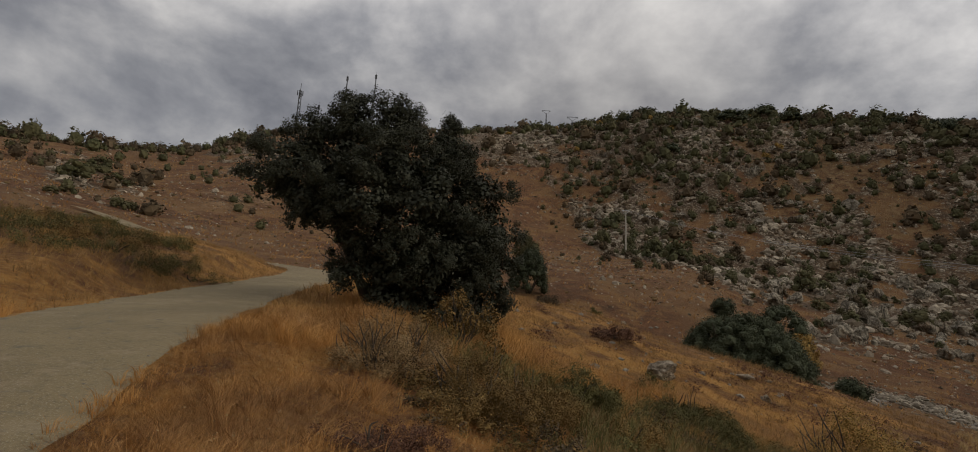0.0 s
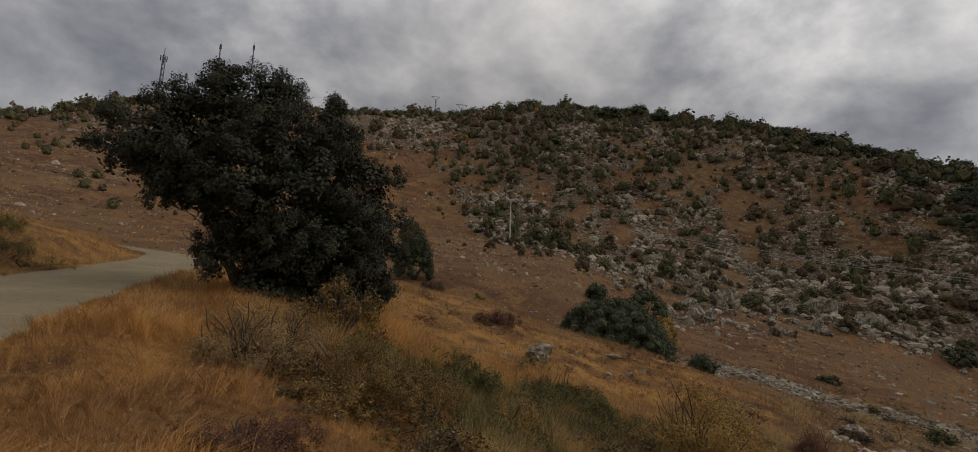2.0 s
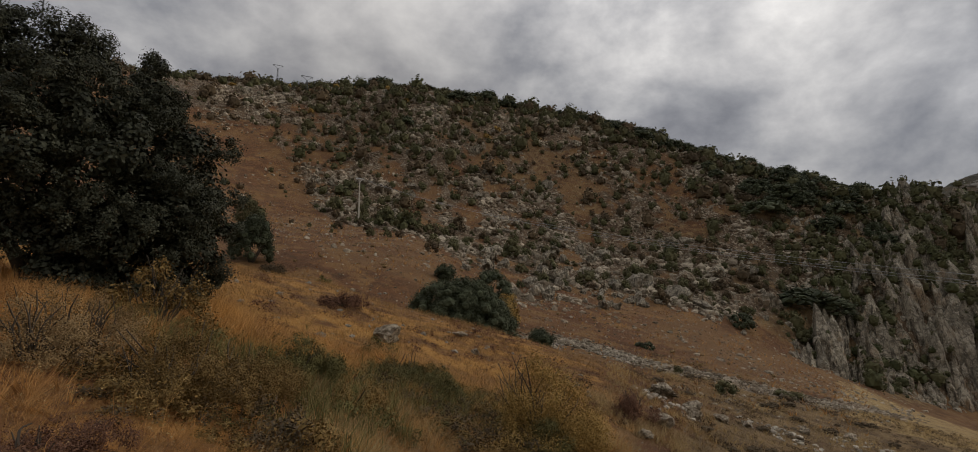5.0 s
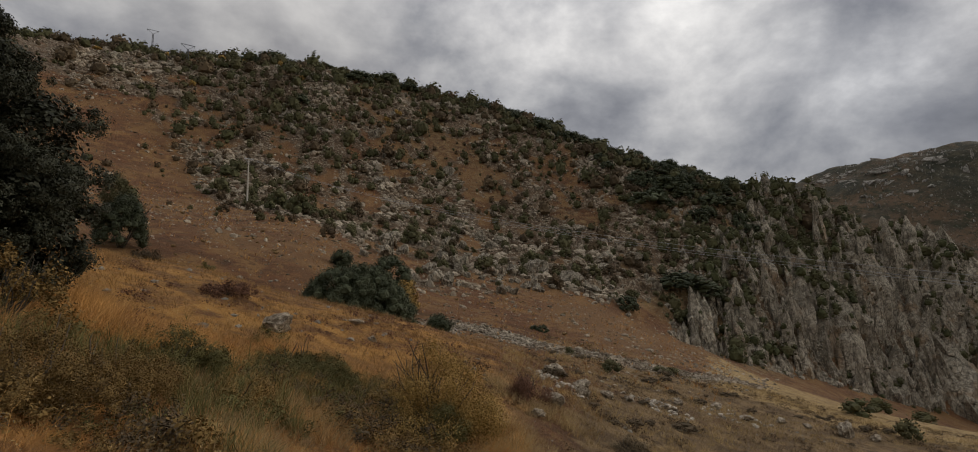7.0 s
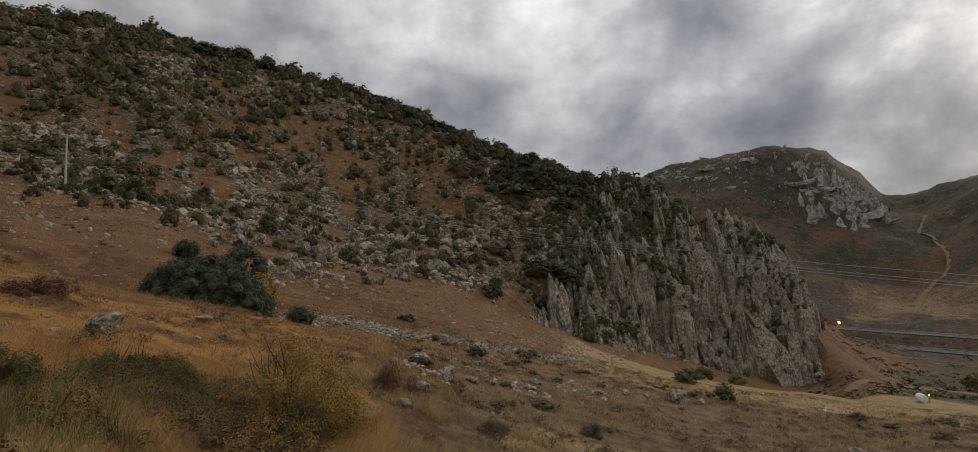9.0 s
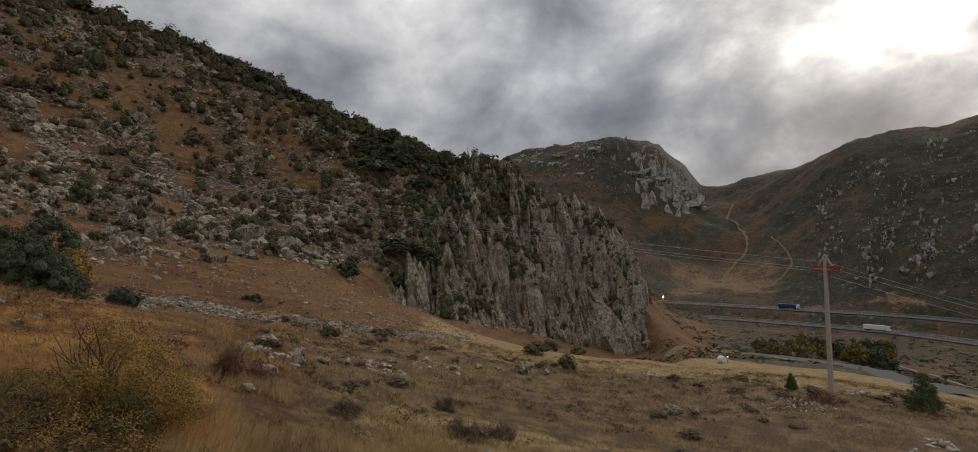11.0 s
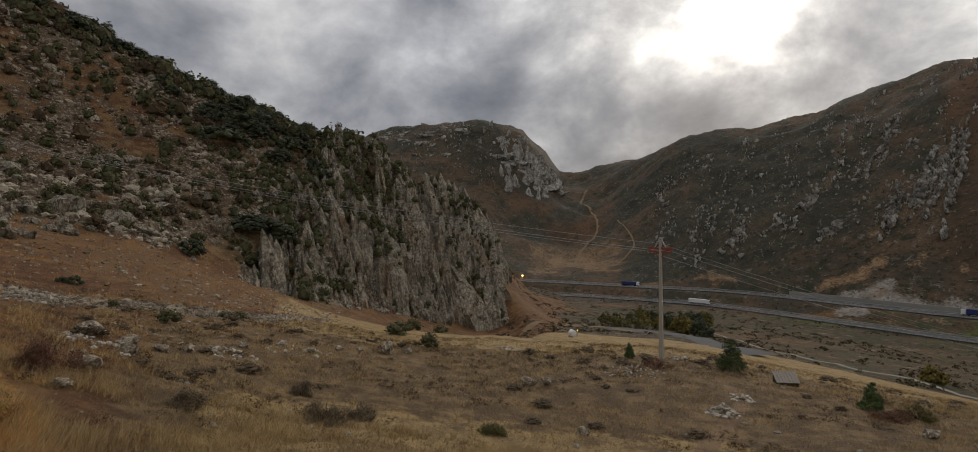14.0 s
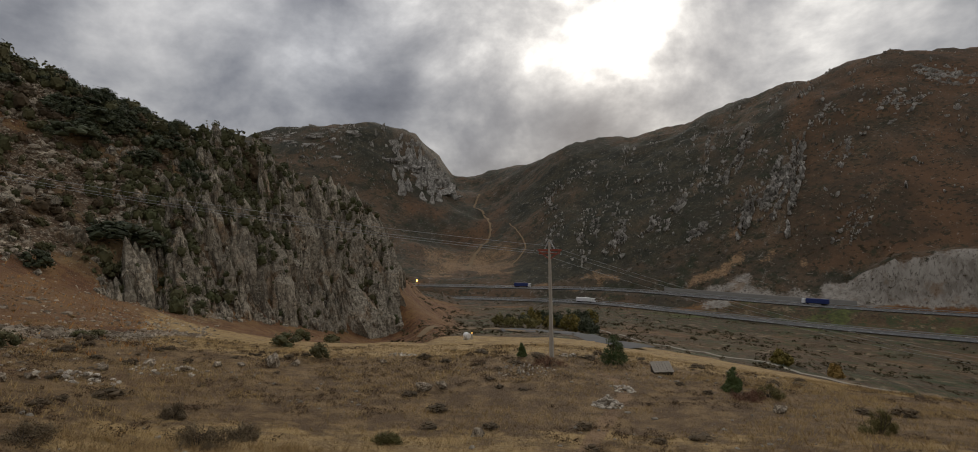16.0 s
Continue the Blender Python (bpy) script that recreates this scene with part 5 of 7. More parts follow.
def ball_shrub(h, seed):
    """A dense round shrub for the distance: leaves over a small dark heart."""
    g = np.random.default_rng(seed)
    v, f = ICO[1]
    o = g.uniform(0, 40, 3)
    b = np.array([p * (1 + 0.5 * noise.noise(Vector(p * 1.7 + o))) for p in v]) * np.array([0.36, 0.36, h * 0.44]) + np.array([0, 0, h * 0.38])
    d = unit(g.normal(size=(74, 3)) + np.array([0, 0, 0.45]))
    lump = np.array([1 + 0.5 * noise.noise(Vector(p * 1.8 + o)) for p in d])[:, None]
    lv, lf = leaf_quads(d * lump * np.array([0.42, 0.42, h * 0.52]) * g.uniform(0.75, 1.12, (74, 1)) + np.array([0, 0, h * 0.4]), d, 0.10, 0.075, g, 0.55)
    lf = np.concatenate([lf[:, [0, 1, 2]], lf[:, [0, 2, 3]]])
    return np.concatenate([b, lv]), np.concatenate([f, lf + len(b)])


FAR_SHRUBS = [ball_shrub(rng.uniform(0.65, 1.0), 60 + k) for k in range(7)]


def shrub_mesh(shape, mat):
    ob = mesh_object("shrub", shape[0], shape[1], mat, False, {"tone": shape[2]})
    me = ob.data
    bpy.data.objects.remove(ob)
    return me


GREEN_MESH = [shrub_mesh(s, JUNIPER) for s in NEAR_SHRUBS]
DRY_MESH = [shrub_mesh(s, DRY_LEAF) for s in NEAR_SHRUBS]


def shrub(mesh, x, y, w, h, label, category="shrub", group="", name="juniper_shrub"):
    ob = new(name, mesh)
    ob.location, ob.scale, ob.rotation_euler = (x, y, ground_z(x, y) - 0.05 * h), (w, w, h), (0, 0, rng.uniform(0, 6.28))
    return tagged(ob, label, category, group)


def shrub_places(n, az0, az1, r0, r1, want, seed):
    g = np.random.default_rng(seed)
    az, r, x, y = sample(n, az0, az1, r0, r1, g)
    ok = g.random(n) < want(az, r, x, y)
    ok &= strip(x, y, TRACK)[0] > 3
    ok &= strip(x, y, LANE)[0] > 4
    return az[ok], r[ok], x[ok], y[ok]


def hill_want(az, r, x, y):
    n = fbm(x, y, 22, 3, 51)
    base = 0.46 + 0.6 * n + 0.22 * step(120, 170, r) * step(0, 20, az)
    base = base * step(0, 10, r - foot_dist(az) - 4) * (0.35 + 0.65 * step(-6, 10, az)) * (0.14 + 0.14 * (az < 0) + 0.72 * np.maximum(step(0.1, 0.5, rocky(x, y)), step(-50, -20, r - crest_dist(az))))
    base += 0.8 * band(-32, -22, 3, 7, r - crest_dist(az)) * step(-0.35, 0.15, n + 0.1)
    return np.clip(base, 0, 1) * (r < crest_dist(az) + 8)


az, r, x, y = shrub_places(17000, -50, 83, 62, 262, hill_want, 9)
w = (0.8 + 2.4 * rng.random(len(x)) ** 1.8) * (0.9 + 0.35 * step(150, 230, r)) * (1 + 0.8 * (rng.random(len(x)) < 0.12))
near_first = np.argsort(np.where((az > 8) & (az < 66), r, r + 500))
tone = rng.random(len(x))
for k in near_first[:280]:
    dry = rng.random() < 0.25
    shrub((DRY_MESH if dry else GREEN_MESH)[k % 6], x[k], y[k], w[k], w[k] * rng.uniform(0.8, 1.15), "dry brown thorny shrub on the stony hillside" if dry else "dark green juniper shrub on the stony hillside",
          "shrub", "dry shrubs of the hillside" if dry else "junipers of the hillside", "thorn_shrub" if dry else "juniper_shrub")
rest = near_first[280:6000]
z = height(x[rest], y[rest])
dry = rng.random(len(rest)) < 0.32 + 0.2 * (az[rest] < 3)
for sel, mat, name, label in ((~dry, JUNIPER, "hillside_junipers", "dark green juniper scrub over the hillside"), (dry, DRY_LEAF, "hillside_thorns", "brown withered scrub over the hillside")):
    q = rest[sel]
    v, f, t = scatter(FAR_SHRUBS, np.column_stack([x[q], y[q], z[sel] - 0.05, rng.uniform(0, 6.28, len(q)), w[q] * rng.uniform(0.9, 1.25, len(q)), rng.uniform(0.75, 1.1, len(q))]), tone[q])
    tagged(mesh_object(name, v, f, mat, False, {"tone": t}), label, "scrub", kind="stuff")

az, r, x, y = shrub_places(5200, -46, 60, 42, 150, lambda az, r, x, y: np.clip(0.4 + 0.7 * fbm(x, y, 10, 3, 147), 0, 1) * (rocky(x, y) < 0.4), 19)
x, y = x[:900], y[:900]
v, f, t = scatter(FAR_SHRUBS, np.column_stack([x, y, height(x, y) - 0.03, rng.uniform(0, 6.28, len(x)), 0.2 + 0.7 * rng.random(len(x)) ** 2.5, rng.uniform(0.35, 0.6, len(x))]), rng.random(len(x)))
tagged(mesh_object("slope_tufts", v, f, BROOM_LEAF, False, {"tone": t}), "small brown withered tufts over the slope", "scrub", kind="stuff")

# the oaks along the crest and down the hill's far shoulder
CREST = [billow(crown_heap(1.0, rng.uniform(0.7, 0.95), 22, 0.16, np.random.default_rng(80 + k)), 36, 0.034, np.random.default_rng(90 + k)) for k in range(6)]
CREST_MESH = [shrub_mesh(s, BIG_OAK_LEAF) for s in CREST]


def crest_oak(b, d, w, h):
    ob = new("holm_oak_bush", CREST_MESH[int(rng.integers(6))])
    cx, cy = at(b, d)
    ob.location, ob.scale, ob.rotation_euler = (cx, cy, ground_z(cx, cy) - 0.16 * h), (w * 1.1, w * 1.1, h * 1.05), (0, 0, rng.uniform(0, 6.28))
    return tagged(ob, "rounded dark holm oak on the crest of the hill", "tree", "oaks along the crest")


for b, w, h in ((-41, 6, 4), (-38.5, 9, 5), (-37, 6, 4), (-33.5, 9, 5.5), (-31.8, 8, 5), (-30, 6, 5), (-25.5, 7, 6), (-24, 8, 5.5), (-1.7, 4, 4), (8.4, 7, 5), (9.8, 5, 4.5), (13, 6, 5), (16.4, 15, 10), (17.8, 10, 8),
                (20, 8, 5), (22, 9, 5.5), (25, 12, 7), (26.5, 11, 6), (28.3, 9, 6), (30.5, 7, 6), (36.8, 9, 6.5), (38.4, 8, 5)):
    crest_oak(b, float(crest_dist(b)) - 1, w, h)
for k in range(60):
    b = rng.uniform(10, 64)
    crest_oak(b, float(crest_dist(b)) - abs(rng.normal()) * 9 + 2, rng.uniform(3.5, 8), rng.uniform(2.5, 4.5))
for k in range(80):
    b = rng.uniform(38, 65.5)
    crest_oak(b, float(crest_dist(b)) - rng.uniform(2, 30) * (0.6 + 0.4 * (b > 50)), rng.uniform(4, 8), rng.uniform(3, 6))
for k, (b, d, w, h) in enumerate(((58.0, 141, 13, 5.5), (60.0, 144, 9, 5), (52.6, 116, 5, 4), (55, 172, 12, 6), (57, 180, 10, 6), (27.5, 225, 13, 7), (24.8, 215, 11, 6), (30, 222, 9, 5), (19, 190, 7, 5), (44.1, 68, 1.5, 1.2), (43.2, 68, 1.1, 0.8))):
    crest_oak(b, d, w, h)
for b, d, w, h in ((50.9, 48.4, 1.75, 1.5), (56.7, 58.5, 1.9, 0.9), (55.6, 57.5, 1.5, 0.9), (71.8, 62.5, 2.9, 2.0), (73.3, 84, 3.2, 2.4), (76.2, 100, 3.4, 2.3), (75.1, 52.6, 2.0, 1.9), (46.8, 56.5, 1.0, 1.0), (33.2, 52, 1.6, 0.9), (-38.2, 118, 5.5, 4.2), (-36.7, 143, 5.5, 4.5),
                    (-35.2, 122, 5, 2.6), (-34.9, 90, 2.6, 2.2), (-33.9, 92, 2.2, 1.8), (-38.6, 95, 2.4, 1.7), (-39.6, 88, 2, 1.2)):
    shrub(GREEN_MESH[int(rng.integers(6))], *at(b, d), w, h, "rounded dark green bush on the dry slope", "bush", "bushes on the dry slope", "round_bush")

GOLD_MESH = [shrub_mesh(q, YELLOW_LEAF) for q in NEAR_SHRUBS]
for k in range(18):
    b = rng.uniform(0, 34)
    shrub(GOLD_MESH[k % 6], *at(b, float(crest_dist(b)) - rng.uniform(6, 55)), rng.uniform(1.8, 3.6), rng.uniform(1.6, 3.0), "yellowing autumn shrub high on the hillside", "shrub", "yellow shrubs of the hillside", "autumn_shrub")

# crag shrubs: they sit on the ledges of the fins
bpy.context.view_layer.update()
graph = bpy.context.evaluated_depsgraph_get()
ledge = []
for k in range(1500):
    b = rng.uniform(56, 83) if k % 4 else rng.uniform(60, 72)
    f0, c0 = float(foot_dist(b)), float(crest_dist(b))
    cx, cy = at(b, f0 - 1 + (c0 - f0 + 1) * rng.random() ** 0.8)
    hit, place, nrm, _, ob, _ = scene.ray_cast(graph, Vector((cx, cy, 90)), Vector((0, 0, -1)))
    if rng.random() < 0.5 * (1 - step(f0, f0 + 0.5 * (c0 - f0), math.hypot(cx, cy))):
        continue
    if hit and ob.name.startswith(("ground", "limestone")) and nrm.z > 0.3 and fbm(np.array([cx]), np.array([cy]), 16, 2, 71)[0] > -0.3:
        ledge.append((cx, cy, place.z - 0.15, rng.uniform(0, 6.28), (0.9 + 3.2 * rng.random() ** 2.0) * (0.75 if b > 72 else 1), rng.uniform(0.7, 1.1)))
v, f, t = scatter(FAR_SHRUBS, ledge, rng.random(len(ledge)))
tagged(mesh_object("crag_shrubs", v, f, JUNIPER, False, {"tone": t}), "dark green shrubs rooted in the ledges of the crag", "scrub", kind="stuff")

# blocks and spalls that break up the crag's face
blocks = []
for k in range(4200):
    b = rng.uniform(56.5, 83)
    f0, c0 = float(foot_dist(b)), float(crest_dist(b))
    cx, cy = at(b, f0 - 4 + (c0 - f0 + 4) * rng.random())
    hit, place, nrm, _, ob, _ = scene.ray_cast(graph, Vector((cx, cy, 90)), Vector((0, 0, -1)))
    if hit and ob.name.startswith(("ground", "limestone_pinnacle")) and nrm.z < 0.85:
        s = 0.35 + 1.5 * rng.random() ** 2.2
        blocks.append((cx, cy, place.z - 0.2 * s, rng.uniform(0, 6.28), s, rng.uniform(0.8, 2.4)))
v, f, t = scatter(STONES, blocks)
tagged(mesh_object("crag_blocks", v, f, LIMESTONE), "broken blocks of grey limestone over the crag", "stones", kind="stuff")

# low heath and withered tufts of the field
az, r, x, y = sample(16000, 36, 138, 17, 66, rng)
n = 0.6 * fbm(x, y, 7, 3, 91) + 0.6 * fbm(x, y, 2.6, 3, 93)
ok = n + 0.2 * rng.random(len(x)) > 0.14
az, r, x, y = az[ok][:2000], r[ok][:2000], x[ok][:2000], y[ok][:2000]
LOW = [foliage(thicket(1.0, 0.45, 5, np.random.default_rng(140 + k)), 13, 0.17, 9, 0.05, 0.022, np.random.default_rng(150 + k), 0.1, floor=0.0) for k in range(6)]
HEATH_LEAF = leaf_material("field_heath_leaf", (0.050, 0.032, 0.019), (0.125, 0.083, 0.046), 0.9)
v, f, t = scatter(LOW, np.column_stack([x, y, height(x, y) - 0.03, rng.uniform(0, 6.28, len(x)), rng.uniform(0.3, 1.1, len(x)), rng.uniform(0.5, 1.1, len(x))]), rng.random(len(x)))
tagged(mesh_object("field_heath", v, f, HEATH_LEAF, False, {"tone": t}), "low brown heath and thistles over the field", "heath", kind="stuff")


g_ = np.random.default_rng(177)
az, r, x, y = sample(400, 44, 134, 20, 58, g_)
ok = fbm(x, y, 9, 3, 179) > 0.0
for px_, py_ in zip(x[ok][:80], y[ok][:80]):
    w = 0.5 + 1.1 * g_.random() ** 1.5
    shrub(DRY_MESH[int(g_.integers(6))], px_, py_, w, w * g_.uniform(0.28, 0.48), "low grey-brown withered shrub in the dry field", "shrub", "low shrubs of the field", "field_shrub")


def conifer(name, b, d, w, h, label):
    """A young conifer: a stem and tiers of needled boughs that narrow to a tip."""
    g = np.random.default_rng(int(b * 10))
    ob = thing(name, *at(b, d), label, "conifer", "young conifers in the field")
    tiers = [(g.normal() * 0.05 * w, g.normal() * 0.05 * w, h * (0.14 + 0.8 * k / 7), w * 0.5 * (1 - 0.9 * k / 7.6), w * 0.5 * (1 - 0.9 * k / 7.6), h * 0.085) for k in range(8)]
    v, f, tone = foliage(tiers, 300, w * 0.1, 26, 0.075, 0.022, g, 0.1, floor=0.02)
    child("needle_crown", v, f, CONIFER_LEAF, ob, tone=tone)
    child("stem", *tubes([[(0, 0, -0.2, 0.05), (0, 0, h * 0.5, 0.035), (0, 0, h, 0.01)]], 6), BARK, ob, True)


CONIFER_LEAF = leaf_material("conifer_needle", (0.032, 0.052, 0.018), (0.110, 0.140, 0.046), 0.7)
conifer("young_conifer", 105.2, 51.0, 2.5, 2.8, "young green conifer in the dry field")
conifer("small_conifer", 95.8, 51.2, 0.9, 1.3, "small dark green conifer in the dry field")
conifer("small_conifer", 116.4, 42.9, 1.3, 1.7, "small dark green conifer in the dry field")
GREY_LEAF = leaf_material("grey_thorn_leaf", (0.095, 0.072, 0.044), (0.235, 0.180, 0.110), 0.9)
for b, d, w, h, mat, nm, lab in ((127.8, 31.7, 1.5, 1.4, GREEN_LEAF, "green_bush", "dark green bush in the dry field"), (119.5, 42.5, 1.7, 1.1, GREEN_LEAF, "green_bush", "loose green bush in the dry field"), (98.5, 47.5, 2.8, 0.9, PURPLE_LEAF, "withered_shrub", "withered brown shrub at the pole's foot"),
                                 (81.6, 26.1, 1.2, 0.5, GREEN_LEAF, "green_bush", "low green weed in the dry grass"), (64.5, 24.0, 1.9, 0.9, GREY_LEAF, "withered_shrub", "grey withered shrub in tall straw"), (68.3, 25.3, 1.2, 0.8, GREY_LEAF, "withered_shrub", "grey withered shrub in tall straw"),
                                 (52.4, 22.1, 1.3, 0.6, GREY_LEAF, "withered_shrub", "grey withered shrub in tall straw"), (62.5, 29, 1.0, 0.8, GREY_LEAF, "withered_shrub", "grey withered shrub in tall straw"), (117.6, 41, 2.2, 0.7, PURPLE_LEAF, "withered_shrub", "withered brown shrub in the field")):
    bush(nm, b, d, w, h, mat, lab, "shrub", 170, 50, 0.028, 0.17, 9, 10, int(b * 10) % 997, wild=True)

# ---- crags and ribs of the far mountains ----
def far_rocks(n, b0, d0, b1, d1, size, jitter, label, group, sink):
    """Crags along a line on the far mountain: tall fins where size is large, low slabs where it is small."""
    for k in range(n):
        u = (k + rng.random()) / n
        b, d = b0 + (b1 - b0) * u + rng.normal() * jitter * 0.12, d0 + (d1 - d0) * u + rng.normal() * jitter
        s = size * rng.uniform(0.6, 1.3)
        (x0, y0), (x1, y1) = at(b0, d0), at(b1, d1)
        form = (s * rng.uniform(0.13, 0.28), s * rng.uniform(0.2, 0.4), s * rng.uniform(0.5, 0.85)) if size > 20 else (s * rng.uniform(0.8, 1.8), s * rng.uniform(0.3, 0.6), s * rng.uniform(0.3, 0.5))
        stone("far_crag", FAR_FIN_MESH[int(rng.integers(7))], *at(b, d), form, sink, math.atan2(y1 - y0, x1 - x0) + rng.normal() * 0.25, label, "rock", group, (rng.normal() * 0.15, rng.normal() * 0.15))


RIB_SHAPES = [(lambda s: (s[0] * np.array([1.9, 0.5, 1.0]), s[1]))(rock_shape(rng, 2, 1, rng.uniform(0.6, 0.95), 1.0, 18, 0.36, 0.4, 0.5)) for k in range(9)]


def rock_rib(n, b0, d0, b1, d1, size, spread):
    """One rib of broken limestone: strands of upright slabs running up the mountainside."""
    (x0, y0), (x1, y1) = at(b0, d0), at(b1, d1)
    run = math.hypot(x1 - x0, y1 - y0)
    nx, ny = -(y1 - y0) / run, (x1 - x0) / run
    n = int(n * 22)
    strand = np.minimum(rng.integers(0, 7, n), 4)
    lo, hi = rng.uniform(0, 0.35, 5), rng.uniform(0.55, 1.0, 5)
    lo[0], hi[0] = 0.0, 1.0
    u = lo[strand] + (hi - lo)[strand] * rng.random(n)
    shift_ = rng.normal(size=5)[strand] * spread * 0.95
    off = shift_ * (1.1 - 0.5 * u) + rng.normal(size=n) * spread * 0.16 + 2.5 * np.sin(u * 9 + strand)
    x, y = x0 + (x1 - x0) * u + nx * off, y0 + (y1 - y0) * u + ny * off
    s = size * 0.46 * (0.3 + 0.9 * rng.random(n) ** 1.8) * np.array([1.25, 1.0, 0.8, 0.7, 0.6])[strand]
    turn = math.atan2(y1 - y0, x1 - x0) + rng.normal(size=n) * 0.22
    v, f, t = scatter(RIB_SHAPES, np.column_stack([x, y, height(x, y) + 0.15 * s, turn, s, rng.uniform(0.7, 1.5, n)]))
    return v, f


def rib_fragments(n, b0, b1, r0, r1, lean):
    """Short broken pieces of the same strata between the long ribs."""
    az, r, x, y = sample(n, b0, b1, r0, r1, rng)
    ok = fbm(az * 9.0 - 0.05 * r, r * 0.25, 12, 4, 131, 0.65) > 0.08
    x, y = x[ok], y[ok]
    s = 0.9 + 2.6 * rng.random(len(x)) ** 2.4
    v, f, t = scatter(RIB_SHAPES, np.column_stack([x, y, height(x, y) + 0.2 * s, lean + rng.normal(size=len(x)) * 0.3, s, rng.uniform(0.8, 1.7, len(x))]))
    return v, f


made = [rock_rib(*row) for row in RIBS] + [rib_fragments(2300, 98, 120, 535, 800, -0.25), rib_fragments(700, 120, 134, 480, 790, -0.5), rib_fragments(900, 66, 82, 860, 1080, 0.4)]
first = np.cumsum([0] + [len(v) for v, f in made])
tagged(mesh_object("rock_ribs", np.concatenate([v for v, f in made]), np.concatenate([f + first[k] for k, (v, f) in enumerate(made)]), CRAG_STONE), "long pale grey limestone ribs on the far mountainside", "rock", kind="stuff")
CRAG = "fluted grey limestone crag near the mountain's top"
for n, b0, d0, b1, d1, s in ((40, 83.6, 1008, 88.0, 1012, 21), (36, 82.8, 990, 88.0, 1000, 24), (34, 82.6, 962, 88.2, 975, 22), (16, 83.5, 930, 87.6, 945, 18), (12, 67, 1060, 79, 1070, 8), (8, 75, 960, 76.5, 975, 12), (6, 77.2, 985, 78.2, 1000, 10), (8, 74.6, 890, 76.2, 925, 10), (6, 72, 960, 74, 940, 10), (8, 70, 1010, 73, 1020, 10)):
    far_rocks(n, b0, d0, b1, d1, s, 10, CRAG, "far crag", 0.95 if s > 20 else 1.0)

FAR_SPIRE_MESH = [mesh_of("far_pinnacle", v, f, CRAG_STONE) for v, f in SPIRES]
for k in range(60):
    b = 85.2 + max(-4.2, min(3.4, rng.normal() * 1.9))
    d = min(965.0, 945 + rng.normal() * 38 + 10 * (b - 85))
    tall = rng.uniform(20, 42) * (1 - 0.09 * abs(b - 84.6)) * (0.75 if d < 950 else 1.0)
    cx, cy = at(b, d)
    ob = new("far_crag", FAR_SPIRE_MESH[k % 14])
    ob.location = (cx, cy, ground_z(cx, cy) - 0.35 * tall)
    ob.rotation_euler = (rng.normal() * 0.05, rng.normal() * 0.05, -radians(b) + rng.normal() * 0.3)
    ob.scale = (rng.uniform(4, 8), rng.uniform(7, 13), tall * 1.1)
    tagged(ob, CRAG, "rock", "far crag")

RAGGED = [foliage(thicket(1.0, 0.7, 6, np.random.default_rng(700 + k)), 10, 0.15, 4, 0.12, 0.08, np.random.default_rng(720 + k), 0.1, floor=0.0) for k in range(8)]
# scrub on the valley floor and the lower mountain
az, r, x, y = sample(12000, 82, 137, 112, 520, rng)
ok = (fbm(x, y, 30, 4, 23, 0.7) + 0.3 * rng.random(len(x)) > 0.2)
for line in (FAR_ROAD, NEAR_ROAD):
    ok &= strip(x, y, line)[0] > 11
x, y = x[ok][:2500], y[ok][:2500]
SCRUB_LEAF = leaf_material("valley_scrub_leaf", (0.042, 0.040, 0.020), (0.125, 0.092, 0.048), 0.9)
v, f, t = scatter(RAGGED, np.column_stack([x, y, height(x, y) - 0.1, rng.uniform(0, 6.28, len(x)), 0.8 + 3.2 * rng.random(len(x)) ** 2.2, rng.uniform(0.5, 0.9, len(x))]), rng.random(len(x)))
tagged(mesh_object("valley_scrub", v, f, SCRUB_LEAF, False, {"tone": t}), "brown and olive scrub on the valley slopes", "scrub", kind="stuff")
az, r, x, y = sample(5200, 64, 137, 500, 1000, rng)
ok = (fbm(x, y, 70, 5, 29, 0.7) + 0.2 * rng.random(len(x)) > 0.22)
x, y = x[ok][:1200], y[ok][:1200]
v, f, t = scatter(RAGGED, np.column_stack([x, y, height(x, y) - 0.2, rng.uniform(0, 6.28, len(x)), 1.0 + 2.6 * rng.random(len(x)) ** 3, rng.uniform(0.4, 0.6, len(x))]), rng.random(len(x)))
tagged(mesh_object("mountain_scrub", v, f, SCRUB_LEAF, False, {"tone": t}), "dark scrub on the far mountainsides", "scrub", kind="stuff")

# ---- roads of the valley ----
WHITE_LINE = plain_material("road_paint", (0.6, 0.6, 0.58), (0.75, 0.75, 0.72), 1.0)
STEEL = plain_material("galvanised_steel", (0.38, 0.39, 0.40), (0.52, 0.53, 0.54), 3.0, 0.45, 0.7)


def side(line, off):
    d = np.gradient(line, axis=0)
    return line + np.stack([-d[:, 1], d[:, 0]], 1) / np.hypot(d[:, 0], d[:, 1])[:, None] * off


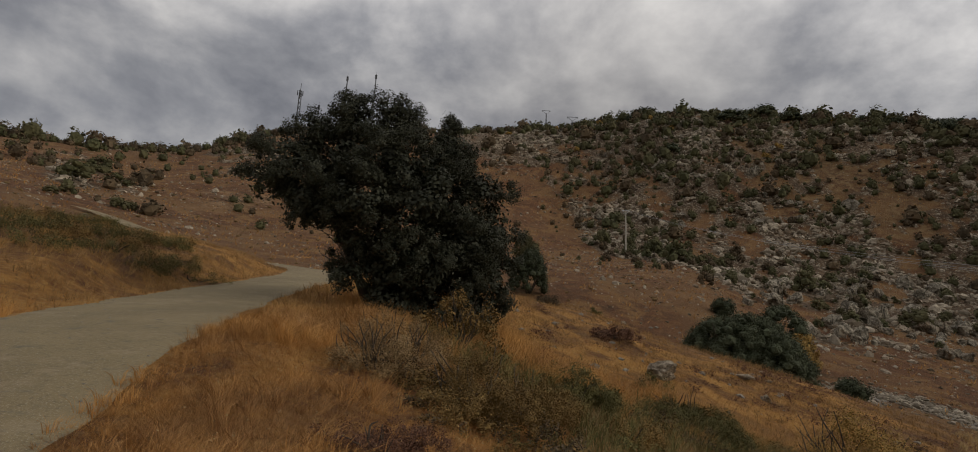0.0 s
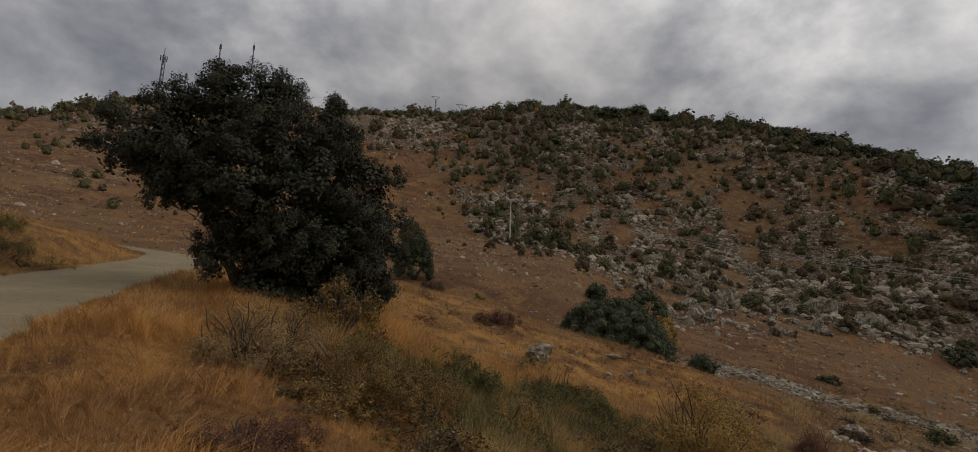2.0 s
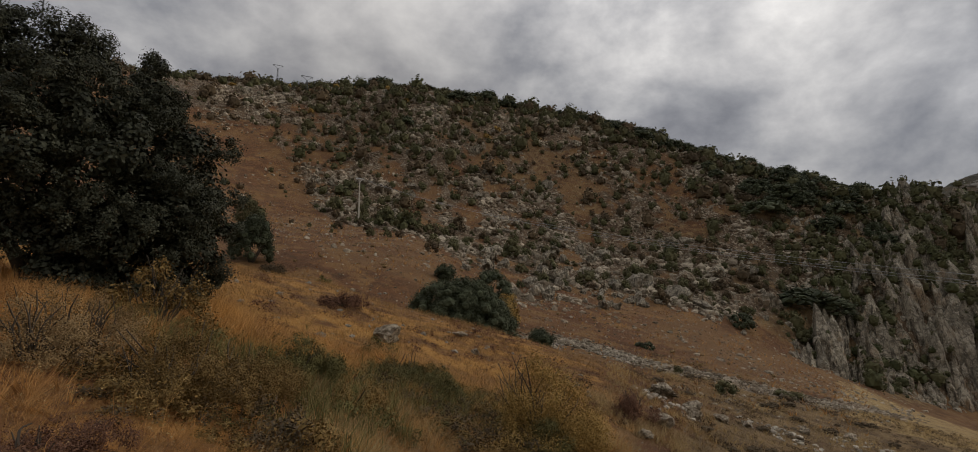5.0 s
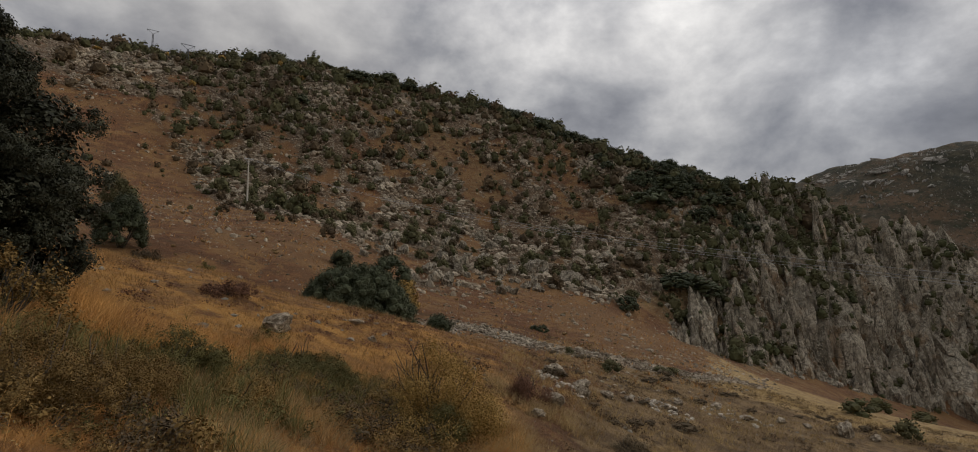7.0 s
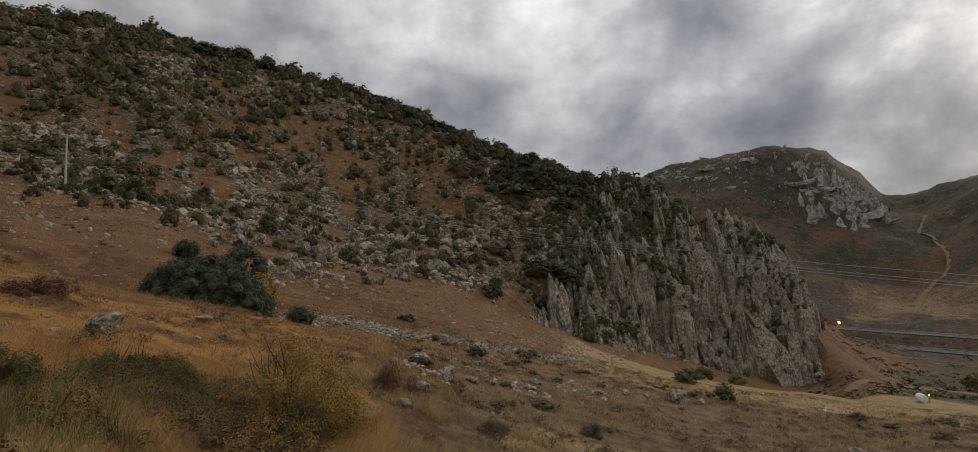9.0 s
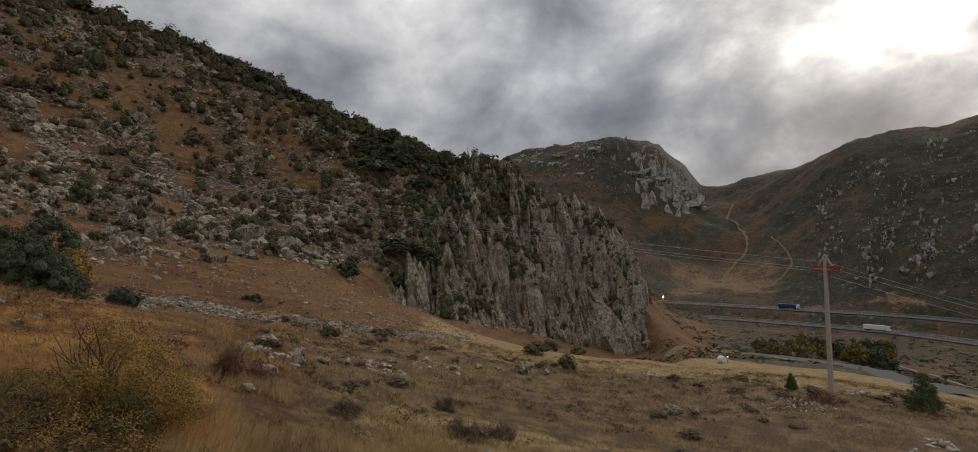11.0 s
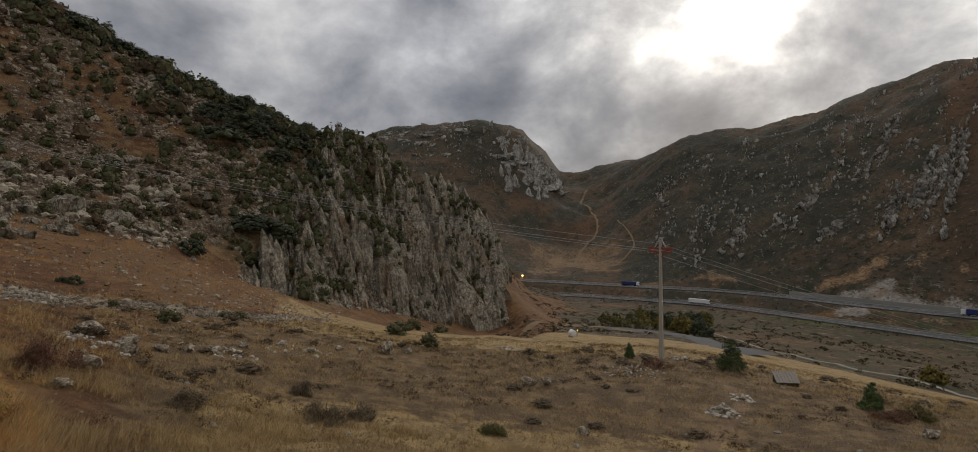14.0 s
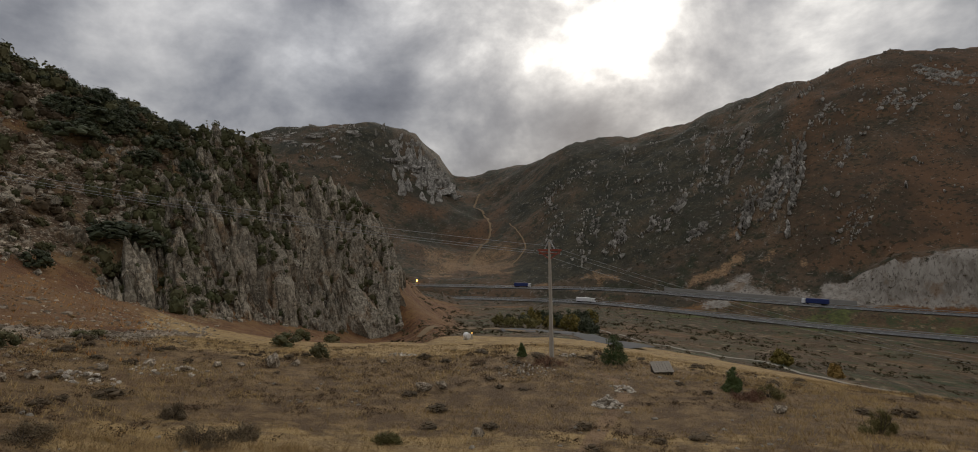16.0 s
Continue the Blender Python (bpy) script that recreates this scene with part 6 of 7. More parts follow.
def rail(name, line, zs, off, label):
    """A crash barrier: a steel band and its posts."""
    p = side(line, off)
    n = len(p)
    v = np.concatenate([np.column_stack([p, zs + 0.3 + h]) for h in (0.42, 0.78)] + [np.column_stack([side(line, off + 0.12), zs + 0.3 + h]) for h in (0.42, 0.78)])
    i = np.arange(n - 1)
    f = np.concatenate([np.stack([i + a * n, i + 1 + a * n, i + 1 + b * n, i + b * n], 1) for a, b in ((0, 1), (1, 3), (3, 2), (2, 0))])
    ob = mesh_object(name, v, f, STEEL)
    return tagged(ob, label, "crash barrier", kind="structure")


for nm, line, zs in (("upper", FAR_ROAD, FAR_Z), ("lower", NEAR_ROAD, NEAR_Z)):
    for o in (-5.6, 5.6):
        tagged(ribbon("edge_line_" + nm, side(line, o), zs, 0.16, WHITE_LINE, 0.32), "white edge line of the motorway", "road marking", kind="structure")
    for o in (-6.9, 6.9):
        rail("crash_barrier_" + nm, line, zs, o, "grey steel crash barrier along the motorway")
CONCRETE_WALL = plain_material("retaining_concrete", (0.24, 0.23, 0.21), (0.36, 0.345, 0.31), 0.4)


def wall(name, line, zs, off, h, thick, label):
    a, b = side(line, off), side(line, off + thick)
    n = len(a)
    v = np.concatenate([np.column_stack([a, zs - 1.0]), np.column_stack([a, zs + h]), np.column_stack([b, zs + h]), np.column_stack([b, zs - 1.0])])
    i = np.arange(n - 1)
    f = np.concatenate([np.stack([i + p * n, i + 1 + p * n, i + 1 + q * n, i + q * n], 1) for p, q in ((0, 1), (1, 2), (2, 3))])
    return tagged(mesh_object(name, v, f, CONCRETE_WALL), label, "wall", kind="structure")


w = FAR_ROAD[39:53]
wall("retaining_wall", w, np.full(len(w), FAR_Z[0]), 9.5, 3.6, 0.6, "long grey retaining wall above the motorway")
BEND = spline([at(93.5, 171), at(96, 172), at(98, 166), at(100.3, 150), at(102.8, 128), at(105, 108), at(108, 96)])
bend_z = height(BEND[:, 0], BEND[:, 1]) + 0.2
tagged(ribbon("valley_road", BEND, bend_z, 2.6, MOTORWAY, 0.25), "grey local road curving below the field", "road", kind="structure")
CANAL = spline([at(103.4, 235), at(107, 190), at(112.1, 150), at(120.3, 127), at(126.5, 114), at(131.5, 105), at(137, 98), at(145, 92)])
tagged(ribbon("farm_track", CANAL, height(CANAL[:, 0], CANAL[:, 1]), 0.45, PALE, 0.35), "pale narrow farm track along the field's edge", "path", kind="structure")
SAND = plain_material("sandy_track", (0.155, 0.108, 0.062), (0.25, 0.178, 0.104), 1.5, 0.95)
for nm, pts, half in (("sand_track", [at(85, 165), at(88, 186), at(91, 182), at(94, 172), at(97, 158)], 1.3), ("mountain_track", [at(90, 600), at(90.8, 690), at(92.6, 765), at(91.9, 860), at(90.9, 915), at(91.5, 990)], 2.0),
                      ("mountain_track", [at(94.5, 600), at(96.2, 645), at(95.6, 700), at(94.6, 760)], 1.0)):
    q = spline(pts)
    tagged(ribbon(nm, q, height(q[:, 0], q[:, 1]), half, SAND, 0.5), "pale sandy track", "path", kind="structure")


# ---- vehicles on the motorway ----
def box(bm, x0, x1, y0, y1, z0, z1, bevel=0.0):
    m = Matrix.Translation(((x0 + x1) / 2, (y0 + y1) / 2, (z0 + z1) / 2)) @ Matrix.Diagonal((x1 - x0, y1 - y0, z1 - z0, 1))
    made = bmesh.ops.create_cube(bm, size=1, matrix=m)
    if bevel:
        es = list({e for v in made["verts"] for e in v.link_edges})
        bmesh.ops.bevel(bm, geom=es, offset=bevel, segments=2, affect="EDGES")
    return bm


WHITE = plain_material("white_paint", (0.68, 0.68, 0.67), (0.8, 0.8, 0.79), 0.6, 0.4)
BLUE = plain_material("blue_tarpaulin", (0.020, 0.032, 0.12), (0.030, 0.050, 0.17), 0.6, 0.5)
RUBBER = plain_material("rubber", (0.015, 0.015, 0.015), (0.03, 0.03, 0.03), 5.0)
DARK_GLASS = plain_material("cab_glass", (0.02, 0.022, 0.025), (0.03, 0.032, 0.035), 1.0, 0.1)


def lorry(line, z, off, bearing, colour, label, cab=WHITE, flip=1):
    p = side(line, off)
    b = (np.degrees(np.arctan2(p[:, 0], p[:, 1])))
    k = int(np.argmin(np.abs(b - bearing)))
    d = p[k + 1] - p[k - 1]
    ob = new("lorry")
    ob.location = (*p[k], z + 0.31)
    ob.rotation_euler = (0, 0, math.atan2(d[1], d[0]) + (0 if flip > 0 else math.pi))
    tagged(ob, label, "lorry", "lorries on the motorway")
    part("trailer", box(bmesh.new(), -8, 5.2, -1.27, 1.27, 1.15, 4.0, 0.06), colour, ob)
    part("chassis", box(bmesh.new(), -7.8, 7.4, -0.5, 0.5, 0.7, 1.14), RUBBER, ob)
    c = part("cab", box(bmesh.new(), 5.5, 7.8, -1.25, 1.25, 0.75, 3.7, 0.18), cab, ob)
    part("windscreen", box(bmesh.new(), 7.78, 7.84, -1.1, 1.1, 2.1, 3.2, 0.02), DARK_GLASS, c)
    for wx in (-6.4, -5.2, -4.0, 4.2, 6.6):
        for wy in (-1.05, 1.05):
            bm = bmesh.new()
            bmesh.ops.create_cone(bm, cap_ends=True, segments=14, radius1=0.5, radius2=0.5, depth=0.34, matrix=Matrix.Translation((wx, wy, 0.5)) @ Matrix.Rotation(math.pi / 2, 4, "X"))
            part("wheel", bm, RUBBER, ob)
    return ob


lorry(FAR_ROAD, FAR_Z[0], 2.5, 95.6, BLUE, "blue curtain-sided lorry on the upper motorway carriageway")
lorry(NEAR_ROAD, NEAR_Z[0], -2.5, 102.2, WHITE, "white box lorry on the lower motorway carriageway")
lorry(FAR_ROAD, FAR_Z[0], 2.5, 123.2, BLUE, "dark blue lorry with a white cab on the upper carriageway", flip=-1)


# ---- trees of the valley floor ----
def valley_tree(b, d, w, h, mat, label, seed):
    g = np.random.default_rng(seed)
    ob = thing("valley_tree", *at(b, d), label, "tree", "trees by the valley road")
    lobes = [(g.normal() * w * 0.1, g.normal() * w * 0.1, h * (0.28 + 0.62 * k / 5), w * 0.5 * (1 - 0.55 * k / 5), w * 0.5 * (1 - 0.55 * k / 5), h * 0.2) for k in range(6)]
    v, f, tone = foliage(lobes, 70, w * 0.14, 16, 0.42, 0.24, g, 0.1)
    child("crown", v, f, mat, ob, tone=tone)
    child("trunk", *tubes([[(0, 0, -0.5, 0.25), (0, 0, h * 0.4, 0.18), (0, 0, h * 0.85, 0.05)]], 7), BARK, ob, True)


for k in range(30):
    b = 94.2 + 9.0 * rng.random()
    d = rng.uniform(265, 345) - 6 * (b - 94)
    mat, lab = ((BIG_OAK_LEAF, "dark green tree beside the valley road") if rng.random() < 0.75 else (AUTUMN_TREE, "yellow autumn tree beside the valley road"))
    valley_tree(b, d, rng.uniform(3.5, 7), rng.uniform(3.5, 8), mat, lab, 300 + k)
for b, d, w, h, mat in ((100.6, 205, 5.5, 6.5, AUTUMN_TREE), (101.2, 208, 5, 6, AUTUMN_TREE), (102.4, 195, 6, 5, BIG_OAK_LEAF), (103.2, 196, 4, 3.5, BIG_OAK_LEAF), (98.6, 232, 5, 5, AUTUMN_TREE), (120.5, 135, 4.2, 2.8, AUTUMN_TREE), (124.6, 128, 2.4, 2.6, YELLOW_LEAF), (93.2, 260, 5, 5, GREEN_LEAF), (94.4, 235, 9, 4, GREEN_LEAF), (96.4, 228, 9, 4, GREEN_LEAF)):
    valley_tree(b, d, w, h, mat, "dark green tree beside the valley road" if mat is not AUTUMN_TREE and mat is not YELLOW_LEAF else "yellow autumn tree beside the valley road", int(b * 10))


# ---- power line, masts, hut and small things ----
RUST = plain_material("red_oxide_steel", (0.20, 0.045, 0.028), (0.34, 0.085, 0.05), 4.0, 0.7)
GLASS_GREEN = plain_material("insulator_glass", (0.12, 0.16, 0.14), (0.2, 0.25, 0.22), 2.0, 0.25)


def beam(bm, a, b, w):
    a, b = Vector(a), Vector(b)
    m = Matrix.Translation((a + b) / 2) @ (b - a).to_track_quat("Z", "Y").to_matrix().to_4x4() @ Matrix.Diagonal((w, w, (b - a).length, 1))
    bmesh.ops.create_cube(bm, size=1, matrix=m)
    return bm


def concrete_pole(b, d, h, turn, arms, label, name="power_pole"):
    """A tapered reinforced-concrete pole with a steel crossarm and insulators."""
    ob = thing(name, *at(b, d), label, "power pole", "poles of the power line", turn)
    bm = bmesh.new()
    bmesh.ops.create_cone(bm, cap_ends=True, segments=4, radius1=0.25, radius2=0.15, depth=h + 0.6, matrix=Matrix.Translation((0, 0, h / 2 - 0.3)) @ Matrix.Rotation(math.pi / 4, 4, "Z"))
    bmesh.ops.bevel(bm, geom=list(bm.edges), offset=0.02, segments=1, affect="EDGES")
    part("shaft", bm, CONCRETE, ob)
    tips = []
    if arms == "vault":
        arm = part("crossarm", beam(beam(bmesh.new(), (-1.15, 0, h - 0.75), (1.15, 0, h - 0.75), 0.2), (-1.1, 0.0, h - 1.05), (1.1, 0.0, h - 1.05), 0.14), RUST, ob, "red oxide steel crossarm")
        for a, c in (((0.0, 0, h - 1.6), (-1.1, 0, h - 0.8)), ((0.0, 0, h - 1.6), (1.1, 0, h - 0.8)), ((-0.55, 0, h - 0.75), (0, 0, h + 0.25)), ((0.55, 0, h - 0.75), (0, 0, h + 0.25))):
            part("brace", beam(bmesh.new(), a, c, 0.1), RUST if c[2] < h else STEEL, ob)
        tips = [(-1.1, 0, h - 1.05), (0.0, 0, h - 0.35), (1.1, 0, h - 1.05)]
    else:
        part("crossarm", beam(bmesh.new(), (-1.0, 0, h - 0.1), (1.0, 0, h - 0.1), 0.12), STEEL, ob)
        for s in (-1, 1):
            part("brace", beam(bmesh.new(), (0, 0, h - 0.9), (s * 0.9, 0, h - 0.12), 0.06), STEEL, ob)
        tips = [(-0.95, 0, h + 0.1), (0.0, 0, h + 0.1), (0.95, 0, h + 0.1)]
    for t in tips:
        bm = bmesh.new()
        for q in range(3):
            bmesh.ops.create_cone(bm, cap_ends=True, segments=8, radius1=0.09, radius2=0.06, depth=0.07, matrix=Matrix.Translation((t[0], t[1], t[2] - 0.1 + 0.1 * q)))
        part("insulator", bm, GLASS_GREEN, ob)
    m = pose(*ob.location, 0, 0, math.degrees(turn))
    return [m @ Vector(t) for t in tips]


p1 = concrete_pole(14.4, 126, 10.0, radians(10), "plain", "pale concrete power pole on the hillside")
p2 = concrete_pole(98.9, 51.8, 10.8, radians(62), "vault", "concrete power pole with a red steel crossarm in the field")
p3 = concrete_pole(150, 140, 11.0, radians(60), "vault", "concrete power pole down the slope")
WIRE = plain_material("aluminium_wire", (0.30, 0.31, 0.32), (0.42, 0.43, 0.44), 1.0, 0.5, 0.6)


def wire(a, b, sag, r=0.02):
    t = np.linspace(0, 1, 36)
    a, b = np.array(a), np.array(b)
    p = a + (b - a) * t[:, None]
    p[:, 2] -= sag * 4 * t * (1 - t)
    tagged(mesh_object("power_line_wire", *tubes([np.column_stack([p, np.full(36, r)])], 5), WIRE, True), "thin sagging bare power line wire between poles", "wire", "wires of the power line")


for q in range(3):
    wire(p1[q], p2[q], 3.7, 0.014)
    wire(p2[q], p3[q], 4.5, 0.012)


MAST_STEEL = plain_material("dull_mast_steel", (0.075, 0.078, 0.082), (0.13, 0.135, 0.14), 3.0, 0.8)


def steel_pylon(b, d, h, label):
    ob = thing("steel_pylon", *at(b, d), label, "pylon", "pylons on the crest")
    for sx in (-1, 1):
        for sy in (-1, 1):
            part("leg", beam(bmesh.new(), (sx * 0.42, sy * 0.42, -0.5), (sx * 0.18, sy * 0.18, h - 1.6), 0.13), MAST_STEEL, ob)
    for k in range(8):
        s = 0.4 - 0.22 * k / 8
        z0, z1 = (h - 1.6) * k / 8, (h - 1.6) * (k + 1) / 8
        part("lattice", beam(beam(bmesh.new(), (-s, -s, z0), (s, -s, z1), 0.06), (-s, s, z1), (s, s, z0), 0.06), MAST_STEEL, ob)
    part("crossarm", beam(bmesh.new(), (-2.4, 0, h), (2.4, 0, h), 0.16), MAST_STEEL, ob)
    for sx in (-1, 1):
        part("brace", beam(bmesh.new(), (0, 0, h - 1.8), (sx * 2.2, 0, h - 0.05), 0.10), MAST_STEEL, ob)
        part("insulator", beam(bmesh.new(), (sx * 2.2, 0, h - 0.05), (sx * 2.2, 0, h - 0.8), 0.1), GLASS_GREEN, ob)
    return ob


def lattice_mast(b, d, h, w, label):
    ob = thing("radio_mast", *at(b, d), label, "mast", "radio masts on the crest")
    cs = [(math.cos(a) * w, math.sin(a) * w) for a in (0.5, 2.6, 4.7)]
    for x0, y0 in cs:
        part("leg", beam(bmesh.new(), (x0, y0, -1), (x0 * 0.7, y0 * 0.7, h), 0.3), MAST_STEEL, ob)
    for k in range(14):
        z0, z1 = h * k / 14, h * (k + 1) / 14
        bm = bmesh.new()
        for q in range(3):
            a, c = cs[q], cs[(q + 1) % 3]
            s0, s1 = 1 - 0.3 * z0 / h, 1 - 0.3 * z1 / h
            beam(bm, (a[0] * s0, a[1] * s0, z0), (c[0] * s1, c[1] * s1, z1), 0.2)
        part("lattice", bm, MAST_STEEL, ob)
    for k in range(4):
        a = k * 1.57 + 0.3
        part("antenna_panel", box(bmesh.new(), math.cos(a) * w * 1.3 - 0.2, math.cos(a) * w * 1.3 + 0.2, math.sin(a) * w * 1.3 - 0.2, math.sin(a) * w * 1.3 + 0.2, h - 3.2, h - 0.4, 0.05), MAST_STEEL, ob)
    part("whip", beam(bmesh.new(), (0, 0, h - 1), (0, 0, h + 4), 0.2), MAST_STEEL, ob)
    return ob


def slim_mast(b, d, h, label):
    ob = thing("slim_mast", *at(b, d), label, "mast", "radio masts on the crest")
    child("tube", *tubes([[(0, 0, -1, 0.45), (0, 0, h * 0.5, 0.38), (0, 0, h, 0.3)]], 8), MAST_STEEL, ob, True)
    for s in (-0.4, 0.4):
        part("antenna_panel", box(bmesh.new(), s - 0.18, s + 0.18, -0.15, 0.15, h - 3, h - 0.2, 0.04), MAST_STEEL, ob)
    part("whip", beam(bmesh.new(), (0, 0, h - 1), (0, 0, h + 2), 0.07), MAST_STEEL, ob)
    return ob


def mast_height(b, d, el):
    return d * math.tan(radians(el)) + EYE - ground_z(*at(b, d))


lattice_mast(-20.9, 300, mast_height(-20.9, 300, 22.6), 1.05, "grey lattice radio mast with panel antennas")
slim_mast(-16.3, 310, mast_height(-16.3, 310, 24.7), "slim grey antenna mast behind the oak tree")
slim_mast(-13.3, 330, mast_height(-13.3, 330, 25.3), "slim grey antenna mast behind the oak tree")
slim_mast(-18.9, 320, mast_height(-18.9, 320, 21.5), "slim grey antenna mast behind the oak tree")
steel_pylon(8.68, 225, mast_height(8.68, 225, 22.35), "steel lattice pylon on the crest of the hill")
steel_pylon(5.8, 275, mast_height(5.8, 275, 23.0), "steel lattice pylon behind the crest of the hill")
steel_pylon(4.57, 330, mast_height(4.57, 330, 21.5), "distant steel pylon behind the crest")


def field_hut():
    ob = thing("field_hut", *at(109.9, 48.6), "low dark hut with a weathered grey plank roof", "hut", turn=radians(-92))
    plank = plain_material("bleached_plank", (0.20, 0.175, 0.14), (0.36, 0.32, 0.265), 3.0)
    for k in range(7):
        p = part("roof_plank", box(bmesh.new(), -1.15 + 0.33 * k, -0.84 + 0.33 * k, -0.98, 0.98, 0.0, 0.045, 0.008), plank, ob)
        p.location, p.rotation_euler = (0, 0, 0.74 + 0.008 * (k % 3)), (radians(24), 0, 0)
    for nm, b in (("back_wall", (-1.05, 1.05, 0.62, 0.72, -0.4, 0.95)), ("side_wall", (-1.05, -0.93, -0.55, 0.61, -0.4, 0.44)), ("side_wall", (0.93, 1.05, -0.55, 0.61, -0.4, 0.44)), ("front_wall", (-1.05, 1.05, -0.66, -0.56, -0.4, 0.40))):
        part(nm, box(bmesh.new(), *b, 0.02), BARK, ob)
    for x0 in (-1.0, 1.0):
        for y0, z1 in ((-0.72, 0.40), (0.78, 1.02)):
            part("post", beam(bmesh.new(), (x0, y0, -0.4), (x0, y0, z1), 0.08), BARK, ob)
    ob.scale = (0.74, 0.74, 0.74)


field_hut()


def white_tank():
    ob = thing("water_tank", *at(90.0, 80), "small white rounded water tank in the field", "tank", turn=0.4)
    bm = bmesh.new()
    bmesh.ops.create_cone(bm, cap_ends=True, segments=18, radius1=0.45, radius2=0.45, depth=1.2, matrix=Matrix.Translation((0, 0, 0.6)) @ Matrix.Rotation(math.pi / 2, 4, "Y"))
    bmesh.ops.bevel(bm, geom=[e for e in bm.edges if len(e.link_faces) == 2 and e.calc_face_angle() > 1], offset=0.12, segments=3, affect="EDGES")
    part("body", bm, WHITE, ob)
    for s in (-0.5, 0.5):
        part("foot", box(bmesh.new(), s - 0.08, s + 0.08, -0.4, 0.4, -0.2, 0.12), CONCRETE, ob)


white_tank()


def beacon(b, d, h, power, size):
    """A warm lamp on a post by the road."""
    ob = thing("road_lamp", *at(b, d), "warm orange warning lamp on a post", "lamp", "lamps in the valley")
    part("post", beam(bmesh.new(), (0, 0, -0.5), (0, 0, h), 0.2), STEEL, ob)
    m, n, l, p = material("lamp_glow")
    p.inputs["Base Color"].default_value = (1.0, 0.55, 0.15, 1)
    p.inputs["Emission Color"].default_value = (1.0, 0.5, 0.1, 1)
    p.inputs["Emission Strength"].default_value = power
    bm = bmesh.new()
    bmesh.ops.create_uvsphere(bm, u_segments=12, v_segments=8, radius=size, matrix=Matrix.Translation((0, 0, h + size * 0.8)))
    part("bulb", bm, m, ob, "glowing orange lamp")


beacon(84.75, 556, 3.5, 9.0, 0.85)
beacon(90.5, 92, 1.0, 3.0, 0.1)

# ---- dry grass ----
def grass_material(name, low, high, patch, bleached):
    k = Nodes(name, 0.85)
    t, i = k.attr("tone"), k.island()
    c = k.mix(t, low, high)
    c = k.mix(k.span(k.noise(0.45, 4), 0.45, 0.65), c, k.mix(0.65, c, patch))
    c = k.mix(k.span(k.noise(1.5, 4, 0.6), 0.54, 0.66), c, k.mix(0.6, c, patch))
    c = k.mix(k.math("MULTIPLY", i, 0.4), c, bleached)
    k.colour(c)
    k.p.inputs["Specular IOR Level"].default_value = 0.15
    return k.m


DRY_GRASS = grass_material("dry_grass_blade", (0.27, 0.104, 0.029), (0.60, 0.312, 0.090), (0.155, 0.068, 0.038), (0.62, 0.385, 0.160))
PALE_GRASS = grass_material("pale_grass_blade", (0.22, 0.138, 0.062), (0.52, 0.365, 0.165), (0.17, 0.11, 0.062), (0.52, 0.40, 0.21))


THATCH = grass_material("withered_thatch", (0.105, 0.055, 0.036), (0.27, 0.150, 0.070), (0.085, 0.046, 0.034), (0.36, 0.235, 0.12))


def blades(x, y, per, tall, wide, lean, rng, tone=None, fine=True):
    """Tufts of thin bent blades at the places given."""
    n = len(x)
    z = height(x, y)
    X, Y, Z = (np.repeat(q, per) for q in (x, y, z))
    m = n * per
    tl = np.repeat(tall if isinstance(tall, np.ndarray) else np.full(n, tall), per) * rng.uniform(0.5, 1.25, m)
    a = rng.uniform(0, 6.28, m)
    sp = tl * 0.28 * np.sqrt(rng.random(m))
    bx, by = X + np.cos(a) * sp * 0.6, Y + np.sin(a) * sp * 0.6
    la = a + rng.normal(size=m) * 0.6
    le = lean * rng.uniform(0.2, 1.2, m) * tl
    tip = np.stack([bx + np.cos(la) * le + 0.12 * tl, by + np.sin(la) * le, Z + tl * rng.uniform(0.75, 1.0, m)], 1)
    midp = np.stack([bx + np.cos(la) * le * 0.3, by + np.sin(la) * le * 0.3, Z + tl * 0.55], 1)
    w = np.stack([-np.sin(la + 0.8), np.cos(la + 0.8), np.zeros(m)], 1) * (wide * rng.uniform(0.6, 1.3, m))[:, None]
    base = np.stack([bx, by, Z - 0.03], 1)
    v = np.stack([base - w, base + w, midp + w * 0.75, tip, midp - w * 0.75], 1).reshape(-1, 3)
    i = np.arange(m)[:, None] * 5
    if fine:
        f = np.concatenate([i + np.array([[0, 1, 2]]), i + np.array([[0, 2, 4]]), i + np.array([[4, 2, 3]])])
    else:
        v = np.stack([base - w, base + w, tip], 1).reshape(-1, 3)
        f = np.arange(3 * m).reshape(-1, 3)
    tn = rng.random(n) if tone is None else np.clip(tone + rng.normal(size=n) * 0.15, 0, 1)
    return v, f, np.repeat(tn, per * (5 if fine else 3))


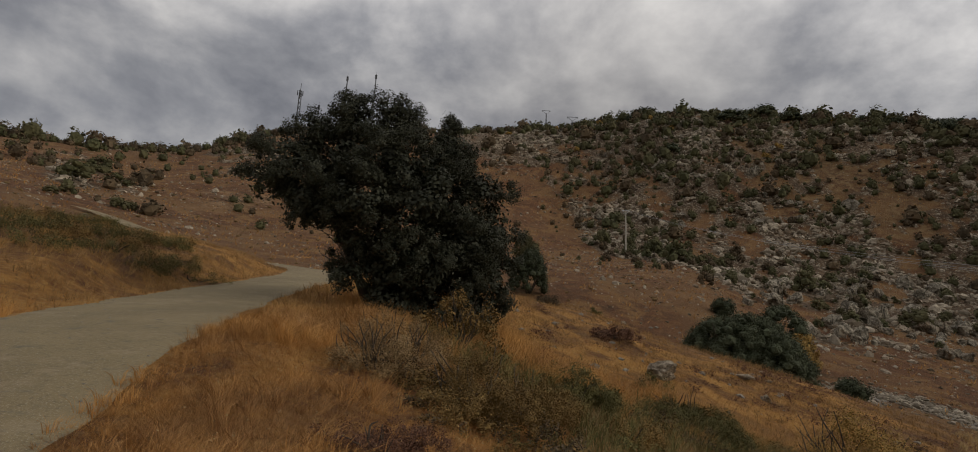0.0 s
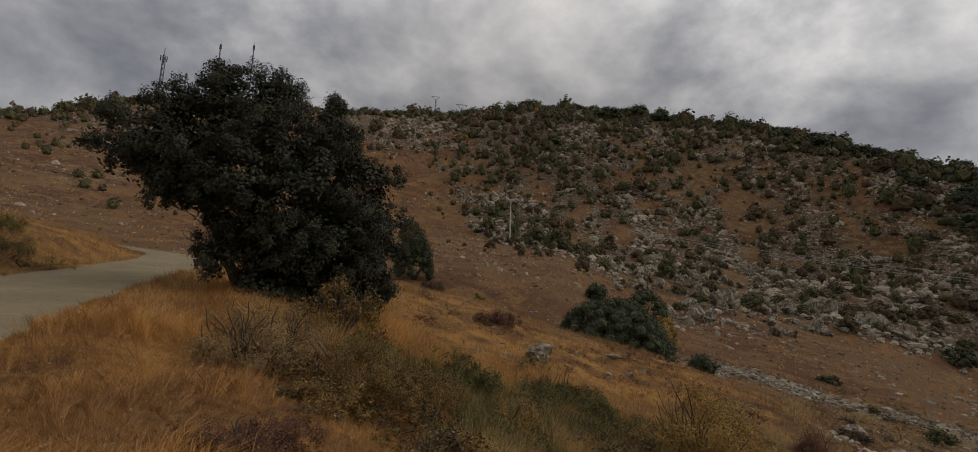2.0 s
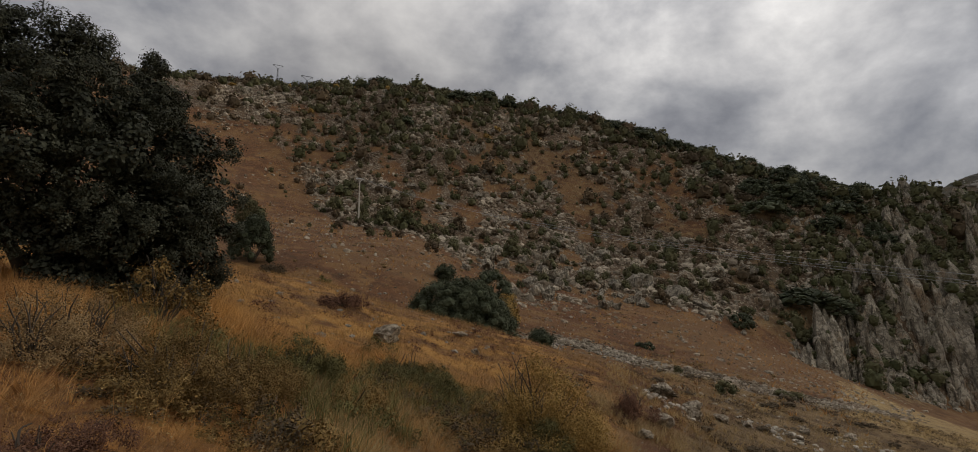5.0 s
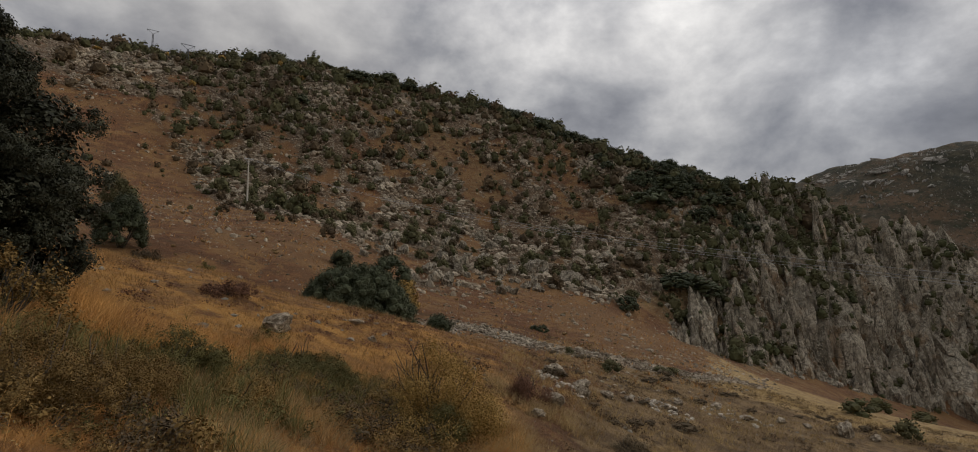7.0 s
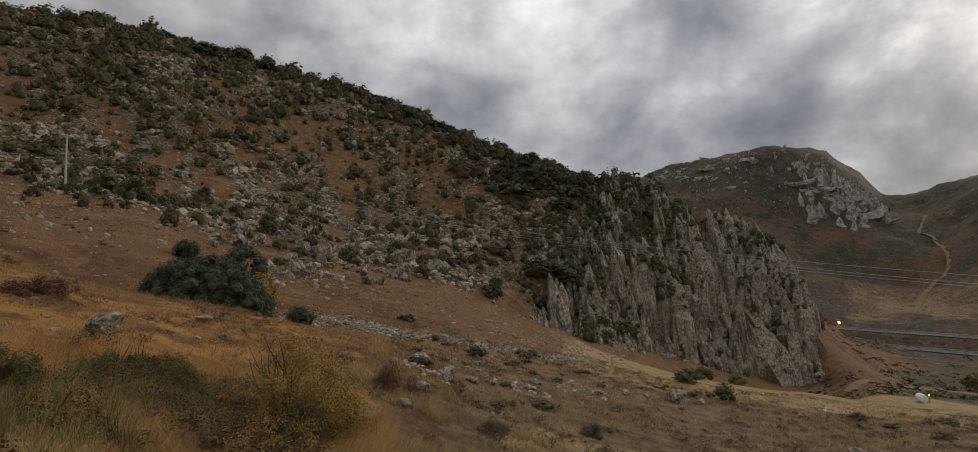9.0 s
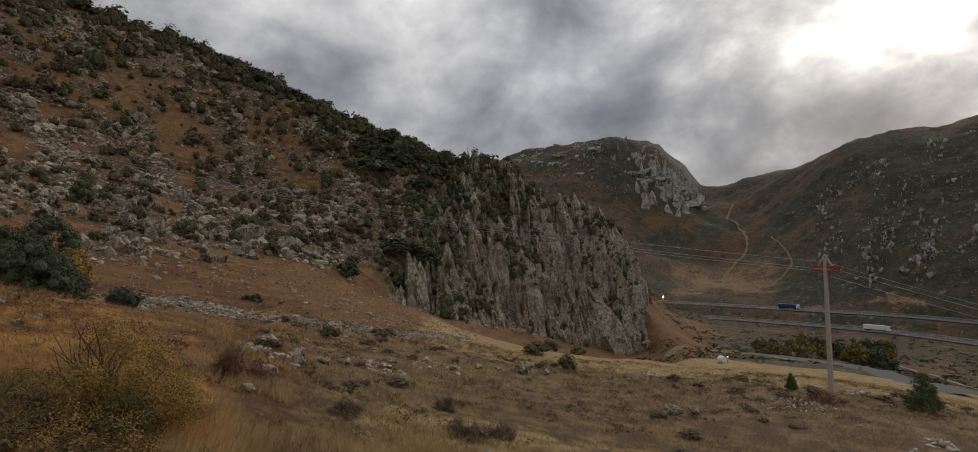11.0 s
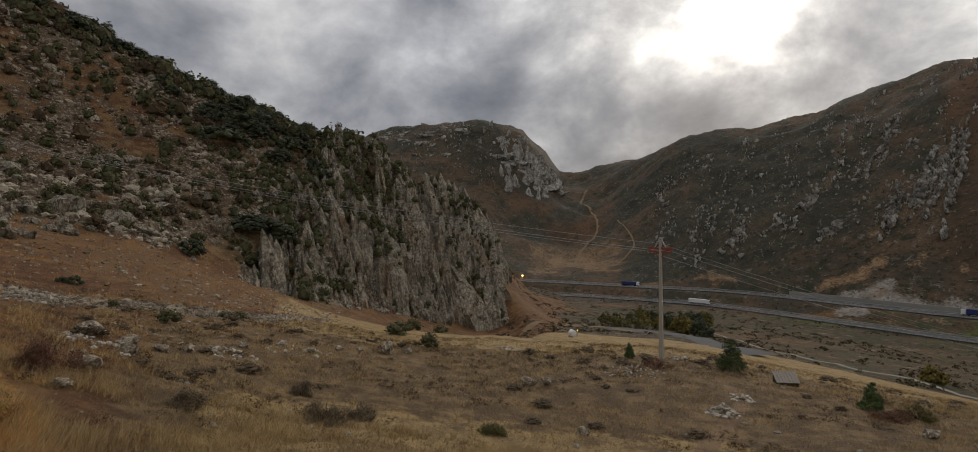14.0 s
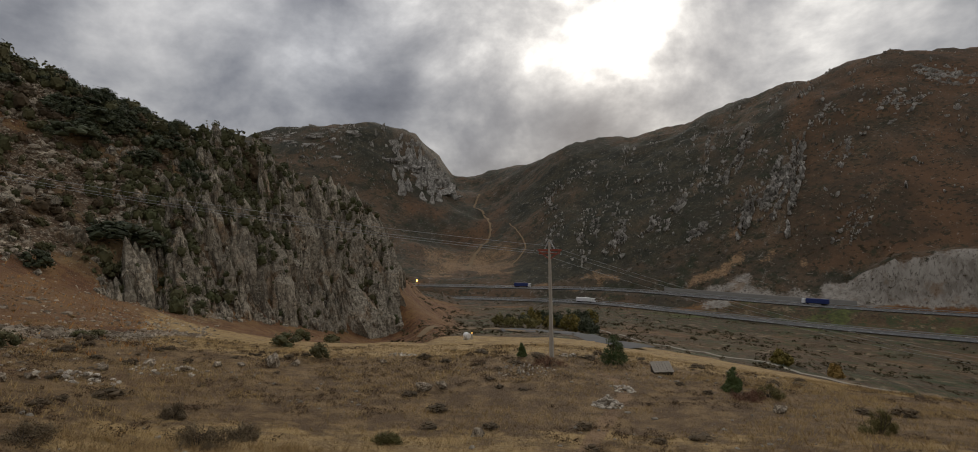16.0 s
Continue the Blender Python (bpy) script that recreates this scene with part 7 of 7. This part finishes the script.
def lay_grass(name, n, az0, az1, r0, r1, per, tall, wide, label, seed, want=None, mat=None, fine=True, lean=0.8):
    g = np.random.default_rng(seed)
    az, r, x, y = sample(n, az0, az1, r0, r1, g)
    d = strip(x, y, LANE)[0]
    ok = d > LANE_HALF - 0.10 + 0.18 * fbm(x, y, 1.3, 3, 88) + 0.3 * g.random(n) ** 2
    ok &= strip(x, y, TRACK)[0] > 1.5
    k = fbm(x, y, 2.2, 3, 201) * 0.7 + fbm(x, y, 9, 3, 205) * 0.6
    if want is not None:
        ok &= g.random(n) < want(az, r, k)
    x, y, k, d = x[ok], y[ok], k[ok], d[ok]
    size = tall * (0.68 + 0.85 * np.clip(k, -0.5, 0.8)) * (0.55 + 0.45 * step(LANE_HALF, LANE_HALF + 0.9, d))
    v, f, t = blades(x, y, per, size, wide, lean, g, np.clip(0.5 + 1.0 * k, 0, 1), fine)
    return tagged(mesh_object(name, v, f, mat or DRY_GRASS, False, {"tone": t}), label, "grass", kind="stuff")


SPUR_GRASS = grass_material("spur_grass_blade", (0.190, 0.090, 0.034), (0.44, 0.255, 0.092), (0.135, 0.066, 0.036), (0.47, 0.31, 0.135))
lay_grass("verge_grass", 23000, -52, 48, 2.2, 14, 14, 0.19, 0.0030, "matted golden dry grass on the verge of the lane", 401, lambda az, r, k: np.clip(0.8 + 0.9 * k, 0.2, 1), None, False, 1.7)
lay_grass("grass_tufts", 12000, -52, 48, 2.2, 15, 18, 0.42, 0.0032, "soft golden tufts of dry grass on the verge", 405, lambda az, r, k: np.clip(1.8 * (k - 0.06), 0, 0.9), None, True, 1.1)
lay_grass("grass_thatch", 9000, -52, 48, 2.2, 12, 10, 0.07, 0.0035, "purple-brown thatch of withered grass on the verge", 406, lambda az, r, k: np.clip(0.5 - 0.8 * k, 0.1, 1), THATCH, False, 2.6)
lay_grass("slope_grass", 22000, -50, 50, 13, 37, 6, 0.34, 0.009, "straw-coloured dry grass over the spur and bank", 402, lambda az, r, k: np.clip(0.55 + 0.9 * k, 0.05, 1) * (1 - 0.4 * step(19, 24, r) * band(4, 8, 60, 70, az)), SPUR_GRASS, False)
lay_grass("field_grass", 42000, 40, 137, 14, 66, 5, 0.34, 0.013, "straw-coloured dry grass over the falling field", 403, lambda az, r, k: np.clip(0.5 + 1.1 * k + 0.4 * band(14, 18, 26, 32, r), 0.04, 1), PALE_GRASS, False)
lay_grass("tall_straw", 15000, 38, 112, 12, 24, 9, 0.6, 0.008, "long golden straw on the slope below the verge", 407, lambda az, r, k: np.clip(0.45 + 1.2 * k, 0, 1), PALE_GRASS, False, 0.9)
lay_grass("fore_grass", 9000, 6, 60, 5.5, 13.5, 11, 0.5, 0.0045, "long soft tan grass below the verge", 408, lambda az, r, k: np.clip(0.55 + 1.1 * k, 0, 1), PALE_GRASS, False, 1.0)
lay_grass("bank_grass", 11000, -14, 42, 7.5, 19, 8, 0.5, 0.007, "tall tangled dry grass around the brambles", 404, lambda az, r, k: np.clip(0.34 + 0.9 * k, 0, 1), None, False, 1.0)


# the tangle of brambles and weeds below the verge
g = np.random.default_rng(411)
TANGLE = [foliage(thicket(1.0, 0.6, 6, np.random.default_rng(500 + k)), 30, 0.13, 26, 0.028, 0.015, np.random.default_rng(520 + k), 0.15, floor=-0.05) for k in range(6)]
for nm, mat, n, lab in (("bramble_tangle", BRAMBLE_LEAF, 90, "olive-brown undergrowth of low brambles"), ("green_weeds", GREEN_LEAF, 34, "low green weeds among dry grass"), ("withered_weeds", DRY_LEAF, 90, "withered brown weeds among dry grass")):
    az, r, x, y = sample(n * 6, -8, 40, 7.5, 22, g)
    ok = fbm(x, y, 3, 3, 300 + n) - 0.5 * step(11, 20, r + 3 * fbm(x, y, 5, 2, 310)) > -0.05
    x, y = x[ok][:n], y[ok][:n]
    v, f, t = scatter(TANGLE, np.column_stack([x, y, height(x, y) - 0.05, g.uniform(0, 6.28, len(x)), g.uniform(0.6, 1.4, len(x)), g.uniform(0.5, 1.0, len(x))]), g.random(len(x)))
    tagged(mesh_object(nm, v, f, mat, False, {"tone": t}), lab, "undergrowth", kind="stuff")
GREEN_BLADE = leaf_material("green_grass_blade", (0.07, 0.075, 0.025), (0.20, 0.17, 0.06), 0.8)
az, r, x, y = sample(3600, -8, 42, 7.5, 21, g)
ok = fbm(x, y, 2.5, 3, 333) - 0.4 * step(11, 20, r) > -0.02
v, f, t = blades(x[ok], y[ok], 9, g.uniform(0.35, 0.75, int(ok.sum())), 0.006, 0.7, g)
tagged(mesh_object("green_grass", v, f, GREEN_BLADE, False, {"tone": t}), "tall half-green grass among the brambles", "grass", kind="stuff")
az, r, x, y = sample(420, -32, 20, 3.5, 13, g)
ok = strip(x, y, LANE)[0] > LANE_HALF + 0.3
v, f, t = blades(x[ok], y[ok], 2, g.uniform(0.25, 0.6, int(ok.sum())), 0.0025, 0.5, g)
sv, sf = leaf_quads(np.concatenate([v[3::5] + g.normal(size=(len(v) // 5, 3)) * 0.012 for q in range(4)]), np.zeros((len(v) // 5 * 4, 3)), 0.009, 0.006, g)
tagged(mesh_object("seed_heads", sv, sf, PALE_GRASS, False, {"tone": np.ones(len(sv))}), "pale seed heads on the dry stalks", "grass", kind="stuff")
tagged(mesh_object("dry_stalks", v, f, DRY_GRASS, False, {"tone": t}), "thin tall dry stalks standing over the verge", "grass", kind="stuff")

# dry tussocks over the hillside
az, r, x, y = sample(20000, -48, 62, 44, 190, g)
ok = (g.random(len(x)) < 0.45 + 0.8 * fbm(x, y, 7, 3, 355)) & (rocky(x, y) < 0.5) & (strip(x, y, LANE)[0] > 2)
x, y = x[ok], y[ok]
v, f, t = blades(x, y, 3, g.uniform(0.25, 0.6, len(x)), 0.05, 0.7, g, None, False)
tagged(mesh_object("hill_tussocks", v, f, DRY_GRASS, False, {"tone": t}), "dry brown tussocks over the hillside", "grass", kind="stuff")

# withered heath over the spur
az, r, x, y = sample(1500, 4, 48, 17, 46, g)
ok = fbm(x, y, 5, 3, 371) > 0.05
x, y = x[ok][:480], y[ok][:480]
v, f, t = scatter(LOW, np.column_stack([x, y, height(x, y) - 0.04, g.uniform(0, 6.28, len(x)), g.uniform(0.3, 1.0, len(x)), g.uniform(0.5, 1.0, len(x))]), g.random(len(x)))
tagged(mesh_object("spur_heath", v, f, PURPLE_LEAF, False, {"tone": t}), "low reddish-brown withered heath on the spur", "heath", kind="stuff")

# pebbles along the lane and in the verge
az, r, x, y = sample(5200, -50, 20, 2.5, 22, g)
d = strip(x, y, LANE)[0]
ok = g.random(len(x)) < np.where(d < LANE_HALF, 0.12 + 0.5 * step(0.9, 1.6, d), 0.3 * (1 - step(1.7, 3.2, d)))
x, y, d = x[ok], y[ok], d[ok]
z = height(x, y) + np.where(d < LANE_HALF, 0.06 - 0.05 * (d / LANE_HALF) ** 2, 0.0)
v, f, t = scatter(STONES, np.column_stack([x, y, z, g.uniform(0, 6.28, len(x)), 0.006 + 0.022 * g.random(len(x)) ** 3]))
tagged(mesh_object("pebbles", v, f, PALE), "small loose pebbles on the lane and its edge", "stones", kind="stuff")
